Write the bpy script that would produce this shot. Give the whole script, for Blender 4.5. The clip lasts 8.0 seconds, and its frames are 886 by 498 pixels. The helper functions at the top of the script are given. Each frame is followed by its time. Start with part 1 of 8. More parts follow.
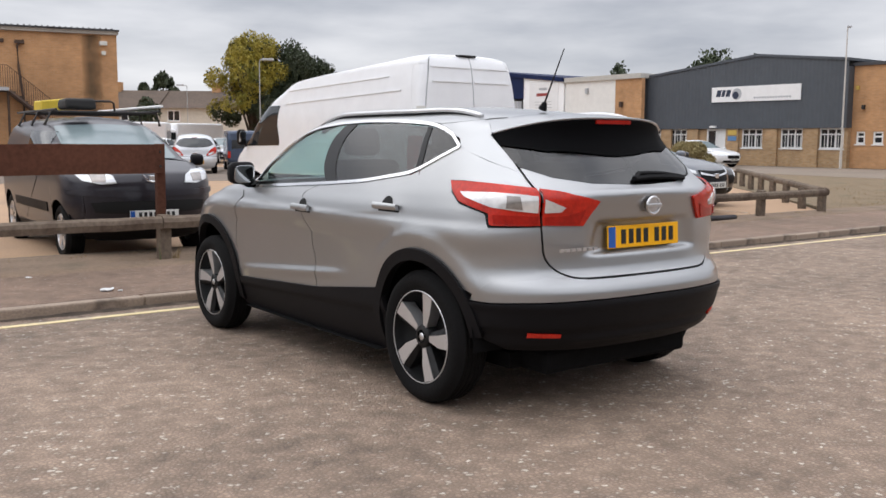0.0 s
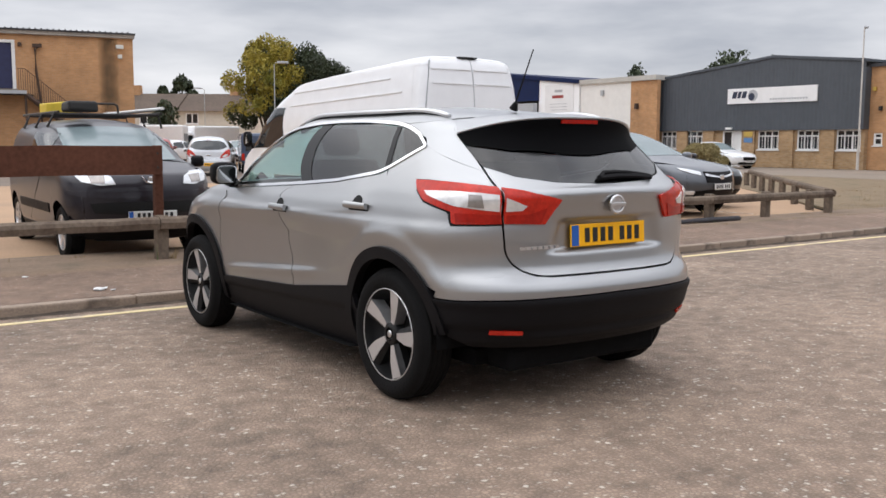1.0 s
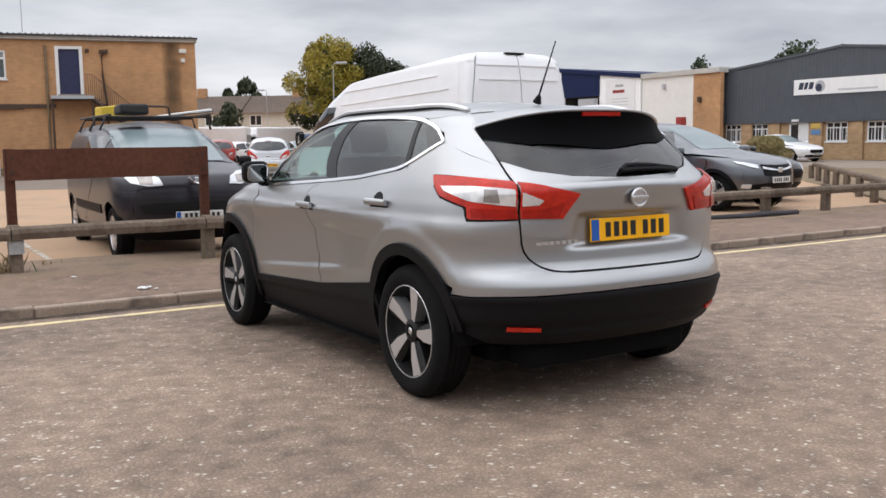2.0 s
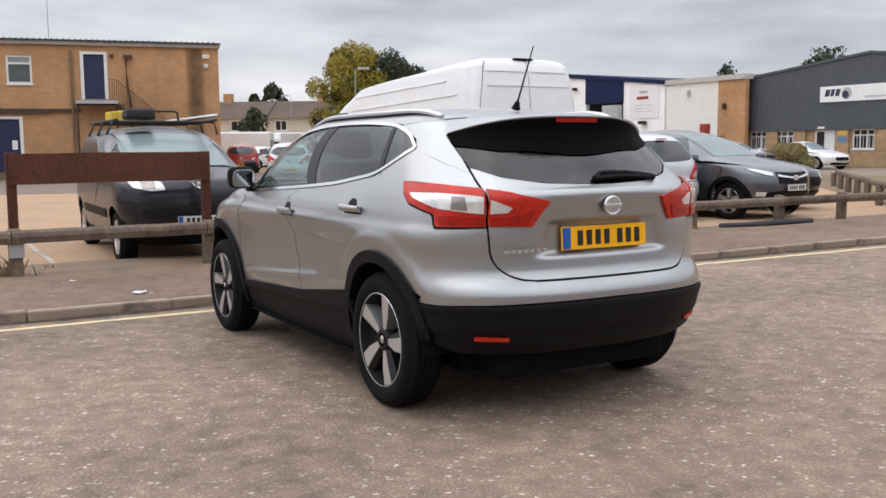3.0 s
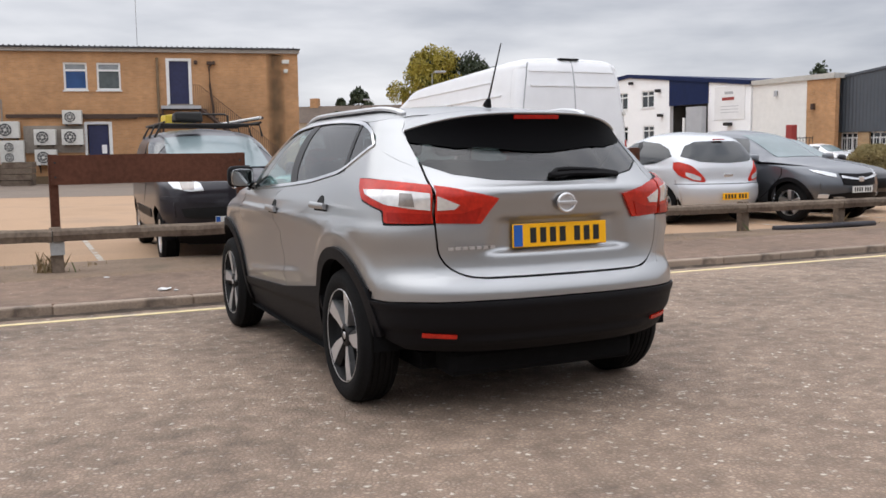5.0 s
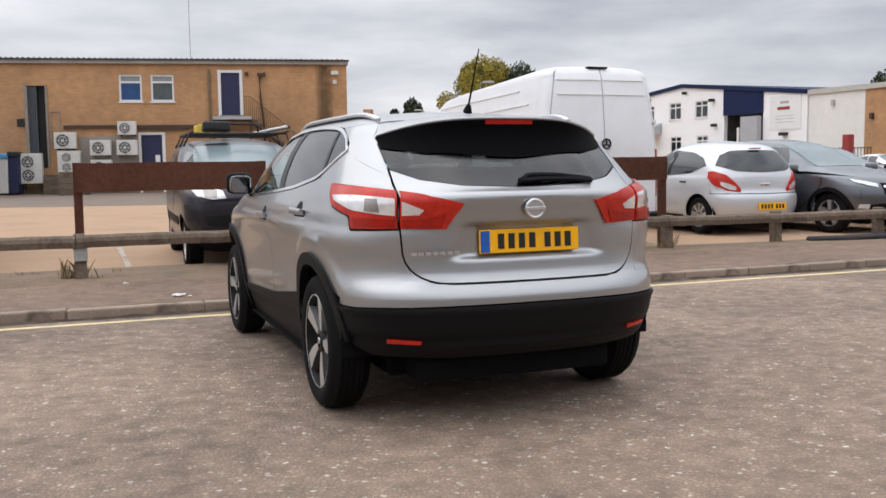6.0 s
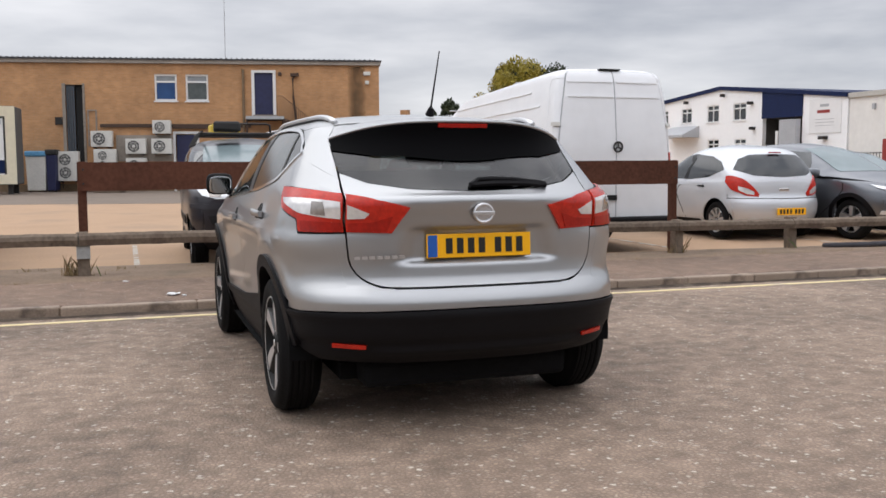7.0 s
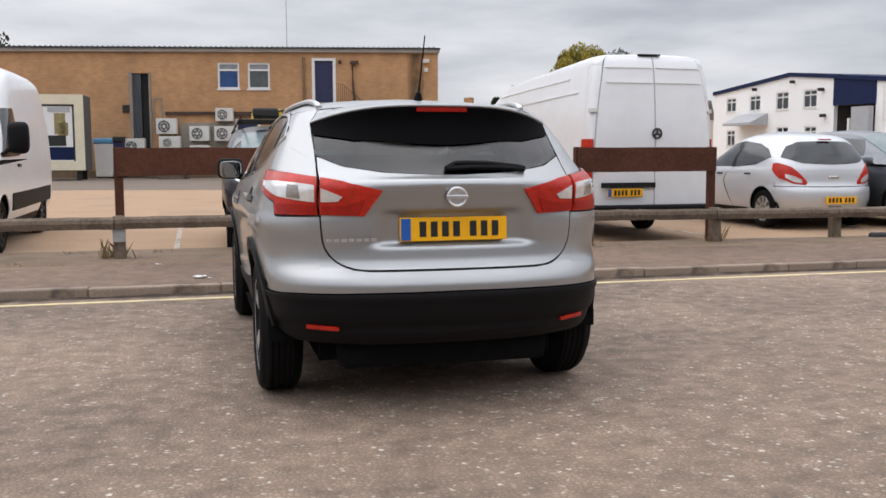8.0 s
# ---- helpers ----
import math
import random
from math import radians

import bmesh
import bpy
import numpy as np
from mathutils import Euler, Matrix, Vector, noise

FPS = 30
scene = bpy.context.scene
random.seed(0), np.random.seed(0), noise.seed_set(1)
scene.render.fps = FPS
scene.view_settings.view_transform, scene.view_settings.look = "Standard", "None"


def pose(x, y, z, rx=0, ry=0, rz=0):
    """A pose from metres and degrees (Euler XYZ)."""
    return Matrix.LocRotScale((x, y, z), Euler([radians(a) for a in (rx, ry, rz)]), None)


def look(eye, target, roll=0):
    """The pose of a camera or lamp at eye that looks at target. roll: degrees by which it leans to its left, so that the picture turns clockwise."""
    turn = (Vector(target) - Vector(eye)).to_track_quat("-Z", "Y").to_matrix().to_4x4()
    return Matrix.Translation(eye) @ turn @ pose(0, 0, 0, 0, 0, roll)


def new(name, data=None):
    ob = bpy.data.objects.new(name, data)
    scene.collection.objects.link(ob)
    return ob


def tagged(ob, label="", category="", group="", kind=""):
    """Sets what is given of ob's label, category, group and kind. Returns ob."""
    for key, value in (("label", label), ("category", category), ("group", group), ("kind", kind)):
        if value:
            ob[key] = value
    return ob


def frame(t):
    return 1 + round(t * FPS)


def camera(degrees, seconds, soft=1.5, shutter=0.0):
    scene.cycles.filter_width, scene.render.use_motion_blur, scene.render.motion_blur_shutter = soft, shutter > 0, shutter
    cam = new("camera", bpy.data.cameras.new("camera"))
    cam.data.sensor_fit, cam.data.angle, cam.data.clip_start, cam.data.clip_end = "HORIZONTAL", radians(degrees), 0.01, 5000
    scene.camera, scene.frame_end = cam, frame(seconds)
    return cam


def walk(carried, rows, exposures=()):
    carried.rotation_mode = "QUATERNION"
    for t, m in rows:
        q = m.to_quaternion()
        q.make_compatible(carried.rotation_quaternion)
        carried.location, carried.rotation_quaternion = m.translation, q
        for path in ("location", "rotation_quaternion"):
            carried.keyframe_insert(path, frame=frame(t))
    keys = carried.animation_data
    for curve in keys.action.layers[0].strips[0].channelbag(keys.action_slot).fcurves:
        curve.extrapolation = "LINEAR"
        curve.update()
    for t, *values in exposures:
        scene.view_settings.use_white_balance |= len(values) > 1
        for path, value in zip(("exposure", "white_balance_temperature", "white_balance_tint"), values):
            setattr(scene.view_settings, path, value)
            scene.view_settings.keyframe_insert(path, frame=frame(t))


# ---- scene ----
cam = camera(50.5, 8.0, soft=1.6)
PATH = [
    (0, (-3.597, -3.884, 1.352), (-2.415, -2.287, 1.121), 0.3),
    (0.5, (-3.54, -3.959, 1.35), (-2.368, -2.355, 1.119), 0.1),
    (1, (-3.415, -4.088, 1.339), (-2.266, -2.467, 1.113), 0.2),
    (1.5, (-3.31, -4.153, 1.324), (-2.228, -2.487, 1.091), -0.2),
    (3, (-2.931, -4.254, 1.322), (-1.942, -2.529, 1.105), -0.5),
    (3.5, (-2.787, -4.422, 1.314), (-1.836, -2.677, 1.092), 0.3),
    (4, (-2.653, -4.484, 1.296), (-1.74, -2.721, 1.054), 0.2),
    (4.5, (-2.516, -4.522, 1.269), (-1.641, -2.737, 1.055), 0.6),
    (5, (-2.362, -4.56, 1.285), (-1.54, -2.749, 1.077), -0.7),
    (6.5, (-1.767, -4.761, 1.245), (-1.093, -2.887, 1.068), -0.2),
    (7, (-1.561, -4.808, 1.265), (-0.924, -2.921, 1.083), -0.2),
    (7.5, (-1.328, -4.914, 1.258), (-0.761, -3.006, 1.058), 0.1),
    (8, (-1.156, -4.953, 1.245), (-0.655, -3.028, 1.038), -0.1),
]
walk(cam, [(t, look(eye, target, roll)) for t, eye, target, roll in PATH], exposures=((0.0, 0.95), (1.5, 0.98), (5.0, 0.99), (6.5, 0.93), (8.0, 0.90)))

# ---- world, sun, exposure ----
def build_world():
    world = bpy.data.worlds.new("sky")
    scene.world = world
    world.use_nodes = True
    nt = world.node_tree
    nt.nodes.clear()
    n, l = nt.nodes.new, nt.links.new
    out, bg = n("ShaderNodeOutputWorld"), n("ShaderNodeBackground")
    sky = n("ShaderNodeTexSky")
    sky.sky_type, sky.sun_disc = "NISHITA", False
    sky.sun_elevation, sky.sun_rotation = radians(SUN_UP), radians(SUN_ROUND)
    tc, mp = n("ShaderNodeTexCoord"), n("ShaderNodeMapping")
    mp.inputs["Scale"].default_value = (1.0, 1.0, 4.5)
    l(tc.outputs["Generated"], mp.inputs["Vector"])
    big, small = n("ShaderNodeTexNoise"), n("ShaderNodeTexNoise")
    big.inputs["Scale"].default_value, big.inputs["Detail"].default_value = 2.1, 6.0
    small.inputs["Scale"].default_value, small.inputs["Detail"].default_value = 6.0, 5.0
    l(mp.outputs["Vector"], big.inputs["Vector"])
    l(mp.outputs["Vector"], small.inputs["Vector"])
    both = n("ShaderNodeMix")
    both.data_type = "FLOAT"
    both.inputs[0].default_value = 0.35
    l(big.outputs["Fac"], both.inputs[2])
    l(small.outputs["Fac"], both.inputs[3])
    ramp = n("ShaderNodeValToRGB")
    ramp.color_ramp.elements[0].position, ramp.color_ramp.elements[0].color = 0.36, (0.46, 0.48, 0.54, 1)
    ramp.color_ramp.elements[1].position, ramp.color_ramp.elements[1].color = 0.62, (0.88, 0.88, 0.918, 1)
    l(both.outputs[0], ramp.inputs["Fac"])
    # the overcast brightens towards the zenith
    sep, lift = n("ShaderNodeSeparateXYZ"), n("ShaderNodeMapRange")
    l(tc.outputs["Generated"], sep.inputs[0])
    l(sep.outputs["Z"], lift.inputs["Value"])
    lift.inputs["From Min"].default_value, lift.inputs["From Max"].default_value = 0.2, 0.9
    lift.inputs["To Min"].default_value, lift.inputs["To Max"].default_value = 0.88, 2.25
    cloud = n("ShaderNodeVectorMath")
    cloud.operation = "SCALE"
    l(ramp.outputs["Color"], cloud.inputs[0])
    l(lift.outputs["Result"], cloud.inputs["Scale"])
    blue = n("ShaderNodeVectorMath")
    blue.operation = "SCALE"
    blue.inputs["Scale"].default_value = 0.1
    l(sky.outputs["Color"], blue.inputs[0])
    mix = n("ShaderNodeMix")
    mix.data_type = "RGBA"
    mix.inputs[0].default_value = 0.92
    l(blue.outputs[0], mix.inputs[6])
    l(cloud.outputs[0], mix.inputs[7])
    l(mix.outputs[2], bg.inputs["Color"])
    bg.inputs["Strength"].default_value = SKY_STRENGTH
    l(bg.outputs[0], out.inputs["Surface"])
    sun = new("sun", bpy.data.lights.new("sun", "SUN"))
    sun.data.energy, sun.data.angle, sun.data.color = SUN_STRENGTH, radians(84), (1.0, 0.98, 0.95)
    a, e = radians(SUN_ROUND), radians(SUN_UP)
    way = Vector((math.sin(a) * math.cos(e), math.cos(a) * math.cos(e), math.sin(e)))
    sun.matrix_world = look(way * 60, (0, 0, 0))


SUN_UP, SUN_ROUND, SUN_STRENGTH, SKY_STRENGTH = 58, 306, 0.5, 0.605
build_world()


# ---- materials ----
def material(name, color, rough=0.6, metal=0.0, vary=0.12, grain=40.0, stain=1.3, bump=0.0, bump_scale=None, coat=0.0,
             second=None, spec=0.5, random_each=0.0, second_at=(0.52, 0.66), coat_rough=0.10):
    """A surface with grain and stains: colour varied at two scales, and a relief."""
    m = bpy.data.materials.new(name)
    m.use_nodes = True
    nt = m.node_tree
    n, l = nt.nodes.new, nt.links.new
    p = nt.nodes["Principled BSDF"]
    p.inputs["Roughness"].default_value, p.inputs["Metallic"].default_value = rough, metal
    p.inputs["Coat Weight"].default_value, p.inputs["Coat Roughness"].default_value = coat, coat_rough
    p.inputs["Specular IOR Level"].default_value = spec
    tc = n("ShaderNodeTexCoord")
    fine, broad = n("ShaderNodeTexNoise"), n("ShaderNodeTexNoise")
    for tex, s, d in ((fine, grain, 4.0), (broad, stain, 6.0)):
        tex.inputs["Scale"].default_value, tex.inputs["Detail"].default_value = s, d
        l(tc.outputs["Object"], tex.inputs["Vector"])
    add = n("ShaderNodeMath")
    add.operation = "ADD"
    l(fine.outputs["Fac"], add.inputs[0])
    l(broad.outputs["Fac"], add.inputs[1])
    rng = n("ShaderNodeMapRange")
    rng.inputs["From Min"].default_value, rng.inputs["From Max"].default_value = 0.6, 1.4
    rng.inputs["To Min"].default_value, rng.inputs["To Max"].default_value = 1 - vary, 1 + vary
    l(add.outputs[0], rng.inputs["Value"])
    level = rng.outputs["Result"]
    if random_each:
        info, each, mul = n("ShaderNodeObjectInfo"), n("ShaderNodeMapRange"), n("ShaderNodeMath")
        each.inputs["To Min"].default_value, each.inputs["To Max"].default_value = 1 - random_each, 1 + random_each
        l(info.outputs["Random"], each.inputs["Value"])
        mul.operation = "MULTIPLY"
        l(level, mul.inputs[0])
        l(each.outputs["Result"], mul.inputs[1])
        level = mul.outputs[0]
    tint = n("ShaderNodeVectorMath")
    tint.operation = "SCALE"
    l(level, tint.inputs["Scale"])
    if second:
        mix, pick = n("ShaderNodeMix"), n("ShaderNodeMapRange")
        mix.data_type = "RGBA"
        mix.inputs[6].default_value, mix.inputs[7].default_value = (*color, 1), (*second, 1)
        pick.inputs["From Min"].default_value, pick.inputs["From Max"].default_value = second_at
        l(broad.outputs["Fac"], pick.inputs["Value"])
        l(pick.outputs["Result"], mix.inputs[0])
        l(mix.outputs[2], tint.inputs[0])
    else:
        tint.inputs[0].default_value = color
    l(tint.outputs[0], p.inputs["Base Color"])
    if bump:
        b = n("ShaderNodeBump")
        b.inputs["Strength"].default_value, b.inputs["Distance"].default_value = bump, 0.01
        src = fine
        if bump_scale:
            src = n("ShaderNodeTexNoise")
            src.inputs["Scale"].default_value = bump_scale
            l(tc.outputs["Object"], src.inputs["Vector"])
        l(src.outputs["Fac"], b.inputs["Height"])
        l(b.outputs[0], p.inputs["Normal"])
    return m


def chippings(name, binder, stones, size, proud=0.5, pale=0.12, wear=0.25, clusters=0.0):
    """Surface dressing: stones of a size (metres) in a dark binder, with some pale chips and broad wear."""
    m = bpy.data.materials.new(name)
    m.use_nodes = True
    nt = m.node_tree
    n, l = nt.nodes.new, nt.links.new
    p = nt.nodes["Principled BSDF"]
    p.inputs["Roughness"].default_value = 0.85
    tc = n("ShaderNodeTexCoord")
    vor, edge = n("ShaderNodeTexVoronoi"), n("ShaderNodeTexVoronoi")
    edge.feature = "DISTANCE_TO_EDGE"
    warp, shift, add_ = n("ShaderNodeTexNoise"), n("ShaderNodeVectorMath"), n("ShaderNodeVectorMath")
    warp.inputs["Scale"].default_value, warp.inputs["Detail"].default_value = 0.8 / size, 2.0
    shift.operation, add_.operation = "SCALE", "ADD"
    shift.inputs["Scale"].default_value = size * 0.9
    l(tc.outputs["Object"], warp.inputs["Vector"])
    l(warp.outputs["Color"], shift.inputs[0])
    l(tc.outputs["Object"], add_.inputs[0])
    l(shift.outputs[0], add_.inputs[1])
    for v in (vor, edge):
        v.inputs["Scale"].default_value = 1 / size
        l(add_.outputs[0], v.inputs["Vector"])
    sep = n("ShaderNodeSeparateColor")
    l(vor.outputs["Color"], sep.inputs[0])
    ramp = n("ShaderNodeValToRGB")
    els = ramp.color_ramp.elements
    els[0].position, els[0].color = 0.0, (*(c * 0.82 for c in stones), 1)
    els[1].position, els[1].color = 1 - pale, (*(c * 1.15 for c in stones), 1)
    e = els.new(min(0.995, 1 - pale * 0.55))
    e.color = (0.50, 0.435, 0.36, 1)
    e = els.new(1.0)
    e.color = (0.60, 0.54, 0.46, 1)
    l(sep.outputs[0], ramp.inputs["Fac"])
    stone_out = ramp.outputs["Color"]
    if clusters:
        # loose handfuls of worn pale stone between darker polished patches
        for scale, lo, hi, tone in ((13.0, 0.58, 0.70, (0.47, 0.405, 0.335)), (30.0, 0.64, 0.74, (0.09, 0.068, 0.055))):
            spot, pick, blend = n("ShaderNodeTexNoise"), n("ShaderNodeMapRange"), n("ShaderNodeMix")
            spot.inputs["Scale"].default_value, spot.inputs["Detail"].default_value, spot.inputs["Roughness"].default_value = scale, 4.0, 0.65
            l(tc.outputs["Object"], spot.inputs["Vector"])
            pick.inputs["From Min"].default_value, pick.inputs["From Max"].default_value = lo, hi
            pick.inputs["To Max"].default_value = clusters
            l(spot.outputs["Fac"], pick.inputs["Value"])
            blend.data_type = "RGBA"
            blend.inputs[7].default_value = (*tone, 1)
            l(pick.outputs["Result"], blend.inputs[0])
            l(stone_out, blend.inputs[6])
            stone_out = blend.outputs[2]
    gap = n("ShaderNodeMapRange")
    gap.inputs["From Min"].default_value, gap.inputs["From Max"].default_value = 0.0, 0.30
    l(edge.outputs["Distance"], gap.inputs["Value"])
    mix = n("ShaderNodeMix")
    mix.data_type = "RGBA"
    mix.inputs[6].default_value = (*binder, 1)
    l(gap.outputs["Result"], mix.inputs[0])
    l(stone_out, mix.inputs[7])
    broad, mid = n("ShaderNodeTexNoise"), n("ShaderNodeTexNoise")
    broad.inputs["Scale"].default_value, broad.inputs["Detail"].default_value = 0.45, 5.0
    mid.inputs["Scale"].default_value, mid.inputs["Detail"].default_value = 7.0, 6.0
    l(tc.outputs["Object"], broad.inputs["Vector"])
    l(tc.outputs["Object"], mid.inputs["Vector"])
    add = n("ShaderNodeMath")
    add.operation = "ADD"
    l(broad.outputs["Fac"], add.inputs[0])
    l(mid.outputs["Fac"], add.inputs[1])
    rng = n("ShaderNodeMapRange")
    rng.inputs["From Min"].default_value, rng.inputs["From Max"].default_value = 0.7, 1.3
    rng.inputs["To Min"].default_value, rng.inputs["To Max"].default_value = 1 - wear, 1 + wear
    l(add.outputs[0], rng.inputs["Value"])
    tint = n("ShaderNodeVectorMath")
    tint.operation = "SCALE"
    l(mix.outputs[2], tint.inputs[0])
    l(rng.outputs["Result"], tint.inputs["Scale"])
    l(tint.outputs[0], p.inputs["Base Color"])
    b = n("ShaderNodeBump")
    b.inputs["Strength"].default_value, b.inputs["Distance"].default_value = proud, size * 0.4
    l(gap.outputs["Result"], b.inputs["Height"])
    l(b.outputs[0], p.inputs["Normal"])
    return m


def brickwork(name, light, dark, mortar):
    m = bpy.data.materials.new(name)
    m.use_nodes = True
    nt = m.node_tree
    n, l = nt.nodes.new, nt.links.new
    p = nt.nodes["Principled BSDF"]
    p.inputs["Roughness"].default_value = 0.9
    tc, mp = n("ShaderNodeTexCoord"), n("ShaderNodeMapping")
    # the wall's own x runs along it and z up; bricks are laid in x and z
    sep, com = n("ShaderNodeSeparateXYZ"), n("ShaderNodeCombineXYZ")
    l(tc.outputs["Object"], sep.inputs[0])
    add = n("ShaderNodeMath")
    add.operation = "ADD"
    l(sep.outputs["X"], add.inputs[0])
    l(sep.outputs["Y"], add.inputs[1])
    l(add.outputs[0], com.inputs["X"])
    l(sep.outputs["Z"], com.inputs["Y"])
    br = n("ShaderNodeTexBrick")
    br.inputs["Scale"].default_value = 1.0
    br.inputs["Brick Width"].default_value, br.inputs["Row Height"].default_value = 0.225, 0.075
    br.inputs["Mortar Size"].default_value = 0.006
    br.inputs["Color1"].default_value, br.inputs["Color2"].default_value = (*light, 1), (*dark, 1)
    br.inputs["Mortar"].default_value = (*mortar, 1)
    l(com.outputs[0], br.inputs["Vector"])
    broad = n("ShaderNodeTexNoise")
    broad.inputs["Scale"].default_value, broad.inputs["Detail"].default_value = 0.5, 6.0
    l(tc.outputs["Object"], broad.inputs["Vector"])
    rng = n("ShaderNodeMapRange")
    rng.inputs["From Min"].default_value, rng.inputs["From Max"].default_value = 0.3, 0.7
    rng.inputs["To Min"].default_value, rng.inputs["To Max"].default_value = 0.72, 1.22
    patch = n("ShaderNodeTexNoise")
    patch.inputs["Scale"].default_value, patch.inputs["Detail"].default_value = 2.6, 5.0
    l(tc.outputs["Object"], patch.inputs["Vector"])
    blot = n("ShaderNodeMix")
    blot.data_type = "FLOAT"
    blot.inputs[0].default_value = 0.4
    l(broad.outputs["Fac"], blot.inputs[2])
    l(patch.outputs["Fac"], blot.inputs[3])
    l(blot.outputs[0], rng.inputs["Value"])
    tint = n("ShaderNodeVectorMath")
    tint.operation = "SCALE"
    l(br.outputs["Color"], tint.inputs[0])
    l(rng.outputs["Result"], tint.inputs["Scale"])
    l(tint.outputs[0], p.inputs["Base Color"])
    b = n("ShaderNodeBump")
    b.inputs["Strength"].default_value, b.inputs["Distance"].default_value = 0.25, 0.01
    b.invert = True
    l(br.outputs["Fac"], b.inputs["Height"])
    l(b.outputs[0], p.inputs["Normal"])
    return m


def clear_glass(name, color, rough=0.0, gloss=0.09):
    """Thin tinted glass: a mix of clear and mirror, so that what is behind shows."""
    m = bpy.data.materials.new(name)
    m.use_nodes = True
    nt = m.node_tree
    nt.nodes.clear()
    n, l = nt.nodes.new, nt.links.new
    out, tr, gl, mix, fr = (n("ShaderNodeOutputMaterial"), n("ShaderNodeBsdfTransparent"), n("ShaderNodeBsdfGlossy"),
                            n("ShaderNodeMixShader"), n("ShaderNodeLayerWeight"))
    rise, level = n("ShaderNodeMath"), n("ShaderNodeMapRange")
    fr.inputs["Blend"].default_value = 0.5
    rise.operation = "POWER"
    rise.inputs[1].default_value = 4.0
    level.inputs["To Min"].default_value, level.inputs["To Max"].default_value = gloss, 1.0
    l(fr.outputs["Facing"], rise.inputs[0])
    l(rise.outputs[0], level.inputs["Value"])
    tr.inputs["Color"].default_value = (*color, 1)
    gl.inputs["Roughness"].default_value = rough
    l(level.outputs["Result"], mix.inputs[0])
    l(tr.outputs[0], mix.inputs[1])
    l(gl.outputs[0], mix.inputs[2])
    l(mix.outputs[0], out.inputs["Surface"])
    return m


def glowing_red(name, color):
    return material(name, color, 0.20, 0.0, 0.30, 70, 18, spec=0.40)


M = {}
M["road"] = chippings("road_dressing", (0.195, 0.142, 0.105), (0.285, 0.207, 0.154), 0.024, 0.5, 0.075, 0.42, 0.7)
M["pavement"] = chippings("pavement_asphalt", (0.158, 0.104, 0.074), (0.236, 0.160, 0.113), 0.010, 0.4, 0.03, 0.32)
M["kerb"] = material("kerb_concrete", (0.285, 0.222, 0.172), 0.9, 0, 0.3, 60, 2.5, 0.4, second=(0.120, 0.092, 0.072), random_each=0.14, second_at=(0.56, 0.64))
M["gutter_dirt"] = material("gutter_grit", (0.075, 0.057, 0.044), 0.95, 0, 0.4, 60, 5, 0.6, second=(0.13, 0.10, 0.075))
M["yellow"] = material("road_paint_yellow", (0.72, 0.595, 0.33), 0.75, 0, 0.25, 50, 4, 0.2, second=(0.46, 0.38, 0.28))
M["white_line"] = material("road_paint_white", (0.474, 0.442, 0.387), 0.75, 0, 0.2, 50, 4, 0.2, second=(0.332, 0.237, 0.162), second_at=(0.46, 0.54))
M["yard"] = material("yard_concrete", (0.405, 0.264, 0.162), 0.9, 0, 0.2, 25, 0.45, 0.2, second=(0.315, 0.212, 0.137))
M["apron"] = material("apron_asphalt", (0.186, 0.146, 0.115), 0.9, 0, 0.22, 25, 0.4, 0.2, second=(0.142, 0.115, 0.091))
M["dirt"] = material("dirt_verge", (0.213, 0.150, 0.103), 0.95, 0, 0.35, 30, 1.4, 0.6, second=(0.134, 0.099, 0.067))
M["dry_grass"] = material("dry_grass_ground", (0.198, 0.142, 0.083), 0.95, 0, 0.4, 18, 0.8, 0.6, second=(0.118, 0.093, 0.054))
M["ground"] = material("far_ground", (0.205, 0.186, 0.158), 0.95, 0, 0.25, 3, 0.05, 0.3)
M["side_road"] = material("side_road_asphalt", (0.225, 0.180, 0.141), 0.9, 0, 0.25, 30, 0.25, 0.3)
M["rail_wood"] = material("weathered_timber", (0.165, 0.128, 0.098), 0.9, 0, 0.45, 22, 2.2, 0.5, random_each=0.15, second=(0.085, 0.062, 0.048), spec=0.2)
M["stained_wood"] = material("stained_timber", (0.090, 0.036, 0.022), 0.8, 0, 0.35, 24, 2, 0.4, random_each=0.12, spec=0.2)
M["end_paint"] = material("pale_post_paint", (0.36, 0.36, 0.35), 0.85, 0, 0.2, 30, 4)
M["brick"] = brickwork("buff_brick", (0.53, 0.290, 0.138), (0.455, 0.244, 0.114), (0.47, 0.30, 0.18))
M["brick_pale"] = brickwork("pale_brick", (0.46, 0.30, 0.16), (0.36, 0.22, 0.11), (0.38, 0.31, 0.22))
M["fascia"] = material("weathered_fascia", (0.27, 0.235, 0.20), 0.8, 0, 0.25, 10, 1)
M["roof_edge"] = material("dark_roof_sheet", (0.055, 0.055, 0.06), 0.8, 0, 0.3, 10, 1)
M["upvc"] = material("white_plastic", (0.78, 0.78, 0.77), 0.4, 0, 0.05, 20, 2)
M["blue_door"] = material("navy_paint", (0.018, 0.022, 0.075), 0.5, 0, 0.2, 8, 2)
M["black_iron"] = material("dark_iron", (0.03, 0.027, 0.026), 0.6, 0.3, 0.25, 20, 3)
M["downpipe"] = material("rusty_pipe", (0.07, 0.042, 0.03), 0.8, 0, 0.3, 15, 3)
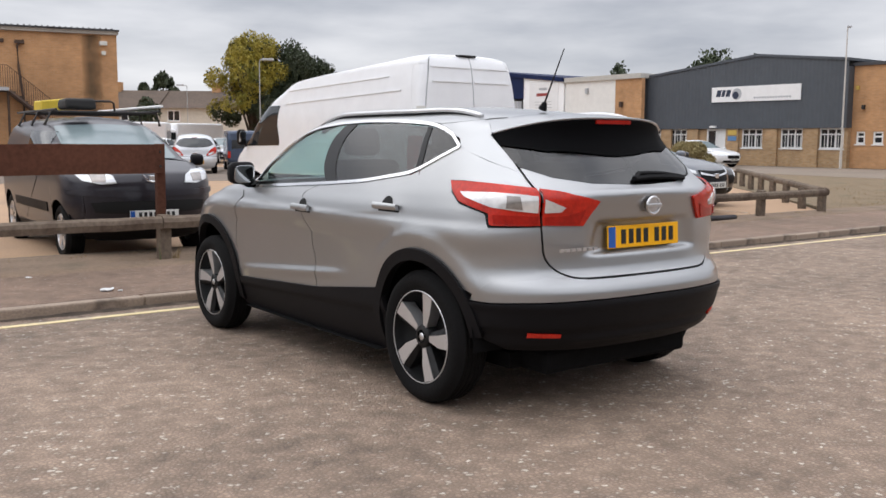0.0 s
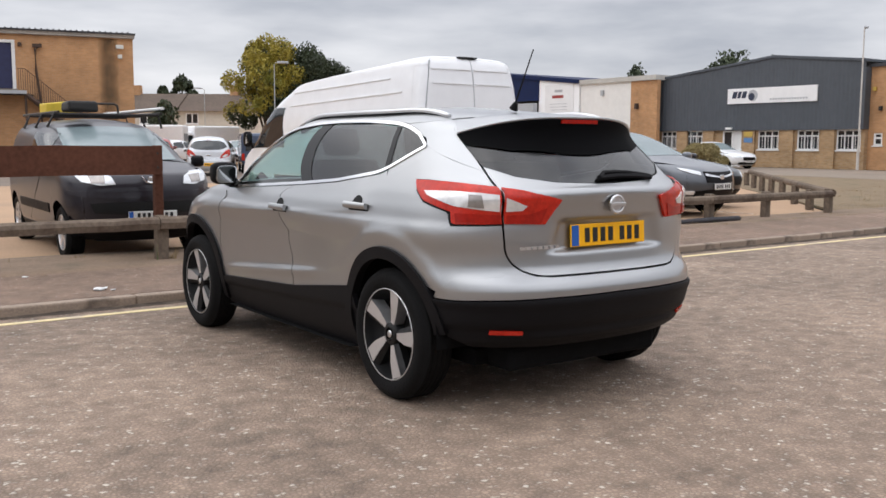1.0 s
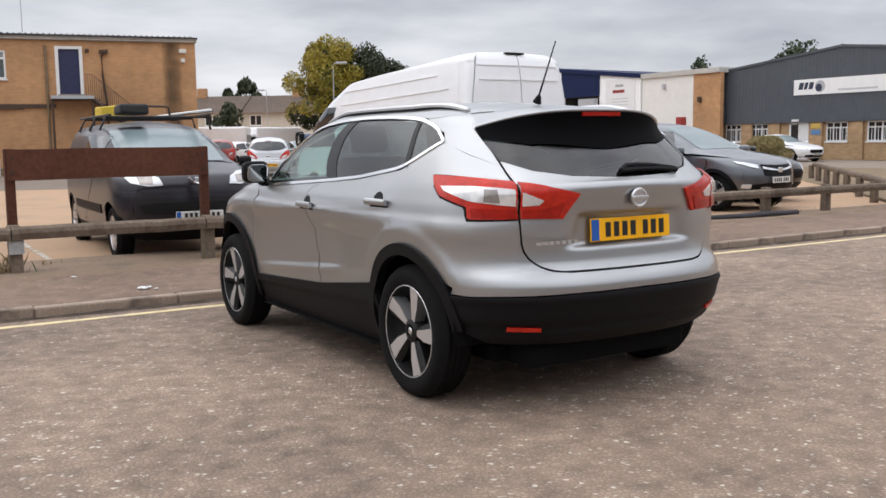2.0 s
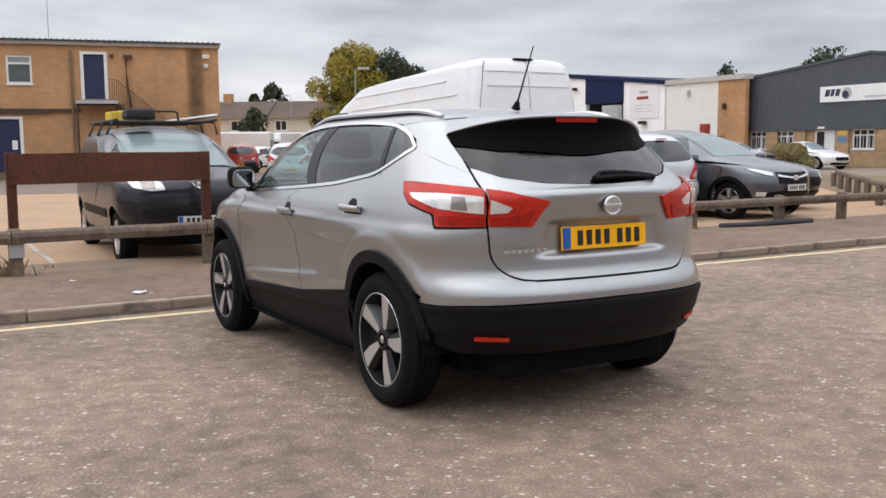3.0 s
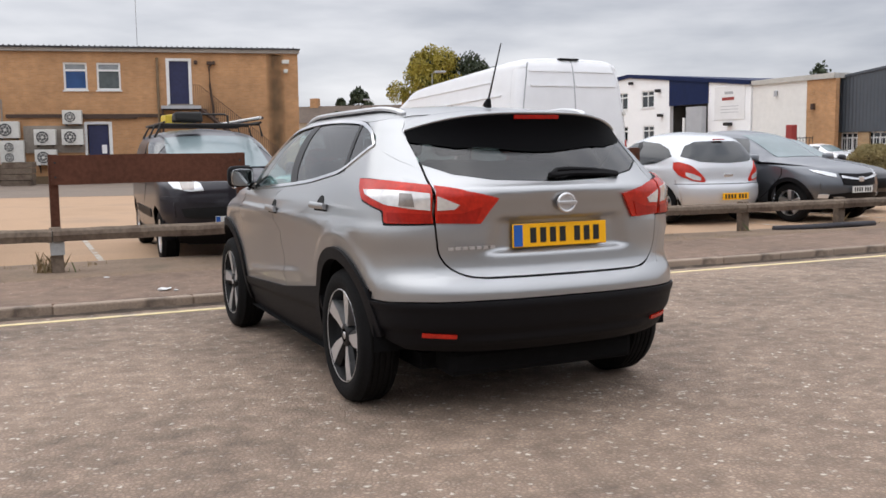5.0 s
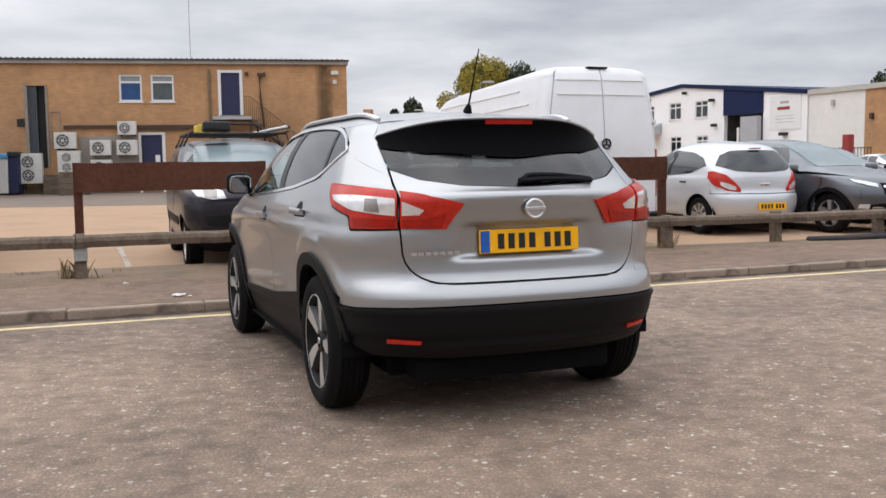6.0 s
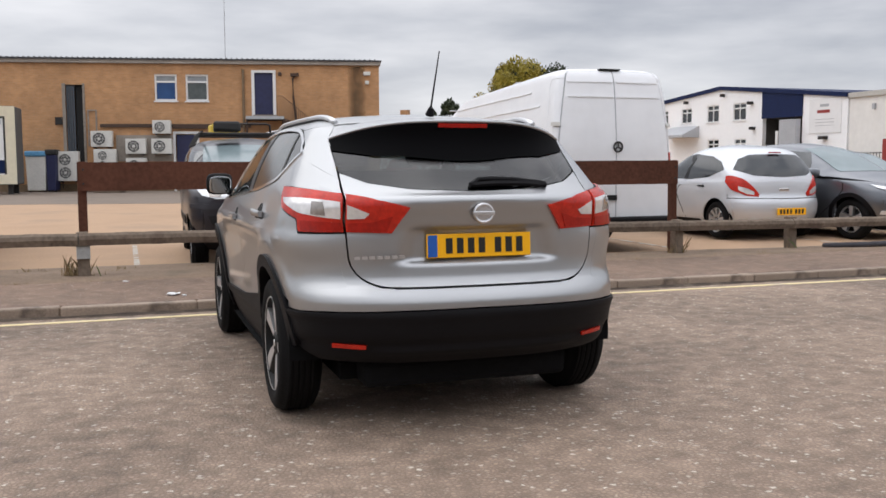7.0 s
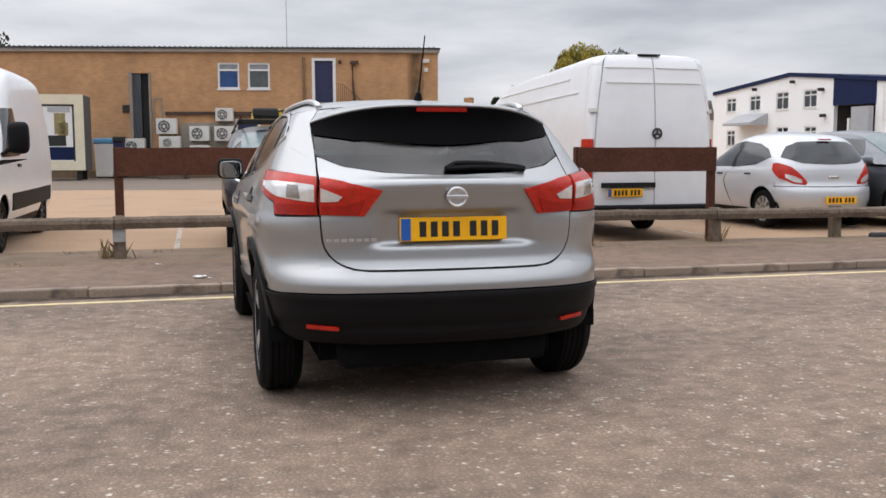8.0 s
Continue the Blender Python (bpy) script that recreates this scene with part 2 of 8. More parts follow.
def damp(name, color, centre, half):
    """A soft-edged damp streak: thin where it fades to the sides, broken by noise."""
    m = material(name, color, 0.95, 0, 0.3, 14, 1.2)
    nt = m.node_tree
    n, l = nt.nodes.new, nt.links.new
    out = next(k for k in nt.nodes if k.type == "OUTPUT_MATERIAL")
    tc, sep, off, ab, fall, mul, tex, mix, tr = (n("ShaderNodeTexCoord"), n("ShaderNodeSeparateXYZ"), n("ShaderNodeMath"), n("ShaderNodeMath"), n("ShaderNodeMapRange"),
                                                 n("ShaderNodeMath"), n("ShaderNodeTexNoise"), n("ShaderNodeMixShader"), n("ShaderNodeBsdfTransparent"))
    l(tc.outputs["Object"], sep.inputs[0])
    off.operation, ab.operation, mul.operation = "SUBTRACT", "ABSOLUTE", "MULTIPLY"
    off.inputs[1].default_value = centre
    l(sep.outputs["X"], off.inputs[0])
    l(off.outputs[0], ab.inputs[0])
    fall.inputs["From Min"].default_value, fall.inputs["From Max"].default_value = half, half * 0.2
    fall.inputs["To Max"].default_value = 0.85
    l(ab.outputs[0], fall.inputs["Value"])
    tex.inputs["Scale"].default_value = 1.6
    l(tc.outputs["Object"], tex.inputs["Vector"])
    l(fall.outputs["Result"], mul.inputs[0])
    l(tex.outputs["Fac"], mul.inputs[1])
    l(mul.outputs[0], mix.inputs[0])
    l(tr.outputs[0], mix.inputs[1])
    l(nt.nodes["Principled BSDF"].outputs[0], mix.inputs[2])
    l(mix.outputs[0], out.inputs["Surface"])
    return m


M["damp"] = damp("damp_streak", (0.19, 0.12, 0.065), 4.73, 0.45)
M["stain"] = material("damp_brick", (0.20, 0.14, 0.085), 0.95, 0, 0.3, 14, 1.2)
M["window_dark"] = material("window_glass_dark", (0.02, 0.025, 0.03), 0.06, 0, 0.1, 3, 1, spec=0.7)
M["window_blue"] = material("blue_blind_glass", (0.02, 0.065, 0.19), 0.12, 0, 0.2, 3, 1)
# pale grey puts the sky's reflection into the upper panes' colour
M["sky_pane"] = material("sky_reflection_pane", (0.26, 0.28, 0.29), 0.25, 0, 0.2, 6, 2)
M["grey_blind"] = material("grey_green_blind", (0.085, 0.10, 0.10), 0.2, 0, 0.25, 5, 2)
M["cladding"] = material("grey_cladding", (0.068, 0.078, 0.092), 0.6, 0, 0.12, 3, 0.4)
M["white_wall"] = material("white_render", (0.93, 0.935, 0.94), 0.8, 0, 0.03, 3, 0.4)
M["cream_wall"] = material("cream_render", (0.80, 0.785, 0.75), 0.8, 0, 0.07, 3, 0.4)
M["pale_edge"] = material("pale_roof_edge", (0.50, 0.48, 0.44), 0.7, 0, 0.12, 5, 0.8)
M["navy_trim"] = material("navy_trim", (0.005, 0.014, 0.062), 0.6, 0, 0.15, 3, 1, spec=0.2)
# dark tone puts the loading bay's shade into its walls
M["bay_dark"] = material("loading_bay_shade", (0.06, 0.058, 0.055), 0.8, 0, 0.3, 3, 1)
M["sign_white"] = material("sign_white", (0.82, 0.82, 0.82), 0.4, 0, 0.04, 4, 1)
M["sign_dark"] = material("sign_lettering", (0.02, 0.03, 0.06), 0.5, 0, 0.1, 10, 2)
M["sign_grey"] = material("sign_grey", (0.42, 0.43, 0.45), 0.5, 0, 0.1, 10, 2)
M["sign_red"] = material("sign_red", (0.30, 0.035, 0.03), 0.5, 0, 0.1, 10, 2)
M["sign_yellow"] = material("sign_yellow", (0.55, 0.38, 0.08), 0.5, 0, 0.1, 10, 2)
M["sign_blue"] = material("sign_blue", (0.10, 0.22, 0.42), 0.5, 0, 0.1, 10, 2)
M["steel_pole"] = material("galvanised_pole", (0.42, 0.43, 0.43), 0.5, 0.6, 0.12, 10, 2)
M["pale_pole"] = material("painted_pale_pole", (0.55, 0.52, 0.48), 0.6, 0, 0.15, 10, 2)
M["roof_tiles"] = material("brown_roof_tiles", (0.105, 0.075, 0.056), 0.9, 0, 0.3, 4, 0.5)
M["house_wall"] = material("pale_house_wall", (0.58, 0.53, 0.45), 0.9, 0, 0.15, 3, 0.4)
M["bark"] = material("bark", (0.075, 0.055, 0.04), 0.95, 0, 0.4, 20, 3, 0.6)
M["leaf_yellow"] = material("yellowing_leaves", (0.31, 0.25, 0.028), 0.65, 0, 0.45, 3, 0.35, second=(0.14, 0.15, 0.022))
M["leaf_dark"] = material("dark_leaves", (0.030, 0.042, 0.016), 0.65, 0, 0.45, 3, 0.7)
M["leaf_far"] = material("far_leaves", (0.05, 0.065, 0.03), 0.7, 0, 0.4, 3, 0.7)
M["bush"] = material("olive_bush_leaves", (0.27, 0.225, 0.11), 0.8, 0, 0.4, 8, 1.5, spec=0.2)
M["dry_weed"] = material("dry_weeds", (0.27, 0.195, 0.10), 0.9, 0, 0.4, 20, 3)
M["green_weed"] = material("green_weeds", (0.10, 0.12, 0.045), 0.9, 0, 0.4, 20, 3)
M["silver"] = material("silver_metallic_paint", (0.408, 0.414, 0.420), 0.36, 0.93, 0.03, 300, 3, coat=0.7, coat_rough=0.06)
M["silver_pale"] = material("pale_silver_paint", (0.64, 0.66, 0.69), 0.32, 0.4, 0.03, 200, 3, coat=1.0, coat_rough=0.04)
M["grey_paint"] = material("dark_grey_metallic_paint", (0.125, 0.134, 0.150), 0.32, 0.65, 0.04, 200, 3, coat=0.9, coat_rough=0.05)
M["black_paint"] = material("black_paint", (0.010, 0.010, 0.014), 0.30, 0.1, 0.1, 100, 2, coat=0.5, spec=0.35)
M["van_black"] = material("dusty_purple_black_paint", (0.021, 0.0185, 0.026), 0.42, 0.15, 0.25, 60, 2, coat=0.5, spec=0.35, coat_rough=0.12)
M["white_paint"] = material("white_van_paint", (0.83, 0.84, 0.855), 0.35, 0, 0.05, 5, 0.8, coat=0.6)
M["blue_paint"] = material("blue_grey_paint", (0.05, 0.075, 0.13), 0.35, 0.3, 0.08, 20, 2, coat=0.8)
M["red_paint"] = material("red_paint", (0.35, 0.03, 0.02), 0.35, 0.1, 0.08, 20, 2, coat=0.8)
M["trim"] = material("black_textured_plastic", (0.0065, 0.0060, 0.0070), 0.55, 0, 0.15, 150, 4, 0.15, spec=0.14)
M["satin_black"] = material("satin_black_panel", (0.005, 0.005, 0.006), 0.35, 0, 0.1, 60, 4, spec=0.25)
# dull black for the painted dark reflection at the rear window's top
M["reflection_black"] = material("dull_black_reflection", (0.003, 0.003, 0.0035), 0.6, 0, 0.1, 60, 4, spec=0.04)
M["gap"] = material("panel_gap_shadow_seal", (0.008, 0.008, 0.008), 0.9, 0, 0.2, 40, 4)
M["underbody"] = material("underbody", (0.006, 0.006, 0.0065), 0.9, 0, 0.3, 30, 4, spec=0.1)
M["chrome"] = material("chrome", (0.82, 0.82, 0.83), 0.12, 1.0, 0.03, 60, 4)
M["satin"] = material("satin_aluminium", (0.66, 0.66, 0.67), 0.3, 0.9, 0.05, 90, 5)
M["alloy"] = material("machined_alloy", (0.62, 0.62, 0.63), 0.33, 0.75, 0.06, 120, 6)
M["wheel_black"] = material("black_alloy", (0.006, 0.006, 0.0065), 0.5, 0.0, 0.1, 60, 4, spec=0.3)
M["tyre"] = material("tyre_rubber", (0.0055, 0.0053, 0.0055), 0.8, 0, 0.25, 60, 5, 0.3, spec=0.15)
M["lamp_red"] = glowing_red("red_lamp_lens", (0.48, 0.021, 0.009))
M["lamp_deep"] = glowing_red("deep_red_lens", (0.34, 0.010, 0.004))
M["lamp_clear"] = material("clear_lamp_lens", (0.80, 0.79, 0.78), 0.12, 0.45, 0.25, 30, 14, coat=1.0, coat_rough=0.02)
M["lamp_grey"] = material("grey_lamp_bowl", (0.34, 0.31, 0.29), 0.2, 0.6, 0.25, 60, 12, coat=1.0, coat_rough=0.02)
M["headlamp"] = material("headlamp_lens", (0.70, 0.72, 0.74), 0.1, 0.35, 0.12, 30, 8, coat=1.0)
M["plate_yellow"] = material("yellow_plate", (0.95, 0.47, 0.008), 0.45, 0, 0.05, 40, 6, spec=0.3)
M["plate_white"] = material("white_plate", (0.75, 0.75, 0.72), 0.35, 0, 0.05, 40, 6, coat=0.4)
M["plate_blue"] = material("plate_blue", (0.012, 0.10, 0.42), 0.4, 0, 0.05, 40, 6)
M["plate_ink"] = material("plate_black", (0.010, 0.010, 0.010), 0.5, 0, 0.1, 40, 6)
M["privacy"] = clear_glass("privacy_glass", (0.10, 0.105, 0.11), 0.13, 0.07)
M["tint"] = clear_glass("green_tinted_glass", (0.58, 0.80, 0.78), 0.0, 0.08)
M["car_glass"] = material("dark_car_glass", (0.018, 0.022, 0.025), 0.05, 0, 0.05, 6, 2, spec=0.8)
# the sky's reflection is painted into this grey-green base
M["windscreen"] = material("sky_lit_windscreen", (0.19, 0.24, 0.25), 0.22, 0, 0.1, 4, 2, spec=0.6)
M["seat"] = material("dark_seat_fabric", (0.028, 0.028, 0.030), 0.85, 0, 0.2, 80, 5)
M["lining"] = material("grey_headlining", (0.35, 0.35, 0.34), 0.9, 0, 0.08, 40, 5)
M["unit_white"] = material("air_con_white", (0.66, 0.65, 0.61), 0.6, 0, 0.12, 10, 2)
M["unit_dark"] = material("air_con_grille", (0.09, 0.09, 0.09), 0.7, 0, 0.2, 20, 3)
M["grey_wall"] = material("unseen_wall_grey", (0.24, 0.24, 0.235), 0.7, 0, 0.12, 2, 0.5)
M["kiosk_cream"] = material("cream_cabin", (0.72, 0.66, 0.50), 0.6, 0, 0.08, 6, 1)
M["litter"] = material("white_litter", (0.75, 0.75, 0.75), 0.7, 0, 0.1, 30, 5)
M["tarp_yellow"] = material("yellow_case", (0.62, 0.45, 0.04), 0.6, 0, 0.15, 12, 3)
M["bag_black"] = material("black_bag", (0.02, 0.02, 0.02), 0.7, 0, 0.2, 12, 3)
M["bin_blue"] = material("pale_blue_plastic", (0.12, 0.33, 0.55), 0.5, 0, 0.15, 12, 3)
M["pipe_dark"] = material("dark_tube", (0.035, 0.033, 0.04), 0.6, 0, 0.3, 20, 4)
# near-black stands in for the shade of unlit insides
M["interior"] = material("interior_shade", (0.02, 0.02, 0.02), 0.9, 0, 0.2, 5, 1)


# ---- mesh helpers ----
def mesh_object(name, verts, faces, mat, parent=None, label="", smooth=False):
    me = bpy.data.meshes.new(name)
    me.from_pydata([tuple(v) for v in verts], [], [tuple(f) for f in faces])
    me.validate()
    me.materials.append(M[mat] if isinstance(mat, str) else mat)
    if smooth:
        me.polygons.foreach_set("use_smooth", [True] * len(me.polygons))
    ob = new(name, me)
    if parent is not None:
        ob.parent = parent
    if label:
        tagged(ob, label)
    return ob


def part(name, bm, mat, parent=None, label="", smooth=False):
    me = bpy.data.meshes.new(name)
    bmesh.ops.recalc_face_normals(bm, faces=bm.faces[:])
    bm.to_mesh(me)
    bm.free()
    me.materials.append(M[mat])
    if smooth:
        me.polygons.foreach_set("use_smooth", [True] * len(me.polygons))
    ob = new(name, me)
    if parent is not None:
        ob.parent = parent
    if label:
        tagged(ob, label)
    return ob


def thing(name, label, category, m=None, group="", kind=""):
    ob = new(name)
    ob.empty_display_size = 0.2
    if m is not None:
        ob.matrix_basis = m
    return tagged(ob, label, category, group, kind)


def add_box(bm, x0, x1, y0, y1, z0, z1, bevel=0.0, m=None):
    vs = [bm.verts.new((x, y, z)) for x in (x0, x1) for y in (y0, y1) for z in (z0, z1)]
    fs = [bm.faces.new([vs[i] for i in f]) for f in ((0, 1, 3, 2), (4, 6, 7, 5), (0, 4, 5, 1), (2, 3, 7, 6), (0, 2, 6, 4), (1, 5, 7, 3))]
    if bevel:
        es = list({e for f in fs for e in f.edges})
        r = bmesh.ops.bevel(bm, geom=es, offset=bevel, segments=2, affect="EDGES", profile=0.5)
        vs = list({v for f in r["faces"] for v in f.verts} | {v for v in vs if v.is_valid})
    if m is not None:
        bmesh.ops.transform(bm, matrix=m, verts=vs)
    return vs


def box(name, x0, x1, y0, y1, z0, z1, mat, parent=None, label="", bevel=0.0, m=None):
    bm = bmesh.new()
    add_box(bm, x0, x1, y0, y1, z0, z1, bevel, m)
    return part(name, bm, mat, parent, label)


def add_tube(bm, a, b, r0, r1=None, sides=10, cap=True):
    a, b = Vector(a), Vector(b)
    m = Matrix.Translation((a + b) / 2) @ (b - a).to_track_quat("Z", "Y").to_matrix().to_4x4()
    bmesh.ops.create_cone(bm, cap_ends=cap, segments=sides, radius1=r0, radius2=r0 if r1 is None else r1, depth=(b - a).length, matrix=m)


def tube(name, a, b, r0, mat, parent=None, label="", r1=None, sides=10):
    bm = bmesh.new()
    add_tube(bm, a, b, r0, r1, sides)
    return part(name, bm, mat, parent, label, smooth=False)


def path_tube(bm, points, r, sides=8):
    """A bent tube along points."""
    pts = [Vector(p) for p in points]
    rings = []
    for i, p in enumerate(pts):
        d = (pts[min(i + 1, len(pts) - 1)] - pts[max(i - 1, 0)]).normalized()
        q = d.to_track_quat("Z", "Y")
        rings.append([bm.verts.new(p + q @ Vector((r * math.cos(k * math.tau / sides), r * math.sin(k * math.tau / sides), 0))) for k in range(sides)])
    for a, b in zip(rings, rings[1:]):
        for k in range(sides):
            bm.faces.new((a[k], a[(k + 1) % sides], b[(k + 1) % sides], b[k]))
    bm.faces.new(rings[0][::-1])
    bm.faces.new(rings[-1])


def lathe(name, profile, mat, parent, label="", sides=40, m=None, smooth=True):
    """A ring turned round the x axis from a profile of (x, radius)."""
    verts, faces = [], []
    for k in range(sides):
        c, s = math.cos(k * math.tau / sides), math.sin(k * math.tau / sides)
        for x, r in profile:
            verts.append(Vector((x, r * c, r * s)))
    n = len(profile)
    for k in range(sides):
        j = (k + 1) % sides
        for i in range(n - 1):
            faces.append((k * n + i, k * n + i + 1, j * n + i + 1, j * n + i))
    if m is not None:
        verts = [m @ v for v in verts]
    return mesh_object(name, verts, faces, mat, parent, label, smooth)


def holed_wall(bm, length, height, thick, holes, x0=0.0):
    """A wall in x and z, its face at y = 0 and its back at y = thick, with holes (x0, x1, z0, z1) through it."""
    xs = sorted({x0, x0 + length, *(h[0] for h in holes), *(h[1] for h in holes)})
    zs = sorted({0.0, height, *(h[2] for h in holes), *(h[3] for h in holes)})
    def solid(i, k):
        if not (0 <= i < len(xs) - 1 and 0 <= k < len(zs) - 1):
            return False
        cx, cz = (xs[i] + xs[i + 1]) / 2, (zs[k] + zs[k + 1]) / 2
        return not any(h[0] < cx < h[1] and h[2] < cz < h[3] for h in holes)
    made = {}
    def v(i, j, k):
        if (i, j, k) not in made:
            made[i, j, k] = bm.verts.new((xs[i], j * thick, zs[k]))
        return made[i, j, k]
    for i in range(len(xs) - 1):
        for k in range(len(zs) - 1):
            if not solid(i, k):
                continue
            bm.faces.new((v(i, 0, k), v(i + 1, 0, k), v(i + 1, 0, k + 1), v(i, 0, k + 1)))
            bm.faces.new((v(i, 1, k), v(i, 1, k + 1), v(i + 1, 1, k + 1), v(i + 1, 1, k)))
            if not solid(i - 1, k):
                bm.faces.new((v(i, 0, k), v(i, 0, k + 1), v(i, 1, k + 1), v(i, 1, k)))
            if not solid(i + 1, k):
                bm.faces.new((v(i + 1, 0, k), v(i + 1, 1, k), v(i + 1, 1, k + 1), v(i + 1, 0, k + 1)))
            if not solid(i, k - 1):
                bm.faces.new((v(i, 0, k), v(i, 1, k), v(i + 1, 1, k), v(i + 1, 0, k)))
            if not solid(i, k + 1):
                bm.faces.new((v(i, 0, k + 1), v(i + 1, 0, k + 1), v(i + 1, 1, k + 1), v(i, 1, k + 1)))


def window(parent, x0, x1, z0, z1, depth=0.08, bars=(0.5,), cross=(), frame="upvc", pane="window_dark", sill=True, name="window", w=0.06, upper=None):
    """A framed window in a hole of a wall whose face is at y = 0: frame, glazing bars, panes and a sill."""
    win = new(name)
    win.parent = parent
    bm = bmesh.new()
    add_box(bm, x0, x1, depth - 0.04, depth + 0.03, z0, z0 + w)
    add_box(bm, x0, x1, depth - 0.04, depth + 0.03, z1 - w, z1)
    add_box(bm, x0, x0 + w, depth - 0.04, depth + 0.03, z0 + w, z1 - w)
    add_box(bm, x1 - w, x1, depth - 0.04, depth + 0.03, z0 + w, z1 - w)
    for b in bars:
        c = x0 + b * (x1 - x0)
        add_box(bm, c - w / 2, c + w / 2, depth - 0.035, depth + 0.03, z0 + w, z1 - w)
    for b in cross:
        c = z0 + b * (z1 - z0)
        add_box(bm, x0 + w, x1 - w, depth - 0.037, depth + 0.03, c - w / 2, c + w / 2)
    part("window_frame", bm, frame, win)
    edges = [x0 + w, *(x0 + b * (x1 - x0) for b in bars), x1 - w]
    levels = [z0 + w, *(z0 + b * (z1 - z0) for b in cross), z1 - w]
    for a, b in zip(edges, edges[1:]):
        for k, (c, d) in enumerate(zip(levels, levels[1:])):
            box("pane", a, b, depth, depth + 0.012, c, d, (upper or pane) if k else pane, win)
    if sill:
        box("window_sill", x0 - 0.05, x1 + 0.05, -0.06, depth - 0.04, z0 - 0.06, z0, frame, win)
    return win


# ---- ground, road, kerb, pavement ----
def sheet(name, pts, z, mat, label, category, thick=0.0):
    bm = bmesh.new()
    top = [bm.verts.new((q[0], q[1], q[2] if len(q) > 2 else z)) for q in pts]
    f = bm.faces.new(top)
    if thick:
        r = bmesh.ops.extrude_face_region(bm, geom=[f])
        bmesh.ops.translate(bm, vec=(0, 0, -thick), verts=[v for v in r["geom"] if isinstance(v, bmesh.types.BMVert)])
    ob = part(name, bm, mat)
    return tagged(ob, label, category, kind="structure")


sheet("ground", [(-1500, -1500), (1500, -1500), (1500, 1500), (-1500, 1500)], -0.10, "ground", "dusty pale ground reaching the horizon", "ground")
KERB_Y, KERB_TOP, GUTTER = 3.85, 0.038, -0.058


def road_z(y):
    """The road falls to the gutter by the kerb."""
    f = min(1.0, max(0.0, (y - 0.15) / (KERB_Y - 0.15)))
    return GUTTER * f * (1.45 - 0.45 * f)


def pavement_z(y):
    return KERB_TOP - 0.004 + 0.046 * min(1.0, max(0.0, (y - KERB_Y - 0.125) / (5.30 - KERB_Y - 0.125)))


def road():
    bm = bmesh.new()
    ys = [-60.0, -20.0, 0.15] + [0.15 + (KERB_Y - 0.13) * k / 12 for k in range(1, 13)]
    rows = [[bm.verts.new((x, y, road_z(y))) for x in (-120, -30, 30, 140)] for y in ys]
    for a, b in zip(rows, rows[1:]):
        for i in range(3):
            bm.faces.new((a[i], a[i + 1], b[i + 1], b[i]))
    r = bmesh.ops.extrude_face_region(bm, geom=bm.faces[:])
    for v in r["geom"]:
        if isinstance(v, bmesh.types.BMVert):
            v.co.z = -0.09
    tagged(part("road", bm, "road"), "grey-brown chipped asphalt road with pale stones", "road", kind="structure")


road()
sheet("pavement", [(-60, KERB_Y + 0.125, pavement_z(0)), (60, KERB_Y + 0.125, pavement_z(0)), (60, 5.30, pavement_z(9)), (-60, 5.30, pavement_z(9))], KERB_TOP, "pavement", "worn brown-grey asphalt pavement beside the kerb", "pavement", 0.1)


def verge():
    """Stony verge between the pavement and the car park, uneven, falling to the car park."""
    bm = bmesh.new()
    nx, ny = 260, 12
    rows = []
    for j in range(ny + 1):
        row = []
        for i in range(nx + 1):
            x = -30 + 60 * i / nx
            f = j / ny
            # wide beside the van, narrow further along
            g = min(1.0, max(0.0, (x - 0.6) / 2.4))
            y = 5.28 + (1.85 - 0.75 * g * g * (3 - 2 * g)) * f
            z = 0.086 - 0.030 * f * f + 0.018 * math.sin(math.pi * f) * (0.3 + 1.8 * noise.noise((x * 0.9, y * 2.0, 1.0)))
            if j in (0, ny):
                z = 0.05 if j == 0 else -0.03
            row.append(bm.verts.new((x, y + 0.06 * noise.noise((x * 1.3, j, 4.0)), z)))
        rows.append(row)
    for a, b in zip(rows, rows[1:]):
        for i in range(nx):
            bm.faces.new((a[i], a[i + 1], b[i + 1], b[i]))
    tagged(part("verge", bm, "dirt", smooth=True), "strip of bare brown earth along the fence", "verge", kind="structure")


verge()
sheet("car_park", [(-70, 6.4), (13.2, 6.4), (60, 53), (60, 140), (-70, 140)], 0.0, "yard", "pale dusty tan car park surface", "car park", 0.05)
sheet("yard_apron", [(-60, 37), (-4, 27.6), (2.4, 26.0), (11.5, 24.2), (15, 36), (12, 60), (-60, 60)], 0.006, "apron", "grey-brown asphalt apron in front of the brick building", "yard", 0.05)
sheet("grass_bank", [(12.6, 5.28), (26, 5.28), (30, 14), (36, 30), (20, 13.6)], 0.012, "dry_grass", "strip of dry yellow grass by the fence end", "grass", 0.05)
sheet("side_road", [(25.9, 3.6), (60, 3.6), (41.2, 20), (39.5, 60), (36, 60), (30, 14)], 0.016, "side_road", "grey side road in front of the units", "road", 0.05)


def yellow_line():
    bm = bmesh.new()
    for k in range(60):
        x = -26 + k * 0.9
        add_box(bm, x, x + 0.9, 3.545 + 0.004 * math.sin(k), 3.62 + 0.004 * math.sin(k * 1.7), road_z(3.58) - 0.004, road_z(3.58) + 0.005)
    tagged(part("yellow_line", bm, "yellow"), "worn single yellow line painted along the kerb", "road marking", kind="structure")


yellow_line()


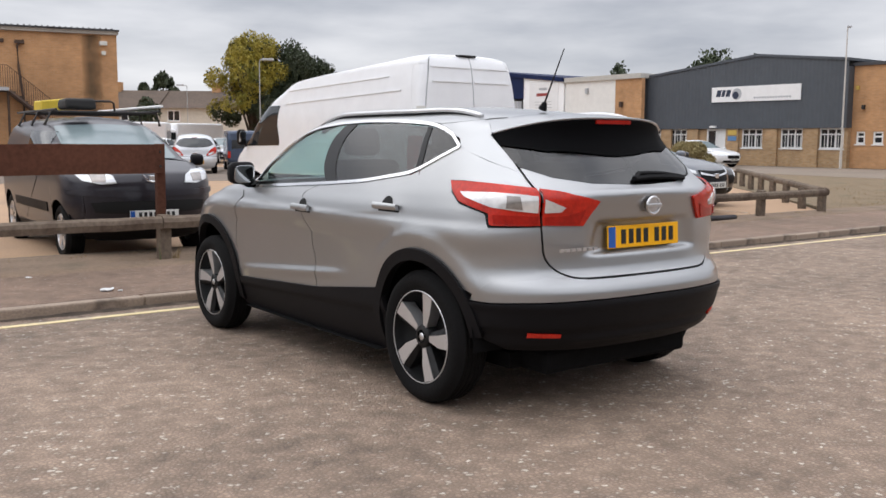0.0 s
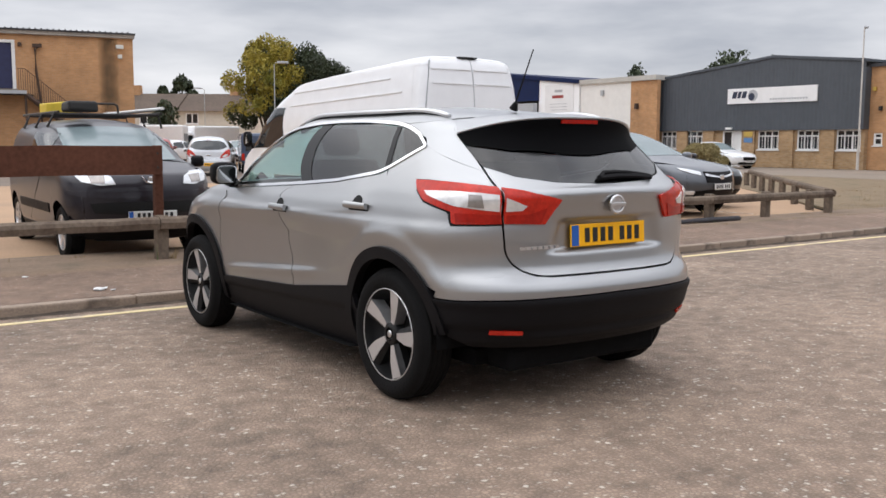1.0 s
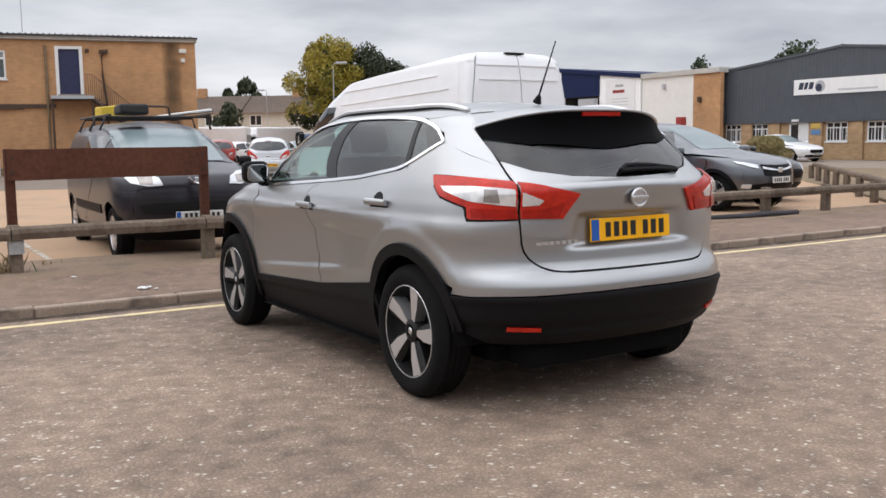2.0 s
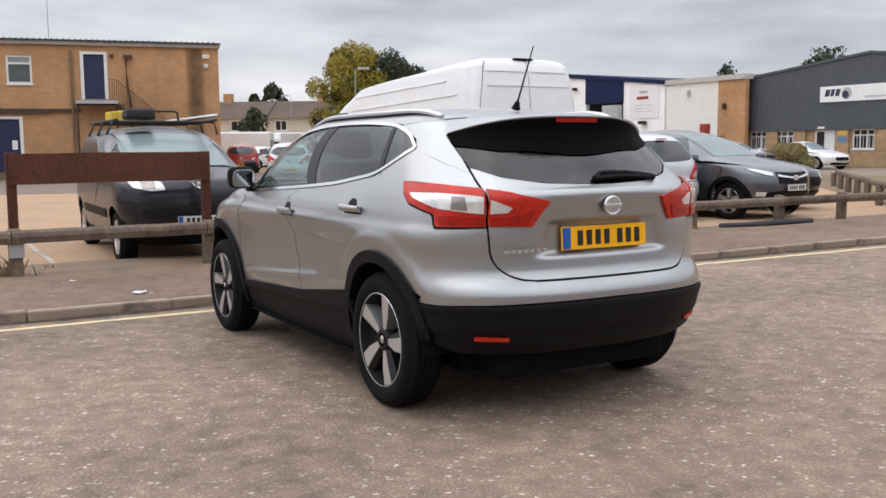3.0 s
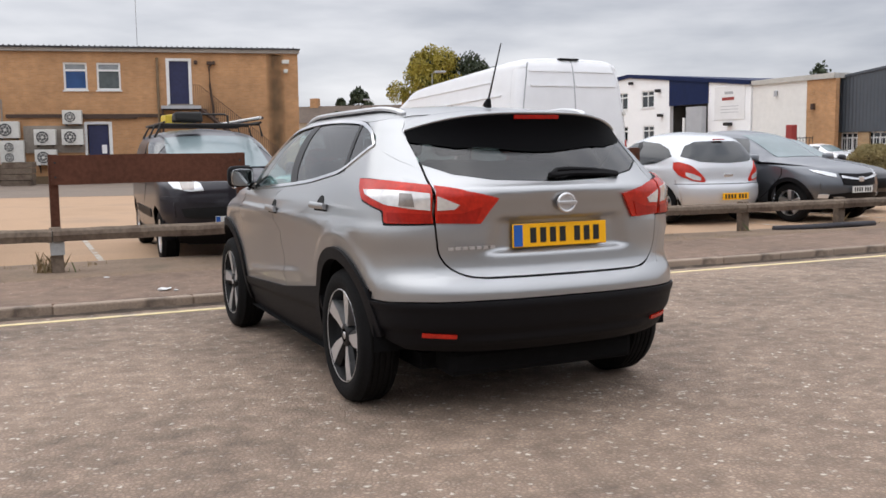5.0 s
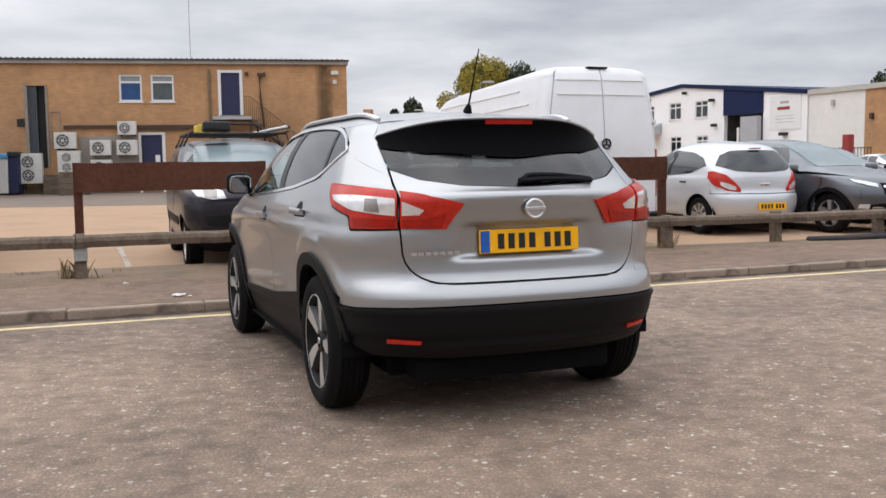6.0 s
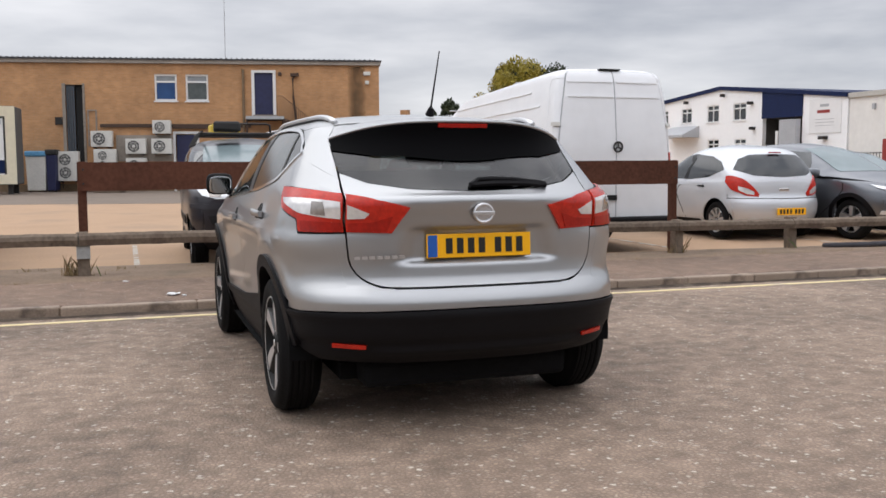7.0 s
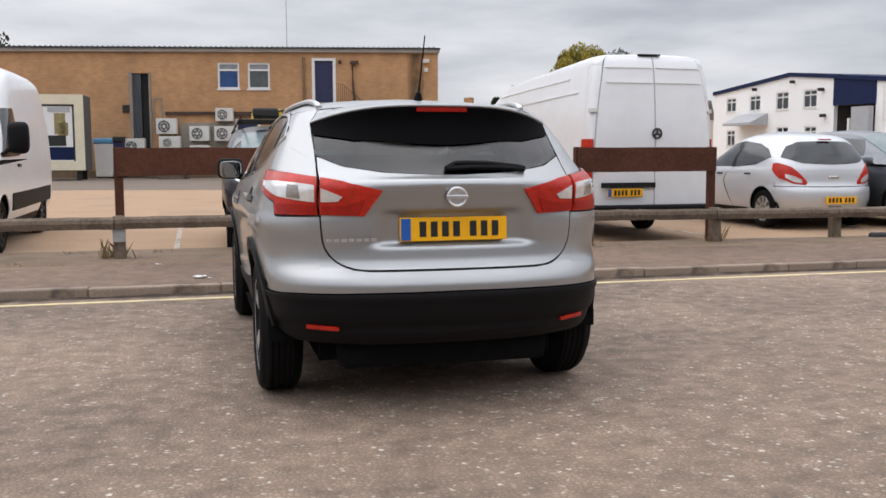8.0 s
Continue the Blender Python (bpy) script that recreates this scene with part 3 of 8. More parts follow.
def gutter_dirt():
    """Grit gathered along the foot of the kerb, with a ragged edge."""
    bm = bmesh.new()
    rows = []
    for i in range(700):
        x = -20 + 0.06 * i
        w = 0.045 + 0.05 * noise.noise((x * 1.1, 2.0, 0.0)) + 0.03 * noise.noise((x * 6.0, 5.0, 0.0))
        w = min(0.15, max(0.008, w))
        y = KERB_Y - w
        rows.append((bm.verts.new((x, y, road_z(y) + 0.0015)), bm.verts.new((x, KERB_Y - 0.35 * w, road_z(KERB_Y) + 0.012)), bm.verts.new((x, KERB_Y + 0.004, road_z(KERB_Y) + 0.014 + 0.2 * w))))
    for a, b in zip(rows, rows[1:]):
        for k in (0, 1):
            bm.faces.new((a[k], b[k], b[k + 1], a[k + 1]))
    tagged(part("gutter_grit", bm, "gutter_dirt", smooth=True), "dark grit and dirt gathered along the kerb foot", "grit", kind="stuff")


gutter_dirt()


def bay_lines():
    bm = bmesh.new()
    for x in (-6.6, -1.45, 2.7, 6.1, 9.0, 11.7):
        add_box(bm, x - 0.035, x + 0.035, 7.05, 11.5, -0.002, 0.004)
    for k in range(7):
        x = -18 + k * 2.6
        add_box(bm, x - 0.05, x + 0.05, 33.5, 37.8, -0.002, 0.004)
    tagged(part("bay_marking", bm, "white_line"), "faded white parking bay lines on the car park", "road marking", kind="structure")


bay_lines()


# ---- the fence ----
def post(x, y, height, w, mat, parent, cap=None):
    bm = bmesh.new()
    add_box(bm, -w / 2, w / 2, -w / 2, w / 2, -0.3, height, 0.012)
    for v in bm.verts:
        if v.co.z > height * 0.7:
            v.co.x *= 0.96
    p = part("post", bm, mat, parent)
    p.matrix_basis = pose(x, y, 0.05, random.uniform(-1.2, 1.2), random.uniform(-1.5, 1.5), random.uniform(-4, 4))
    if cap:
        box("painted_band", -w / 2 - 0.004, w / 2 + 0.004, -w / 2 - 0.004, w / 2 + 0.004, cap[0], cap[1], "end_paint", p)
    return p


def rail(a, b, parent, h=0.13, w=0.11, name="rail", mat="rail_wood"):
    """A roughly half-round rail from a to b."""
    a, b = Vector(a), Vector(b)
    d = b - a
    n, bm = 12, bmesh.new()
    rings = []
    shape = [(-0.34, -0.5), (0.34, -0.5), (0.53, 0.0), (0.42, 0.32), (0.0, 0.52), (-0.42, 0.32), (-0.53, 0.0)]
    side = d.cross(Vector((0, 0, 1))).normalized()
    for i in range(n + 1):
        c = a + d * (i / n) + Vector((0, 0, 0.008 * noise.noise((a.x + i * 0.7, a.y, 0))))
        g = 1 + 0.06 * noise.noise((a.x * 2 + i * 0.9, 5, 0))
        rings.append([bm.verts.new(c + side * (u * w * g) + Vector((0, 0, v * h * g))) for u, v in shape])
    for p, q in zip(rings, rings[1:]):
        for k in range(len(shape)):
            bm.faces.new((p[k], p[(k + 1) % len(shape)], q[(k + 1) % len(shape)], q[k]))
    bm.faces.new(rings[0][::-1])
    bm.faces.new(rings[-1])
    return part(name, bm, mat, parent)


def board(x0, x1, y, z0, z1, parent):
    bm = bmesh.new()
    n = 14
    rows = []
    for i in range(n + 1):
        x = x0 + (x1 - x0) * i / n
        s = 0.006 * noise.noise((x * 1.4, 3, 0))
        rows.append([bm.verts.new((x, y + dy, z + s)) for dy, z in ((0, z0), (0, z1), (0.035, z1), (0.035, z0))])
    for p, q in zip(rows, rows[1:]):
        for k in range(4):
            bm.faces.new((p[k], p[(k + 1) % 4], q[(k + 1) % 4], q[k]))
    bm.faces.new(rows[0][::-1])
    bm.faces.new(rows[-1])
    return part("board", bm, "stained_wood", parent)


def fences():
    fy = 5.86
    f = thing("fence", "low weathered timber knee-rail fence along the verge", "fence", kind="thing")
    xs = [-16.6, -14.75, -12.9, -11.05, -9.2, -7.4, -5.6, -3.8, -2.0, -0.08, 1.75, 3.52, 5.28, 7.08, 8.94, 10.42, 12.28]
    for x in xs:
        tall = x in (-2.0, -0.08, 3.52, 5.28)
        low = 0.03 if x > 2 else 0.0
        post(x, fy, 0.50 - low, 0.125, "rail_wood", f, (0.34, 0.47) if x == -2.0 else None)
    for a, b in zip(xs, xs[1:]):
        za, zb = (0.475 - 0.045 * min(1, max(0, (v - 1) / 6)) for v in (a, b))
        rail((a - 0.04, fy - 0.085, za), (b + 0.04 - 0.09, fy - 0.085, zb), f)
    # the return, running off beside the bank
    px, py = 12.28, fy
    d = Vector((9.7, 9.1, 0)).normalized()
    last = None
    for k in range(1, 8):
        p = Vector((px, py, 0)) + d * (1.85 * k)
        post(p.x, p.y, 0.37, 0.125, "rail_wood", f)
        q = last or Vector((px, py, 0))
        rail((q.x, q.y - 0.09, 0.44), (p.x, p.y - 0.09, 0.44), f)
        last = p
    box("strap", -2.068, -1.932, fy - 0.100, fy - 0.064, 0.27, 0.405, "end_paint", f, "pale grey painted block on a post")
    for x0, x1 in ((-2.0, -0.06), (3.42, 5.28)):
        s = thing("timber_barrier", "dark red-brown stained board on two tall posts behind the knee rail", "barrier", group="stained barriers by the fence")
        for x in (x0, x1):
            bm = bmesh.new()
            add_box(bm, -0.045, 0.045, -0.045, 0.045, -0.2, 1.235, 0.008)
            p = part("post", bm, "stained_wood", s)
            p.matrix_basis = pose(x, fy + 0.115, 0.06, 0, random.uniform(-0.6, 0.6), 0)
        b = board(x0 - 0.02, x1 + 0.02, fy + 0.03, 0.985, 1.29, s)
        for x in (x0 + 0.02, x1 - 0.02):
            for z in (1.06, 1.21):
                tube("bolt", (x, fy + 0.031, z), (x, fy + 0.018, z), 0.012, "black_iron", b, sides=8)


fences()


def pavement_bits():
    bm = bmesh.new()
    path_tube(bm, [(7.55, 5.74, 0.11), (8.2, 5.72, 0.105), (8.9, 5.73, 0.11), (9.5, 5.70, 0.105)], 0.045, 10)
    tagged(part("fallen_pole", bm, "pipe_dark", smooth=True), "dark broken pole lying on the verge beneath the fence", "pole")
    for x, y, s, a in ((-1.17, 4.26, 0.05, 20), (-1.07, 4.21, 0.022, 60), (-1.59, 5.2, 0.024, 10)):
        bm = bmesh.new()
        bmesh.ops.create_icosphere(bm, subdivisions=2, radius=s)
        for v in bm.verts:
            v.co.z *= 0.28
            v.co.x *= 1.3 + 0.5 * noise.noise(v.co * 14)
            v.co.z += 0.25 * s * noise.noise(v.co * 20 + Vector((3, 1, 2)))
        o = part("litter", bm, "litter")
        o.matrix_basis = pose(x, y, pavement_z(y) + s * 0.25, 0, 0, a)
        tagged(o, "small crumpled scrap of white litter on the pavement", "litter", group="scraps of litter")


pavement_bits()


def grass_stuff():
    """Weeds and dry tufts along the fence line and on the bank, as one mesh each."""
    rnd = random.Random(4)
    for name, mat, count, label in (("dry_weeds", "dry_weed", 4200, "thin dry straw-coloured weeds along the fence"),
                                    ("green_weeds", "green_weed", 260, "short green weeds along the fence")):
        verts, faces = [], []
        spots = []
        for k in range(170):
            spots.append((rnd.uniform(-9, 13), rnd.choice((5.35, 5.55, 5.9, 6.0, 6.35, 6.5)) + rnd.uniform(-0.1, 0.1), rnd.uniform(0.02, 0.06), 0.10))
        for x in (-2.0, -2.05, -1.9, -0.1, 3.5, 5.28, 5.3, 7.08, 8.94):
            spots += [(x + rnd.uniform(-0.14, 0.2), 5.82 + rnd.uniform(-0.1, 0.1), rnd.uniform(0.10, 0.22), 0.07)] * 2
        for k in range(150):
            a = rnd.random()
            spots.append((12.6 + 11 * a + rnd.uniform(0, 2.5), 5.6 + 8 * a * rnd.random() + rnd.uniform(-0.2, 1), rnd.uniform(0.02, 0.07), 0.4))
        for k in range(count):
            x, y, h, r = rnd.choice(spots)
            x, y = x + rnd.gauss(0, r * 0.6), y + rnd.gauss(0, r * 0.4)
            h *= rnd.uniform(0.5, 1.3)
            a = rnd.uniform(0, math.tau)
            dx, dy = math.cos(a) * 0.006, math.sin(a) * 0.006
            lx, ly = rnd.gauss(0, 0.3) * h, rnd.gauss(0, 0.3) * h
            i = len(verts)
            g = min(1.0, max(0.0, (x - 0.6) / 2.4))
            z = 0.055 if y < 6.95 - 0.75 * g and x < 12.6 else 0.0
            verts += [(x - dx, y - dy, z), (x + dx, y + dy, z), (x + lx * 0.5 + dx * 0.7, y + ly * 0.5, z + h * 0.65), (x + lx, y + ly, z + h)]
            faces += [(i, i + 1, i + 2), (i, i + 2, i + 3)]
        tagged(mesh_object(name, verts, faces, mat), label, "weeds", kind="stuff")


grass_stuff()


# ---- brick building ----
def brick_building():
    b = thing("brick_building", "two-storey buff brick building with a flat dark-edged roof", "building", pose(4.5, 40.7, 0, 0, 0, -11.5))
    L0, L1, H = -46.0, 5.80, 5.98
    holes = [(-4.70, -3.68, 4.22, 5.46), (-3.28, -2.24, 4.22, 5.46), (-0.16, 0.82, 3.55, 5.62), (-8.72, -7.95, 1.2, 4.95), (-3.80, -2.86, 0.0, 2.68)]
    bm = bmesh.new()
    holed_wall(bm, L1 - L0, H, 0.3, holes, L0)
    add_box(bm, L1 - 0.3, L1, 0.3, 18, 0, H)
    add_box(bm, L0, L0 + 0.3, 0.3, 18, 0, H)
    add_box(bm, L0 + 0.3, L1 - 0.3, 17.7, 18, 0, H)
    part("wall", bm, "brick", b)
    box("roof", L0 - 0.1, L1 + 0.12, -0.12, 18.1, H + 0.13, H + 0.20, "roof_edge", b)
    roof = box("fascia", L0 - 0.08, L1 + 0.08, -0.09, 18.05, H + 0.002, H + 0.128, "fascia", b)
    bm = bmesh.new()
    k = L0
    while k < L1:
        add_tube(bm, (k, -0.16, H + 0.20), (k, 0.6, H + 0.20), 0.045, sides=6)
        k += 0.24
    part("roof_sheet_edge", bm, "roof_edge", b, "dark corrugated sheet edge")
    bm = bmesh.new()
    path_tube(bm, [(L0, -0.12, H - 0.02), (L1, -0.12, H - 0.02)], 0.035)
    part("gutter", bm, "fascia", b)
    # upper panes are paler: a painted sky reflection
    window(b, *holes[0], bars=(), cross=(0.72,), pane="window_blue", w=0.085, upper="sky_pane")
    window(b, *holes[1], bars=(), cross=(0.72,), pane="grey_blind", w=0.085, upper="sky_pane")
    d = box("door", -0.10, 0.76, 0.06, 0.11, 3.60, 5.56, "blue_door", b, "navy blue fire door in a pale frame")
    bm = bmesh.new()
    for x0, x1, z0, z1 in ((-0.24, -0.10, 3.5, 5.68), (0.76, 0.90, 3.5, 5.68), (-0.10, 0.76, 5.56, 5.68)):
        add_box(bm, x0, x1, -0.03, 0.05, z0, z1)
    part("door_frame", bm, "upvc", b)
    box("landing_edge", -0.45, 1.3, -1.135, -1.102, 3.33, 3.47, "sign_grey", b, "pale grey landing edge")
    box("threshold", -0.16, 0.95, -0.5, -0.0, 3.44, 3.56, "fascia", b, "pale grey landing sill")
    d = box("door", -3.76, -2.90, 0.06, 0.11, 0.0, 2.64, "blue_door", b, "navy blue ground-floor door with a paper notice")
    box("notice", -3.20, -2.98, 0.045, 0.057, 1.35, 1.75, "sign_white", d)
    bm = bmesh.new()
    for x0, x1, z0, z1 in ((-3.92, -3.80, 0, 2.8), (-2.86, -2.72, 0, 2.8), (-3.80, -2.86, 2.68, 2.8)):
        add_box(bm, x0, x1, -0.04, 0.05, z0, z1)
    part("door_frame", bm, "upvc", b)
    box("lintel_beam", -7.2, -0.3, -0.10, -0.002, 2.98, 3.14, "downpipe", b, "dark cable trunking across the wall")
    box("lintel_beam", -3.9, -1.6, -0.16, -0.102, 2.92, 3.10, "downpipe", b)
    # tall dark opening with a folded door
    bm = bmesh.new()
    for k in range(4):
        add_box(bm, -8.70 + k * 0.095, -8.62 + k * 0.095, 0.05 + 0.02 * (k % 2), 0.12, 1.2, 4.92)
    part("shutter", bm, "cladding", b, "tall grey ribbed shutter leaf")
    # near-black sheet as the shade of the opening
    box("recess_shade", -8.32, -7.96, 0.20, 0.26, 1.2, 4.94, "interior", b)
    bm = bmesh.new()
    for x0, x1, z0, z1 in ((-8.86, -8.72, 1.2, 5.0), (-7.95, -7.85, 1.2, 5.0), (-7.76, -7.70, 2.1, 3.8), (-7.40, -7.34, 2.1, 3.8), (-7.70, -7.40, 3.74, 3.8)):
        add_box(bm, x0, x1, -0.05, 0.04, z0, z1)
    part("shutter_frame", bm, "fascia", b)
    box("vent", -9.2, -8.88, -0.06, 0, 3.1, 3.45, "black_iron", b)
    # fire escape
    fe = new("fire_escape")
    fe.parent = b
    bm = bmesh.new()
    add_box(bm, -0.45, 1.3, -1.1, -0.02, 3.30, 3.42)
    for k in range(15):
        x, z = 1.3 + k * 0.24, 3.30 - k * 0.20
        add_box(bm, x, x + 0.26, -1.05, -0.15, z - 0.03, z)
    part("tread", bm, "black_iron", fe)
    bm = bmesh.new()
    for y in (-1.08, -0.12):
        path_tube(bm, [(1.3, y, 3.30), (4.9, y, 0.3)], 0.10, 6)
    for y in (-1.06,):
        path_tube(bm, [(0.95, y, 4.4), (1.25, y, 4.4), (4.9, y, 1.35)], 0.014, 6)
        for k in range(44):
            x = 1.0 + 3.8 * k / 43
            z = 3.4 if x < 1.25 else 3.4 - (x - 1.25) * 0.835
            path_tube(bm, [(x, y, z), (x, y, z + 1.0)], 0.011, 4)
    for x in (-0.40, 1.25):
        path_tube(bm, [(x, -1.02, 0.0), (x, -1.02, 3.3)], 0.05, 6)
    part("handrail", bm, "downpipe", fe)
    # pipes, lamps and stain
    bm = bmesh.new()
    path_tube(bm, [(1.95, -0.10, 5.55), (1.70, -0.12, 5.30), (1.72, -0.10, 4.4), (1.86, -0.10, 3.0), (1.86, -0.10, 0.2)], 0.05, 8)
    add_box(bm, 1.60, 1.98, -0.2, -0.01, 5.40, 5.54)
    part("downpipe", bm, "downpipe", b, "rusty brown downpipe with hopper", smooth=False)
    bm = bmesh.new()
    path_tube(bm, [(-0.62, -0.07, 5.7), (-0.62, -0.07, 0.1)], 0.06, 8)
    part("downpipe", bm, "stain", b)
    bm = bmesh.new()
    add_box(bm, 4.25, 5.21, -0.006, -0.002, 0.36, 5.9)
    part("damp_patch", bm, "damp", b, "dark damp streak down the brickwork")
    for z, w in ((5.55, 0.32), (5.12, 0.18)):
        box("wall_lamp", 5.22 - w / 2, 5.22 + w / 2, -0.22, -0.01, z - 0.09, z + 0.09, "unit_white", b, bevel=0.02)
    box("wall_lamp", 1.02, 1.18, -0.16, -0.01, 5.42, 5.58, "downpipe", b, bevel=0.02)
    tube("mast", (-1.62, 2.0, 5.9), (-1.62, 2.0, 13.5), 0.018, "steel_pole", b, "thin roof mast", sides=6)
    # a low wall with a dark plinth
    box("plinth", L0, L1 + 0.02, -0.03, -0.004, 0, 0.35, "stain", b)


brick_building()


def ac_unit(x, z, w, h, m, label):
    a = thing("air_conditioner", label, "air conditioner", m @ pose(x, -0.16, z), group="outdoor air conditioning units")
    bm = bmesh.new()
    add_box(bm, -w / 2, w / 2, -0.34, 0.0, 0, h, 0.02)
    part("casing", bm, "unit_white", a)
    fans = (0.5,) if h < 1.0 else (0.28, 0.72)
    for f in fans:
        c = (-w * 0.10, -0.342, h * f)
        r = min(w, h / len(fans)) * 0.40
        bm = bmesh.new()
        add_tube(bm, c, (c[0], c[1] - 0.012, c[2]), r, sides=24)
        g = part("fan_grille", bm, "unit_dark", a)
        bm = bmesh.new()
        for rr in (r * 0.98, r * 0.62):
            path_tube(bm, [(c[0] + rr * math.cos(k * math.tau / 20), c[1] - 0.02, c[2] + rr * math.sin(k * math.tau / 20)) for k in range(21)], 0.012, 5)
        for k in range(6):
            an = k * math.tau / 6
            path_tube(bm, [(c[0], c[1] - 0.02, c[2]), (c[0] + r * math.cos(an), c[1] - 0.02, c[2] + r * math.sin(an))], 0.009, 4)
        part("guard", bm, "unit_white", g)
        tube("hub", (c[0], c[1] - 0.012, c[2]), (c[0], c[1] - 0.035, c[2]), r * 0.22, "unit_white", g, sides=12)
    for s in (-0.35, 0.35):
        bm = bmesh.new()
        add_box(bm, s * w - 0.025, s * w + 0.025, -0.36, 0.16, -0.05, 0.0)
        add_box(bm, s * w - 0.02, s * w + 0.02, 0.12, 0.16, -0.35, -0.05)
        part("bracket", bm, "black_iron", a)
    return a


def yard_things():
    m = pose(4.5, 40.7, 0, 0, 0, -11.5)
    lab = "white wall-mounted air conditioning unit with a round fan"
    for x, z, w, h in ((-4.36, 2.68, 0.82, 0.62), (-5.55, 1.75, 0.92, 0.70), (-4.38, 1.75, 0.92, 0.70), (-7.08, 2.07, 0.95, 0.74),
                       (-5.55, 0.85, 0.92, 0.70), (-6.95, 0.92, 1.0, 1.05), (-8.62, 0.50, 1.0, 1.37)):
        ac_unit(x, z, w, h, m, lab)
    # cable screen behind the units
    bm = bmesh.new()
    add_box(bm, -6.5, -3.95, -0.10, -0.01, 1.4, 2.62)
    tagged(part("unit_panel", bm, "fascia"), "grey backing panel behind the air conditioners", "panel").matrix_basis = m
    # portable display cabin
    k = thing("display_cabin", "cream-framed portable cabin with a picture panel", "cabin", pose(-5.86, 38.6, 0, 0, 0, -2))
    bm = bmesh.new()
    add_box(bm, -2.1, 0.0, 0.04, 2.2, 0.42, 3.72, 0.05)
    part("body", bm, "unit_dark", k, "dark grey cabin side")
    bm = bmesh.new()
    for x0, x1, z0, z1 in ((-2.1, -1.75, 0.45, 3.70), (-0.38, 0.0, 0.45, 3.70), (-1.75, -0.38, 3.28, 3.70), (-1.75, -0.38, 0.45, 0.85)):
        add_box(bm, x0, x1, -0.05, 0.04, z0, z1)
    part("frame", bm, "kiosk_cream", k)
    bm = bmesh.new()
    for x0, x1, z0, z1 in ((-0.46, -0.38, 0.85, 3.28), (-1.75, -0.46, 3.2, 3.28), (-1.75, -1.67, 0.85, 3.2)):
        add_box(bm, x0, x1, -0.03, -0.004, z0, z1)
    part("inner_frame", bm, "bag_black", k)
    box("screen", -1.75, -0.38, 0.0, 0.03, 0.85, 3.28, "sign_white", k)
    box("lower_panel", -1.72, -0.40, -0.02, -0.002, 0.90, 1.45, "navy_trim", k)
    box("dark_stripe", -1.72, -0.75, -0.02, -0.002, 1.5, 1.95, "bag_black", k)
    bm = bmesh.new()
    for x0, x1, z0, z1 in ((-1.2, -0.75, 2.0, 2.9), (-1.05, -0.65, 1.95, 2.5)):
        add_box(bm, x0, x1, -0.02, -0.002, z0, z1)
    part("picture", bm, "bush", k, "green picture patch")
    bm = bmesh.new()
    add_box(bm, -1.45, -0.55, -0.022, -0.002, 2.95, 3.16)
    part("badge_panel", bm, "sign_grey", k)
    for x in (-1.9, -0.3):
        for y in (0.3, 1.9):
            box("foot", x - 0.1, x + 0.1, y - 0.1, y + 0.1, 0, 0.42, "black_iron", k)
    # blue-lidded bin and pallets on the yard
    for x, y, w, h, lid, lab in ((-5.30, 42.15, 0.90, 1.88, "bin_blue", "white bulk bin with a pale blue lid against the wall"), (-4.66, 42.0, 0.42, 1.95, "bag_black", "narrow dark bin with a black lid against the wall")):
        q = thing("waste_bin", lab, "bin", pose(x, y, 0, 0, 0, -11.5))
        bm = bmesh.new()
        add_box(bm, -w / 2, w / 2, -0.4, 0.4, 0.08, h - 0.25, 0.04)
        for v in bm.verts:
            if v.co.z < 0.4:
                v.co.x *= 0.88
        part("bin_body", bm, "unit_white" if lid == "bin_blue" else "blue_door", q)
        bm = bmesh.new()
        add_box(bm, -w / 2 - 0.03, w / 2 + 0.03, -0.45, 0.42, h - 0.25, h, 0.06)
        part("lid", bm, lid, q)
        for sx in (-1, 1):
            tube("castor", (sx * w * 0.34, -0.3, 0.07), (sx * w * 0.34 + 0.05, -0.3, 0.07), 0.07, "black_iron", q)
    for x, y, s, mt in ((-2.2, 39.9, 0.52, "rail_wood"), (-2.85, 41.55, 0.45, "rail_wood")):
        q = thing("pallet_stack", "stack of weathered brown timber pallets by the wall", "pallets", pose(x, y, 0, 0, 0, -11.5), group="pallets by the brick wall")
        for i in range(4):
            box("pallet", -0.6 + 0.02 * i, 0.6 + 0.02 * i, -0.5, 0.5, i * s / 2, i * s / 2 + s * 0.46, mt, q)


yard_things()


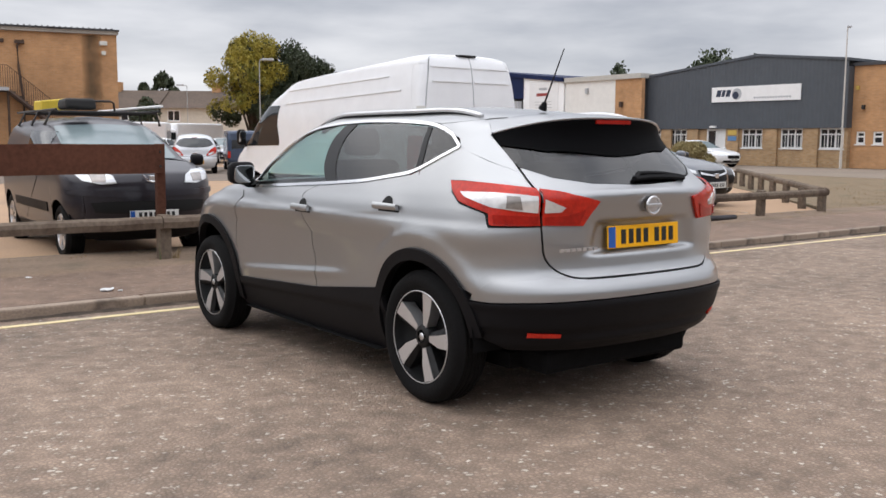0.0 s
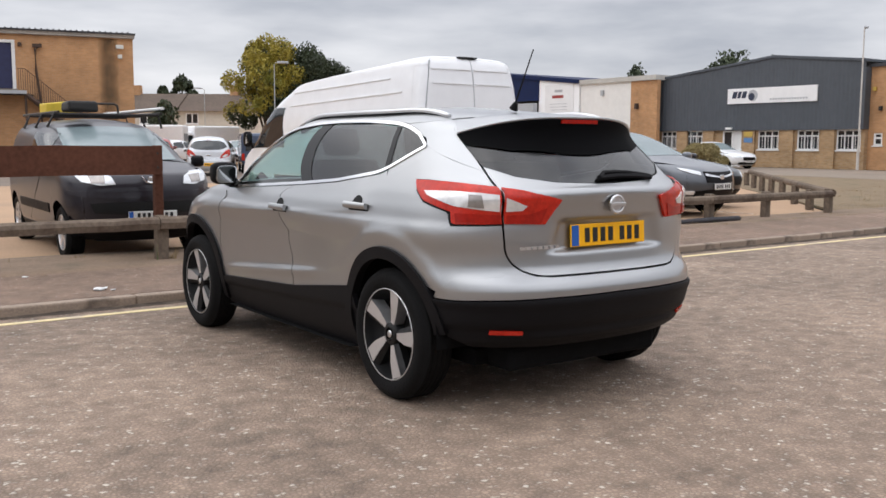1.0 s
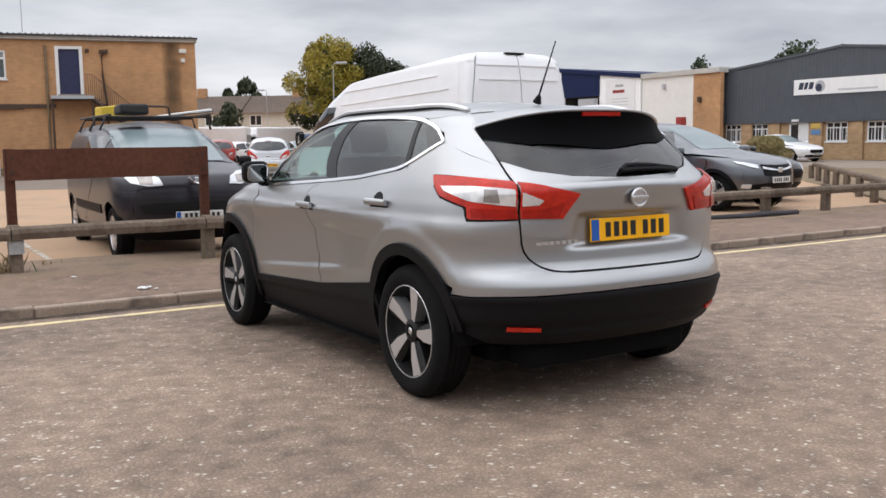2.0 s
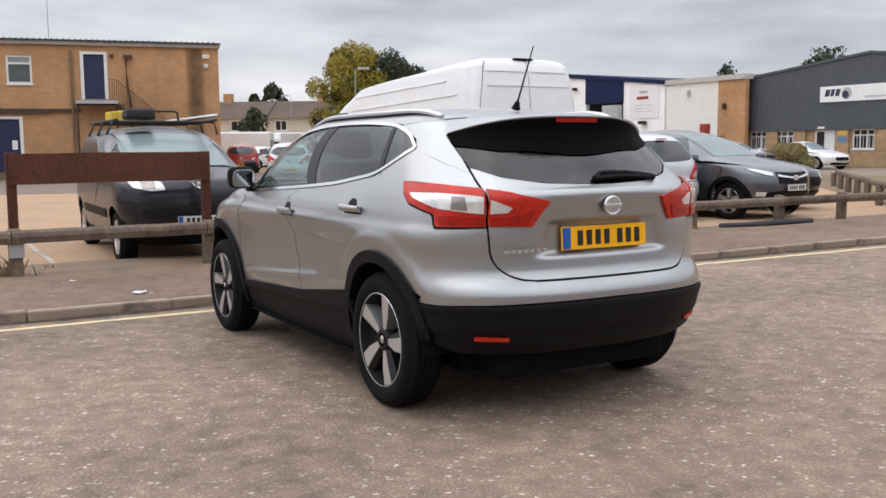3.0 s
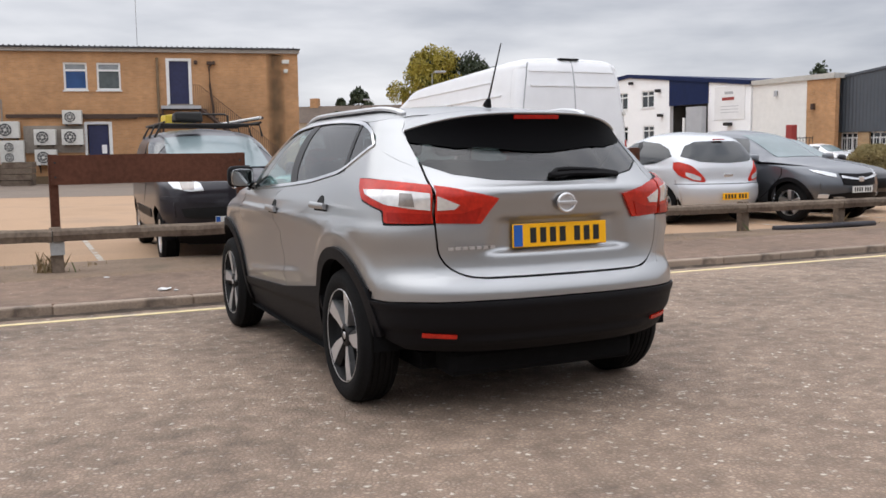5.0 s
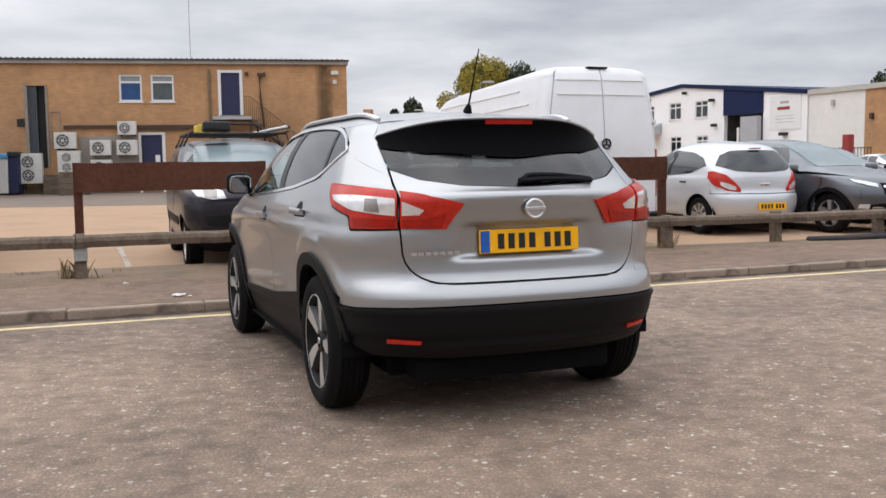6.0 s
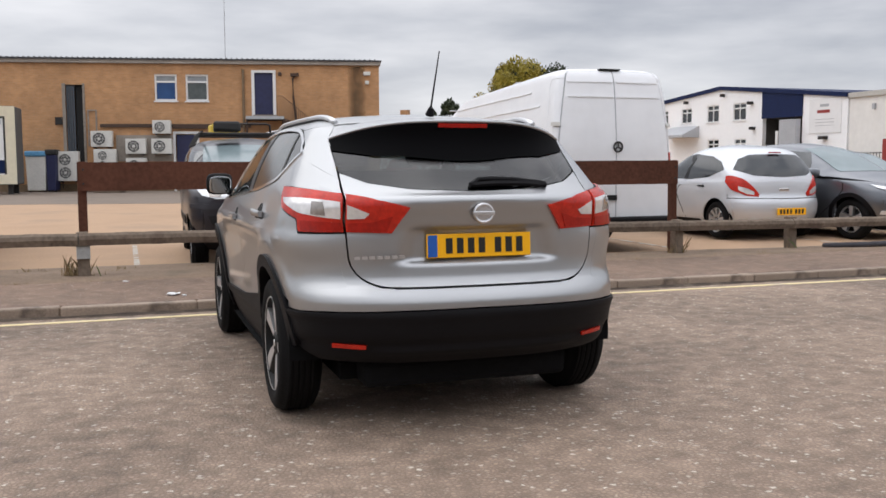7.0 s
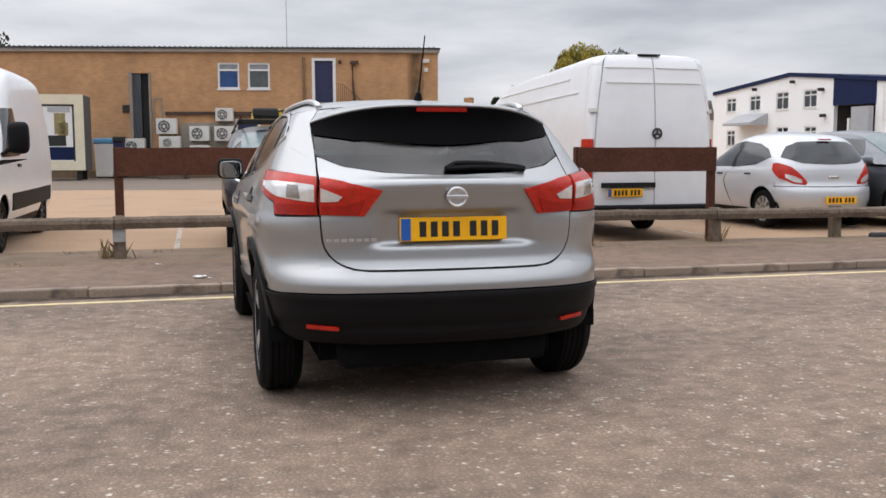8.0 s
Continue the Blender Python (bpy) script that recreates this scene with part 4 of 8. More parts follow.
# ---- units on the far side ----
def grey_unit():
    """Unit with grey cladding over brick, facing west."""
    g = thing("grey_clad_unit", "industrial unit with dark grey cladding above buff brick piers", "building", pose(42, 36.6, 0, 0, 0, -90))
    # own x runs south along the face (36.6 - y), own y runs away from the street
    L = 36.6 - 22.85
    rh = [(7.35, 8.70), (9.85, 11.18), (12.18, 13.55), (4.95, 6.25), (2.05, 3.45), (0.25, 1.45)]
    holes = [(a, b, 0.99 if a != 4.95 else 0.0, 2.06) for a, b in rh]
    bm = bmesh.new()
    holed_wall(bm, L, 2.10, 0.3, holes)
    add_box(bm, 0, 0.3, 0.3, 26, 0, 2.1)
    add_box(bm, L - 0.3, L, 0.3, 26, 0, 2.1)
    part("wall", bm, "brick_pale", g)
    for a in (1.62, 3.62, 6.45, 8.95, 11.4):
        box("pier", a, a + 0.75, -0.14, -0.003, 0, 2.06, "brick_pale", g)
    # gabled cladding sheet with ribs
    eave_l, eave_r, peak, px = 5.18, 5.48, 6.02, 8.35
    n = 110
    verts, faces = [], []
    for i in range(n + 1):
        x = L * i / n
        top = eave_l + (peak - eave_l) * x / px if x < px else peak + (eave_r - peak) * (x - px) / (L - px)
        y = -0.20 + (0.02 if i % 2 else 0.0)
        verts += [(x, y, 2.08), (x, y, top)]
    for i in range(n):
        faces.append((2 * i, 2 * i + 2, 2 * i + 3, 2 * i + 1))
    c = mesh_object("cladding", verts, faces, "cladding", g)
    bm = bmesh.new()
    for (xa, za), (xb, zb) in (((0, eave_l), (px, peak)), ((px, peak), (L, eave_r))):
        vs = [bm.verts.new(p) for p in ((xa, -0.26, za), (xb, -0.26, zb), (xb, -0.26, zb + 0.14), (xa, -0.26, za + 0.14),
                                        (xa, 26, za), (xb, 26, zb), (xb, 26, zb + 0.14), (xa, 26, za + 0.14))]
        for f in ((0, 1, 2, 3), (4, 7, 6, 5), (0, 4, 5, 1), (3, 2, 6, 7), (0, 3, 7, 4), (1, 5, 6, 2)):
            bm.faces.new([vs[k] for k in f])
    part("roof", bm, "cladding", g)
    for x0, x1 in ((-0.03, 0.0), (L, L + 0.03)):
        box("corner_trim", x0, x1, -0.22, 0.32, 2.08, 5.2, "cladding", g)
    box("back_wall", 0.0, L, 25.7, 26.0, 0, 5.1, "cladding", g)
    # near-black sheet standing in for the unlit room
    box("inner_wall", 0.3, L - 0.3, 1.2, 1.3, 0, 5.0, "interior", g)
    box("soffit", 0.0, L, -0.2, 0.3, 2.062, 2.078, "cladding", g)
    for (a, b), t in zip(rh, ("win", "win", "win", "door", "win", "win")):
        if t == "win":
            window(g, a, b, 0.99, 2.06, bars=(0.33, 0.66), cross=(0.7,), pane="window_dark", w=0.07)
            bm = bmesh.new()
            for k in range(7):
                x = a + 0.1 + (b - a - 0.2) * k / 6
                add_box(bm, x - 0.012, x + 0.012, 0.0, 0.02, 1.05, 1.8)
            part("window_bar", bm, "upvc", g)
        else:
            d = new("entrance")
            d.parent = g
            bm = bmesh.new()
            for x0, x1, z0, z1 in ((a, a + 0.1, 0, 2.06), (b - 0.1, b, 0, 2.06), (a + 0.1, b - 0.1, 1.96, 2.06), (a + 0.62, a + 0.70, 0, 1.96)):
                add_box(bm, x0, x1, -0.02, 0.08, z0, z1)
            part("door_frame", bm, "upvc", d)
            box("glass_leaf", a + 0.1, a + 0.62, 0.02, 0.04, 0.0, 1.96, "window_dark", d)
            box("white_leaf", a + 0.70, b - 0.1, 0.02, 0.05, 0.0, 1.96, "upvc", d)
            box("canopy_lamp", a + 0.4, a + 0.8, -0.35, -0.21, 2.12, 2.24, "upvc", d)
    # the sign: white board with dark shapes
    s = new("sign_board")
    s.parent = g
    x0, x1, z0, z1 = 36.6 - 31.22, 36.6 - 25.48, 3.58, 4.43
    box("board", x0, x1, -0.27, -0.205, z0, z1, "sign_white", s)
    bm = bmesh.new()
    for k, (dx, w) in enumerate(((0.30, 0.30), (0.66, 0.22), (0.96, 0.28))):
        vs = [bm.verts.new((x0 + dx + p * w + q * 0.10, -0.276, z0 + 0.30 + q * 0.38)) for p, q in ((0, 0), (1, 0), (1, 1), (0, 1))]
        bm.faces.new(vs)
    part("mark", bm, "sign_dark", s, "three slanting dark shapes")
    bm = bmesh.new()
    add_tube(bm, (x0 + 1.72, -0.27, z0 + 0.43), (x0 + 1.72, -0.278, z0 + 0.43), 0.32, sides=20)
    part("roundel", bm, "sign_grey", s)
    bm = bmesh.new()
    add_tube(bm, (x0 + 1.64, -0.278, z0 + 0.36), (x0 + 1.64, -0.284, z0 + 0.36), 0.21, sides=16)
    part("roundel_core", bm, "sign_dark", s)
    bm = bmesh.new()
    for k in range(14):
        add_box(bm, x0 + 2.85 + k * 0.17, x0 + 2.97 + k * 0.17, -0.276, -0.271, z0 + 0.14, z0 + 0.24)
    part("line_of_bars", bm, "sign_grey", s)
    for z, mt in ((1.72, "sign_yellow"), (1.38, "sign_blue")):
        box("notice_plate", 6.52, 7.1, -0.17, -0.145, z, z + 0.26, mt, g)
    # neighbouring lower brick part to the south
    q = thing("brick_unit", "plain buff brick unit with small square windows", "building", pose(42.3, 22.85, 0, 0, 0, -90))
    hol = [(0.30, 0.78, 1.24, 1.88), (1.20, 1.74, 1.24, 1.88), (3.2, 3.8, 1.24, 1.88)]
    bm = bmesh.new()
    holed_wall(bm, 22, 5.2, 0.3, hol)
    add_box(bm, 21.7, 22, 0.3, 20, 0, 5.2)
    part("wall", bm, "brick", q)
    box("roof", -0.02, 22.2, -0.12, 20, 5.2, 5.36, "roof_edge", q)
    for h in hol:
        window(q, *h, bars=(), cross=(0.6,), pane="window_dark", w=0.09)
    box("wall_lamp", 0.58, 0.72, -0.16, -0.01, 3.0, 3.22, "black_iron", q)
    box("alarm_box", 0.2, 0.36, -0.12, -0.01, 4.0, 4.2, "sign_yellow", q)


grey_unit()


def white_unit():
    """White rendered unit with a navy roof edge and loading bay, then a cream wall and a brick pier."""
    u = thing("white_unit", "white rendered industrial unit with navy trim and an open loading bay", "building", pose(41, 66.5, 0, 0, 0, -90))
    # own x = 66.5 - y
    X = lambda y: 66.5 - y
    wins = [(64.57, 63.16, 4.36, 5.5), (61.22, 59.76, 4.33, 5.53), (57.7, 56.16, 4.26, 5.58), (54.43, 52.88, 4.28, 5.55),
            (57.55, 56.1, 1.7, 3.0), (54.21, 52.83, 1.7, 2.97), (64.4, 63.2, 1.6, 2.9)]
    holes = [(X(a), X(b), c, d) for a, b, c, d in wins] + [(X(51.0), X(46.9), 0.0, 4.3)]
    length = X(42.8)
    bm = bmesh.new()
    cut = X(51.6)
    holed_wall(bm, cut, 5.72, 0.3, holes[:-1])
    holed_wall(bm, length - cut, 5.42, 0.3, holes[-1:], cut)
    add_box(bm, 0, 0.3, 0.3, 30, 0, 5.42)
    part("wall", bm, "white_wall", u)
    # gable above the wall head
    prof = [(0.0, 6.0), (X(55.97), 6.80), (X(50.6), 6.25), (length, 5.43)]
    def head(x):
        for (a, za), (b, zb) in zip(prof, prof[1:]):
            if a <= x <= b:
                return za + (zb - za) * (x - a) / (b - a)
        return prof[-1][1]
    bm = bmesh.new()
    xs = [0.0, X(55.97), cut, cut, X(50.6), length]
    lo = [(bm.verts.new((x, 0.0, 5.72 if k < 3 else 5.42)), bm.verts.new((x, 0.0, head(x)))) for k, x in enumerate(xs)]
    for k in (0, 1, 3, 4):
        a, b = lo[k], lo[k + 1]
        bm.faces.new((a[0], b[0], b[1], a[1]))
    xs = [0.0, X(55.97), X(50.6), length]
    part("gable", bm, "white_wall", u)
    bm = bmesh.new()
    for xa, xb in zip(xs, xs[1:]):
        za, zb = head(xa), head(xb)
        vs = [bm.verts.new(p) for p in ((xa, -0.15, za - 0.16), (xb, -0.15, zb - 0.16), (xb, -0.15, zb + 0.12), (xa, -0.15, za + 0.12),
                                        (xa, 30, za - 0.16), (xb, 30, zb - 0.16), (xb, 30, zb + 0.12), (xa, 30, za + 0.12))]
        for f in ((0, 1, 2, 3), (4, 7, 6, 5), (0, 4, 5, 1), (3, 2, 6, 7), (0, 3, 7, 4), (1, 5, 6, 2)):
            bm.faces.new([vs[k] for k in f])
    part("roof", bm, "navy_trim", u)
    bm = bmesh.new()
    xa, xb = X(51.05), X(46.85)
    vs = [bm.verts.new(p) for p in ((xa, -0.06, 4.28), (xb, -0.06, 4.28), (xb, -0.06, head(xb) - 0.05), (xa, -0.06, head(xa) - 0.05),
                                    (xa, -0.004, 4.28), (xb, -0.004, 4.28), (xb, -0.004, head(xb) - 0.05), (xa, -0.004, head(xa) - 0.05))]
    for f in ((0, 1, 2, 3), (4, 7, 6, 5), (0, 4, 5, 1), (3, 2, 6, 7), (0, 3, 7, 4), (1, 5, 6, 2)):
        bm.faces.new([vs[k] for k in f])
    part("bay_header", bm, "navy_trim", u, "navy panel over the loading bay")
    # bay walls painted dark to match the shade within
    box("bay_back", X(51.6), X(46.4), 3.0, 3.1, 0, 4.4, "bay_dark", u)
    box("bay_side", X(51.1), X(51.0), 0.31, 3.0, 0, 4.3, "bay_dark", u)
    box("bay_side", X(46.9), X(46.8), 0.31, 3.0, 0, 4.3, "bay_dark", u)
    box("bay_top", X(51.0), X(46.9), 0.31, 3.0, 4.302, 4.4, "bay_dark", u)
    box("bay_post", X(49.6), X(49.35), 0.0, 0.2, 0, 3.4, "upvc", u)
    bm = bmesh.new()
    add_box(bm, X(48.6), X(46.95), -0.5, -0.1, 1.4, 4.1)
    part("leaning_panel", bm, "sign_grey", u)
    for (a, b, c, d) in holes[:-1]:
        window(u, a, b, c, d, bars=(0.5,), cross=(0.7,), pane="window_dark", w=0.09)
    # another near-black sheet for the unlit inside
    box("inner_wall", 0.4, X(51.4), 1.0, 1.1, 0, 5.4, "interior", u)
    bm = bmesh.new()
    vs = [bm.verts.new(p) for p in ((X(62.6), -0.02, 4.1), (X(58.7), -0.02, 4.1), (X(58.7), -1.5, 3.4), (X(62.6), -1.5, 3.4),
                                    (X(62.6), -0.02, 3.2), (X(58.7), -0.02, 3.2), (X(58.7), -1.5, 3.2), (X(62.6), -1.5, 3.2))]
    for f in ((0, 1, 2, 3), (4, 7, 6, 5), (3, 2, 6, 7), (0, 3, 7, 4), (1, 5, 6, 2), (0, 4, 5, 1)):
        bm.faces.new([vs[k] for k in f])
    part("awning", bm, "sign_grey", u, "pale grey awning")
    s = new("sign_board")
    s.parent = u
    box("board", X(46.2), X(43.3), -0.05, -0.004, 3.1, 5.3, "sign_white", s)
    bm = bmesh.new()
    add_box(bm, X(45.45), X(44.3), -0.058, -0.052, 4.38, 4.58)
    part("red_mark", bm, "sign_red", s)
    bm = bmesh.new()
    add_box(bm, X(45.2), X(44.4), -0.058, -0.052, 4.78, 4.95)
    for k in range(3):
        add_box(bm, X(45.6), X(43.9), -0.058, -0.052, 3.57 + k * 0.2, 3.60 + k * 0.2)
    part("grey_mark", bm, "sign_grey", s)
    for y, z, w in ((52.2, 5.35, 0.28), (51.9, 3.55, 0.28), (47.6 - 2.9, 2.7, 0.5), (60.3, 5.85, 0.16), (55.5, 6.1, 0.16)):
        box("floodlight", X(y) - w / 2, X(y) + w / 2, -0.4, -0.01, z, z + 0.22, "black_iron", u, bevel=0.03)
    # cream part
    c = thing("cream_unit", "cream rendered unit with a flat pale roof edge", "building", pose(41.1, 42.75, 0, 0, 0, -90))
    bm = bmesh.new()
    holed_wall(bm, 42.75 - 38.2, 5.2, 0.3, [])
    add_box(bm, 0, 0.3, 0.3, 30, 0, 5.2)
    part("wall", bm, "cream_wall", c)
    box("roof_edge", 0.0, 42.75 - 36.0, -0.15, 30, 5.2, 5.5, "pale_edge", c)
    box("wall_lamp", 2.0, 2.2, -0.15, -0.01, 4.4, 4.75, "sign_grey", c)
    bm = bmesh.new()
    holed_wall(bm, 38.2 - 36.0 - 0.01, 5.19, 0.3, [], 42.75 - 38.19)
    part("pier", bm, "brick", c)
    box("wall_lamp", 5.05, 5.25, -0.2, -0.01, 3.45, 3.8, "downpipe", c)
    # railing, and red box
    f = thing("railing", "black metal railing in front of the cream wall", "railing", pose(39.9, 43.0, 0, 0, 0, -90))
    bm = bmesh.new()
    add_box(bm, 0, 6.5, -0.02, 0.02, 1.75, 1.8)
    add_box(bm, 0, 6.5, -0.02, 0.02, 0.3, 0.35)
    part("bar", bm, "black_iron", f)
    for k in range(28):
        box("upright", 0.02 + k * 0.24, 0.05 + k * 0.24, -0.015, 0.015, 0.0, 1.85, "black_iron", f)
    bm = bmesh.new()
    add_box(bm, -0.2, 0.2, -0.22, 0.22, 0, 2.45, 0.03)
    o = part("red_cabinet", bm, "sign_red")
    o.matrix_basis = pose(36.0, 34.2, 0)
    tagged(o, "red metal cabinet in front of the cream unit", "cabinet")


white_unit()


# ---- houses, lamps, trees ----
def houses():
    for k, (x, y, yaw) in enumerate(((22, 97, -37), (30.5, 91, -37), (39, 85, -37))):
        h = thing("house", "pale terraced house with a brown tiled roof", "house", pose(x, y, 0, 0, 0, yaw), group="terraced houses behind the car park")
        holes = [(0.8, 2.0, 0.9, 2.2), (3.0, 3.9, 0.0, 2.1), (6.5, 8.2, 0.9, 2.2), (0.9, 2.2, 3.1, 4.2), (6.6, 8.2, 3.1, 4.2)]
        bm = bmesh.new()
        holed_wall(bm, 10.4, 4.5, 0.3, holes)
        add_box(bm, 0, 0.3, 0.3, 8, 0, 4.5)
        add_box(bm, 10.1, 10.4, 0.3, 8, 0, 4.5)
        part("wall", bm, "house_wall", h)
        for i, q in enumerate(holes):
            if i == 1:
                box("door", q[0], q[1], 0.1, 0.16, 0, q[3], "blue_door", h)
            else:
                window(h, *q, bars=(0.5,), w=0.09)
        bm = bmesh.new()
        vs = [bm.verts.new(p) for p in ((-0.05, -0.4, 4.4), (10.45, -0.4, 4.4), (10.45, 4.0, 6.35), (-0.05, 4.0, 6.35), (10.45, 8.4, 4.4), (-0.05, 8.4, 4.4))]
        for f in ((0, 1, 2, 3), (3, 2, 4, 5), (0, 3, 5), (1, 4, 2), (0, 5, 4, 1)):
            bm.faces.new([vs[i] for i in f])
        roof = part("roof", bm, "roof_tiles", h)
        bm = bmesh.new()
        add_box(bm, 4.6, 5.5, 3.6, 4.4, 5.6, 7.2)
        part("chimney", bm, "brick", roof)


houses()


def street_lamp(x, y, h, reach, yaw, mat, label, r=0.045):
    s = thing("street_lamp", label, "street lamp", pose(x, y, 0, 0, 0, yaw), group="street lamps")
    bm = bmesh.new()
    add_tube(bm, (0, 0, 0), (0, 0, 1.2), r * 1.5, r * 1.4, 10)
    add_tube(bm, (0, 0, 1.2), (0, 0, h), r, r * 0.6, 10)
    part("column", bm, mat, s)
    bm = bmesh.new()
    path_tube(bm, [(0, 0, h - 0.05), (reach * 0.3, 0, h + 0.08), (reach, 0, h + 0.1)], r * 0.5, 8)
    arm = part("arm", bm, mat, s)
    bm = bmesh.new()
    add_box(bm, reach - 0.1, reach + (0.45 if r < 0.048 else 0.10), -0.11, 0.11, h + 0.04, h + 0.15, 0.03)
    part("lantern", bm, "sign_grey", s)


street_lamp(17.1, 39.4, 5.15, 0.25, -30, "steel_pole", "pale grey street lamp on a slim column in the car park", 0.036)
street_lamp(23.2, 64.5, 5.2, 0.3, 150, "steel_pole", "pale grey street lamp on a slim column in the car park", 0.036)
street_lamp(40.9, 22.5, 6.95, 0.08, -55, "pale_pole", "slim pale lamp column beside the brick unit", 0.05)


def tree(x, y, height, spread, leaf_mats, seed, label, leaf=0.22, count=5200, base=1.6, trunk=0.28, yaw=0):
    rnd = random.Random(seed)
    t = thing("tree", label, "tree", pose(x, y, 0, 0, 0, yaw))
    bm = bmesh.new()
    path_tube(bm, [(0, 0, -0.2), (0.05, 0, base), (0.1, 0.1, height * 0.45)], trunk, 10)
    ends = []
    for k in range(9):
        a = k * 2.4 + rnd.uniform(-0.4, 0.4)
        z0 = rnd.uniform(base * 0.9, height * 0.42)
        rr = spread * rnd.uniform(0.45, 0.8)
        top = (rr * math.cos(a), rr * math.sin(a) * 0.8, z0 + (height - z0) * rnd.uniform(0.35, 0.85))
        path_tube(bm, [(0.05, 0.03, z0), (top[0] * 0.45, top[1] * 0.45, z0 + (top[2] - z0) * 0.55), top], trunk * 0.28, 6)
        ends.append(top)
    part("trunk", bm, "bark", t)
    clumps = []
    for k in range(46):
        a, u = rnd.uniform(0, math.tau), rnd.random() ** 0.5
        h = rnd.uniform(0, 1)
        wide = math.sin(math.pi * min(1, 0.18 + h * 0.82)) ** 0.7
        clumps.append((spread * u * wide * math.cos(a), spread * u * wide * math.sin(a), base + (height - base) * (0.05 + 0.93 * h), spread * rnd.uniform(0.20, 0.36)))
    for e in ends:
        clumps.append((*e, spread * 0.26))
    groups = {m: ([], []) for m in {mm for mm, _ in leaf_mats}}
    for k in range(count):
        cx, cy, cz, r = rnd.choice(clumps)
        v = Vector((rnd.gauss(0, 1), rnd.gauss(0, 1), rnd.gauss(0, 0.8))).normalized() * r * rnd.uniform(0.6, 1.12)
        p = Vector((cx, cy, cz)) + v
        if p.z < base * 0.75:
            continue
        mat = next(mm for mm, test in leaf_mats if test(p, cx, cz))
        verts, faces = groups[mat]
        q = Euler((rnd.uniform(0, 6), rnd.uniform(0, 6), rnd.uniform(0, 6))).to_matrix()
        s = leaf * rnd.uniform(0.6, 1.4)
        i = len(verts)
        verts += [p + q @ Vector(c) * s for c in ((-0.5, 0, 0), (0, -0.33, 0.08), (0.55, 0, 0), (0, 0.33, 0.08))]
        faces.append((i, i + 1, i + 2, i + 3))
    for mat, (verts, faces) in groups.items():
        if verts:
            mesh_object("crown", verts, faces, mat, t)
    return t


def yellowing(p, cx, cz):
    edge = 4.8 + 0.9 * p.x + 1.6 * noise.noise(p * 0.9)
    return p.z > edge and noise.noise(p * 2.3) > -0.45


tree(24.2, 55.4, 8.0, 2.9, [("leaf_yellow", yellowing), ("leaf_dark", lambda p, cx, cz: True)], 3,
     "broad tree with yellowing crown behind the car park", 0.15, 46000, 0.9, yaw=25)
tree(26.7, 54.2, 7.0, 3.5, [("leaf_dark", lambda p, cx, cz: True)], 9, "dense dark green tree beside a yellowing one", 0.16, 52000, 0.9)
tree(-15.5, 62.0, 9.6, 3.2, [("leaf_far", lambda p, cx, cz: True)], 11, "green tree rising behind the brick building", 0.3, 3200, 2.0)
tree(66.0, 50.0, 9.3, 2.6, [("leaf_far", lambda p, cx, cz: True)], 15, "green treetop behind the grey unit", 0.35, 2200, 3.0)
tree(70.5, 49.0, 8.6, 3.0, [("leaf_far", lambda p, cx, cz: True)], 16, "green treetop behind the grey unit", 0.35, 2200, 3.0)
tree(66.5, 61.5, 8.9, 1.2, [("leaf_far", lambda p, cx, cz: True)], 17, "small treetop behind the cream unit", 0.3, 700, 5.0)
tree(25.5, 80.0, 4.7, 1.5, [("leaf_dark", lambda p, cx, cz: True)], 31, "small rounded green tree in front of the houses", 0.3, 1800, 1.2, 0.12)
for tx, ty, th, tr_, ts in ((38.4, 118, 8.3, 1.2, 21), (41.0, 118, 9.6, 2.0, 22)):
    tree(tx, ty, th, tr_, [("leaf_dark", lambda p, cx, cz: True)], ts, "dark conifer behind the houses", 0.5, 3600, 2.0)


def bush(x, y, r, h, seed):
    rnd = random.Random(seed)
    b = thing("bush", "olive-brown rounded bush at the edge of the car park", "bush", pose(x, y, 0))
    bm = bmesh.new()
    for k in range(7):
        a = k * 0.9
        path_tube(bm, [(0.1 * math.cos(a), 0.1 * math.sin(a), -0.05), (r * 0.6 * math.cos(a), r * 0.6 * math.sin(a), h * 0.7)], 0.03, 5)
    part("stem", bm, "bark", b)
    verts, faces = [], []
    for k in range(11000):
        a, u, w = rnd.uniform(0, math.tau), rnd.random() ** 0.4, rnd.random()
        z = h * (0.05 + 0.95 * w)
        rr = r * u * (1 - (w - 0.35) ** 2 * 1.4) * (0.85 + 0.35 * noise.noise((math.cos(a) * 1.5, math.sin(a) * 1.5, w * 3)))
        p = Vector((rr * math.cos(a), rr * math.sin(a), z))
        q = Euler((rnd.uniform(0, 6), rnd.uniform(0, 6), rnd.uniform(0, 6))).to_matrix()
        i = len(verts)
        verts += [p + q @ Vector(c) * 0.10 for c in ((-0.5, 0, 0), (0, -0.25, 0.06), (0.55, 0, 0), (0, 0.25, 0.06))]
        faces.append((i, i + 1, i + 2, i + 3))
    mesh_object("leaves", verts, faces, "bush", b)


bush(25.3, 19.5, 1.05, 1.32, 5)


# added unseen wall, closing the place behind the walk and blocking low sky light
bm = bmesh.new()
add_box(bm, -45, 45, -17.3, -17.0, -0.1, 4.4)
tagged(part("unseen_south_wall", bm, "grey_wall"), "plain grey wall added unseen behind the camera", "wall", kind="structure")


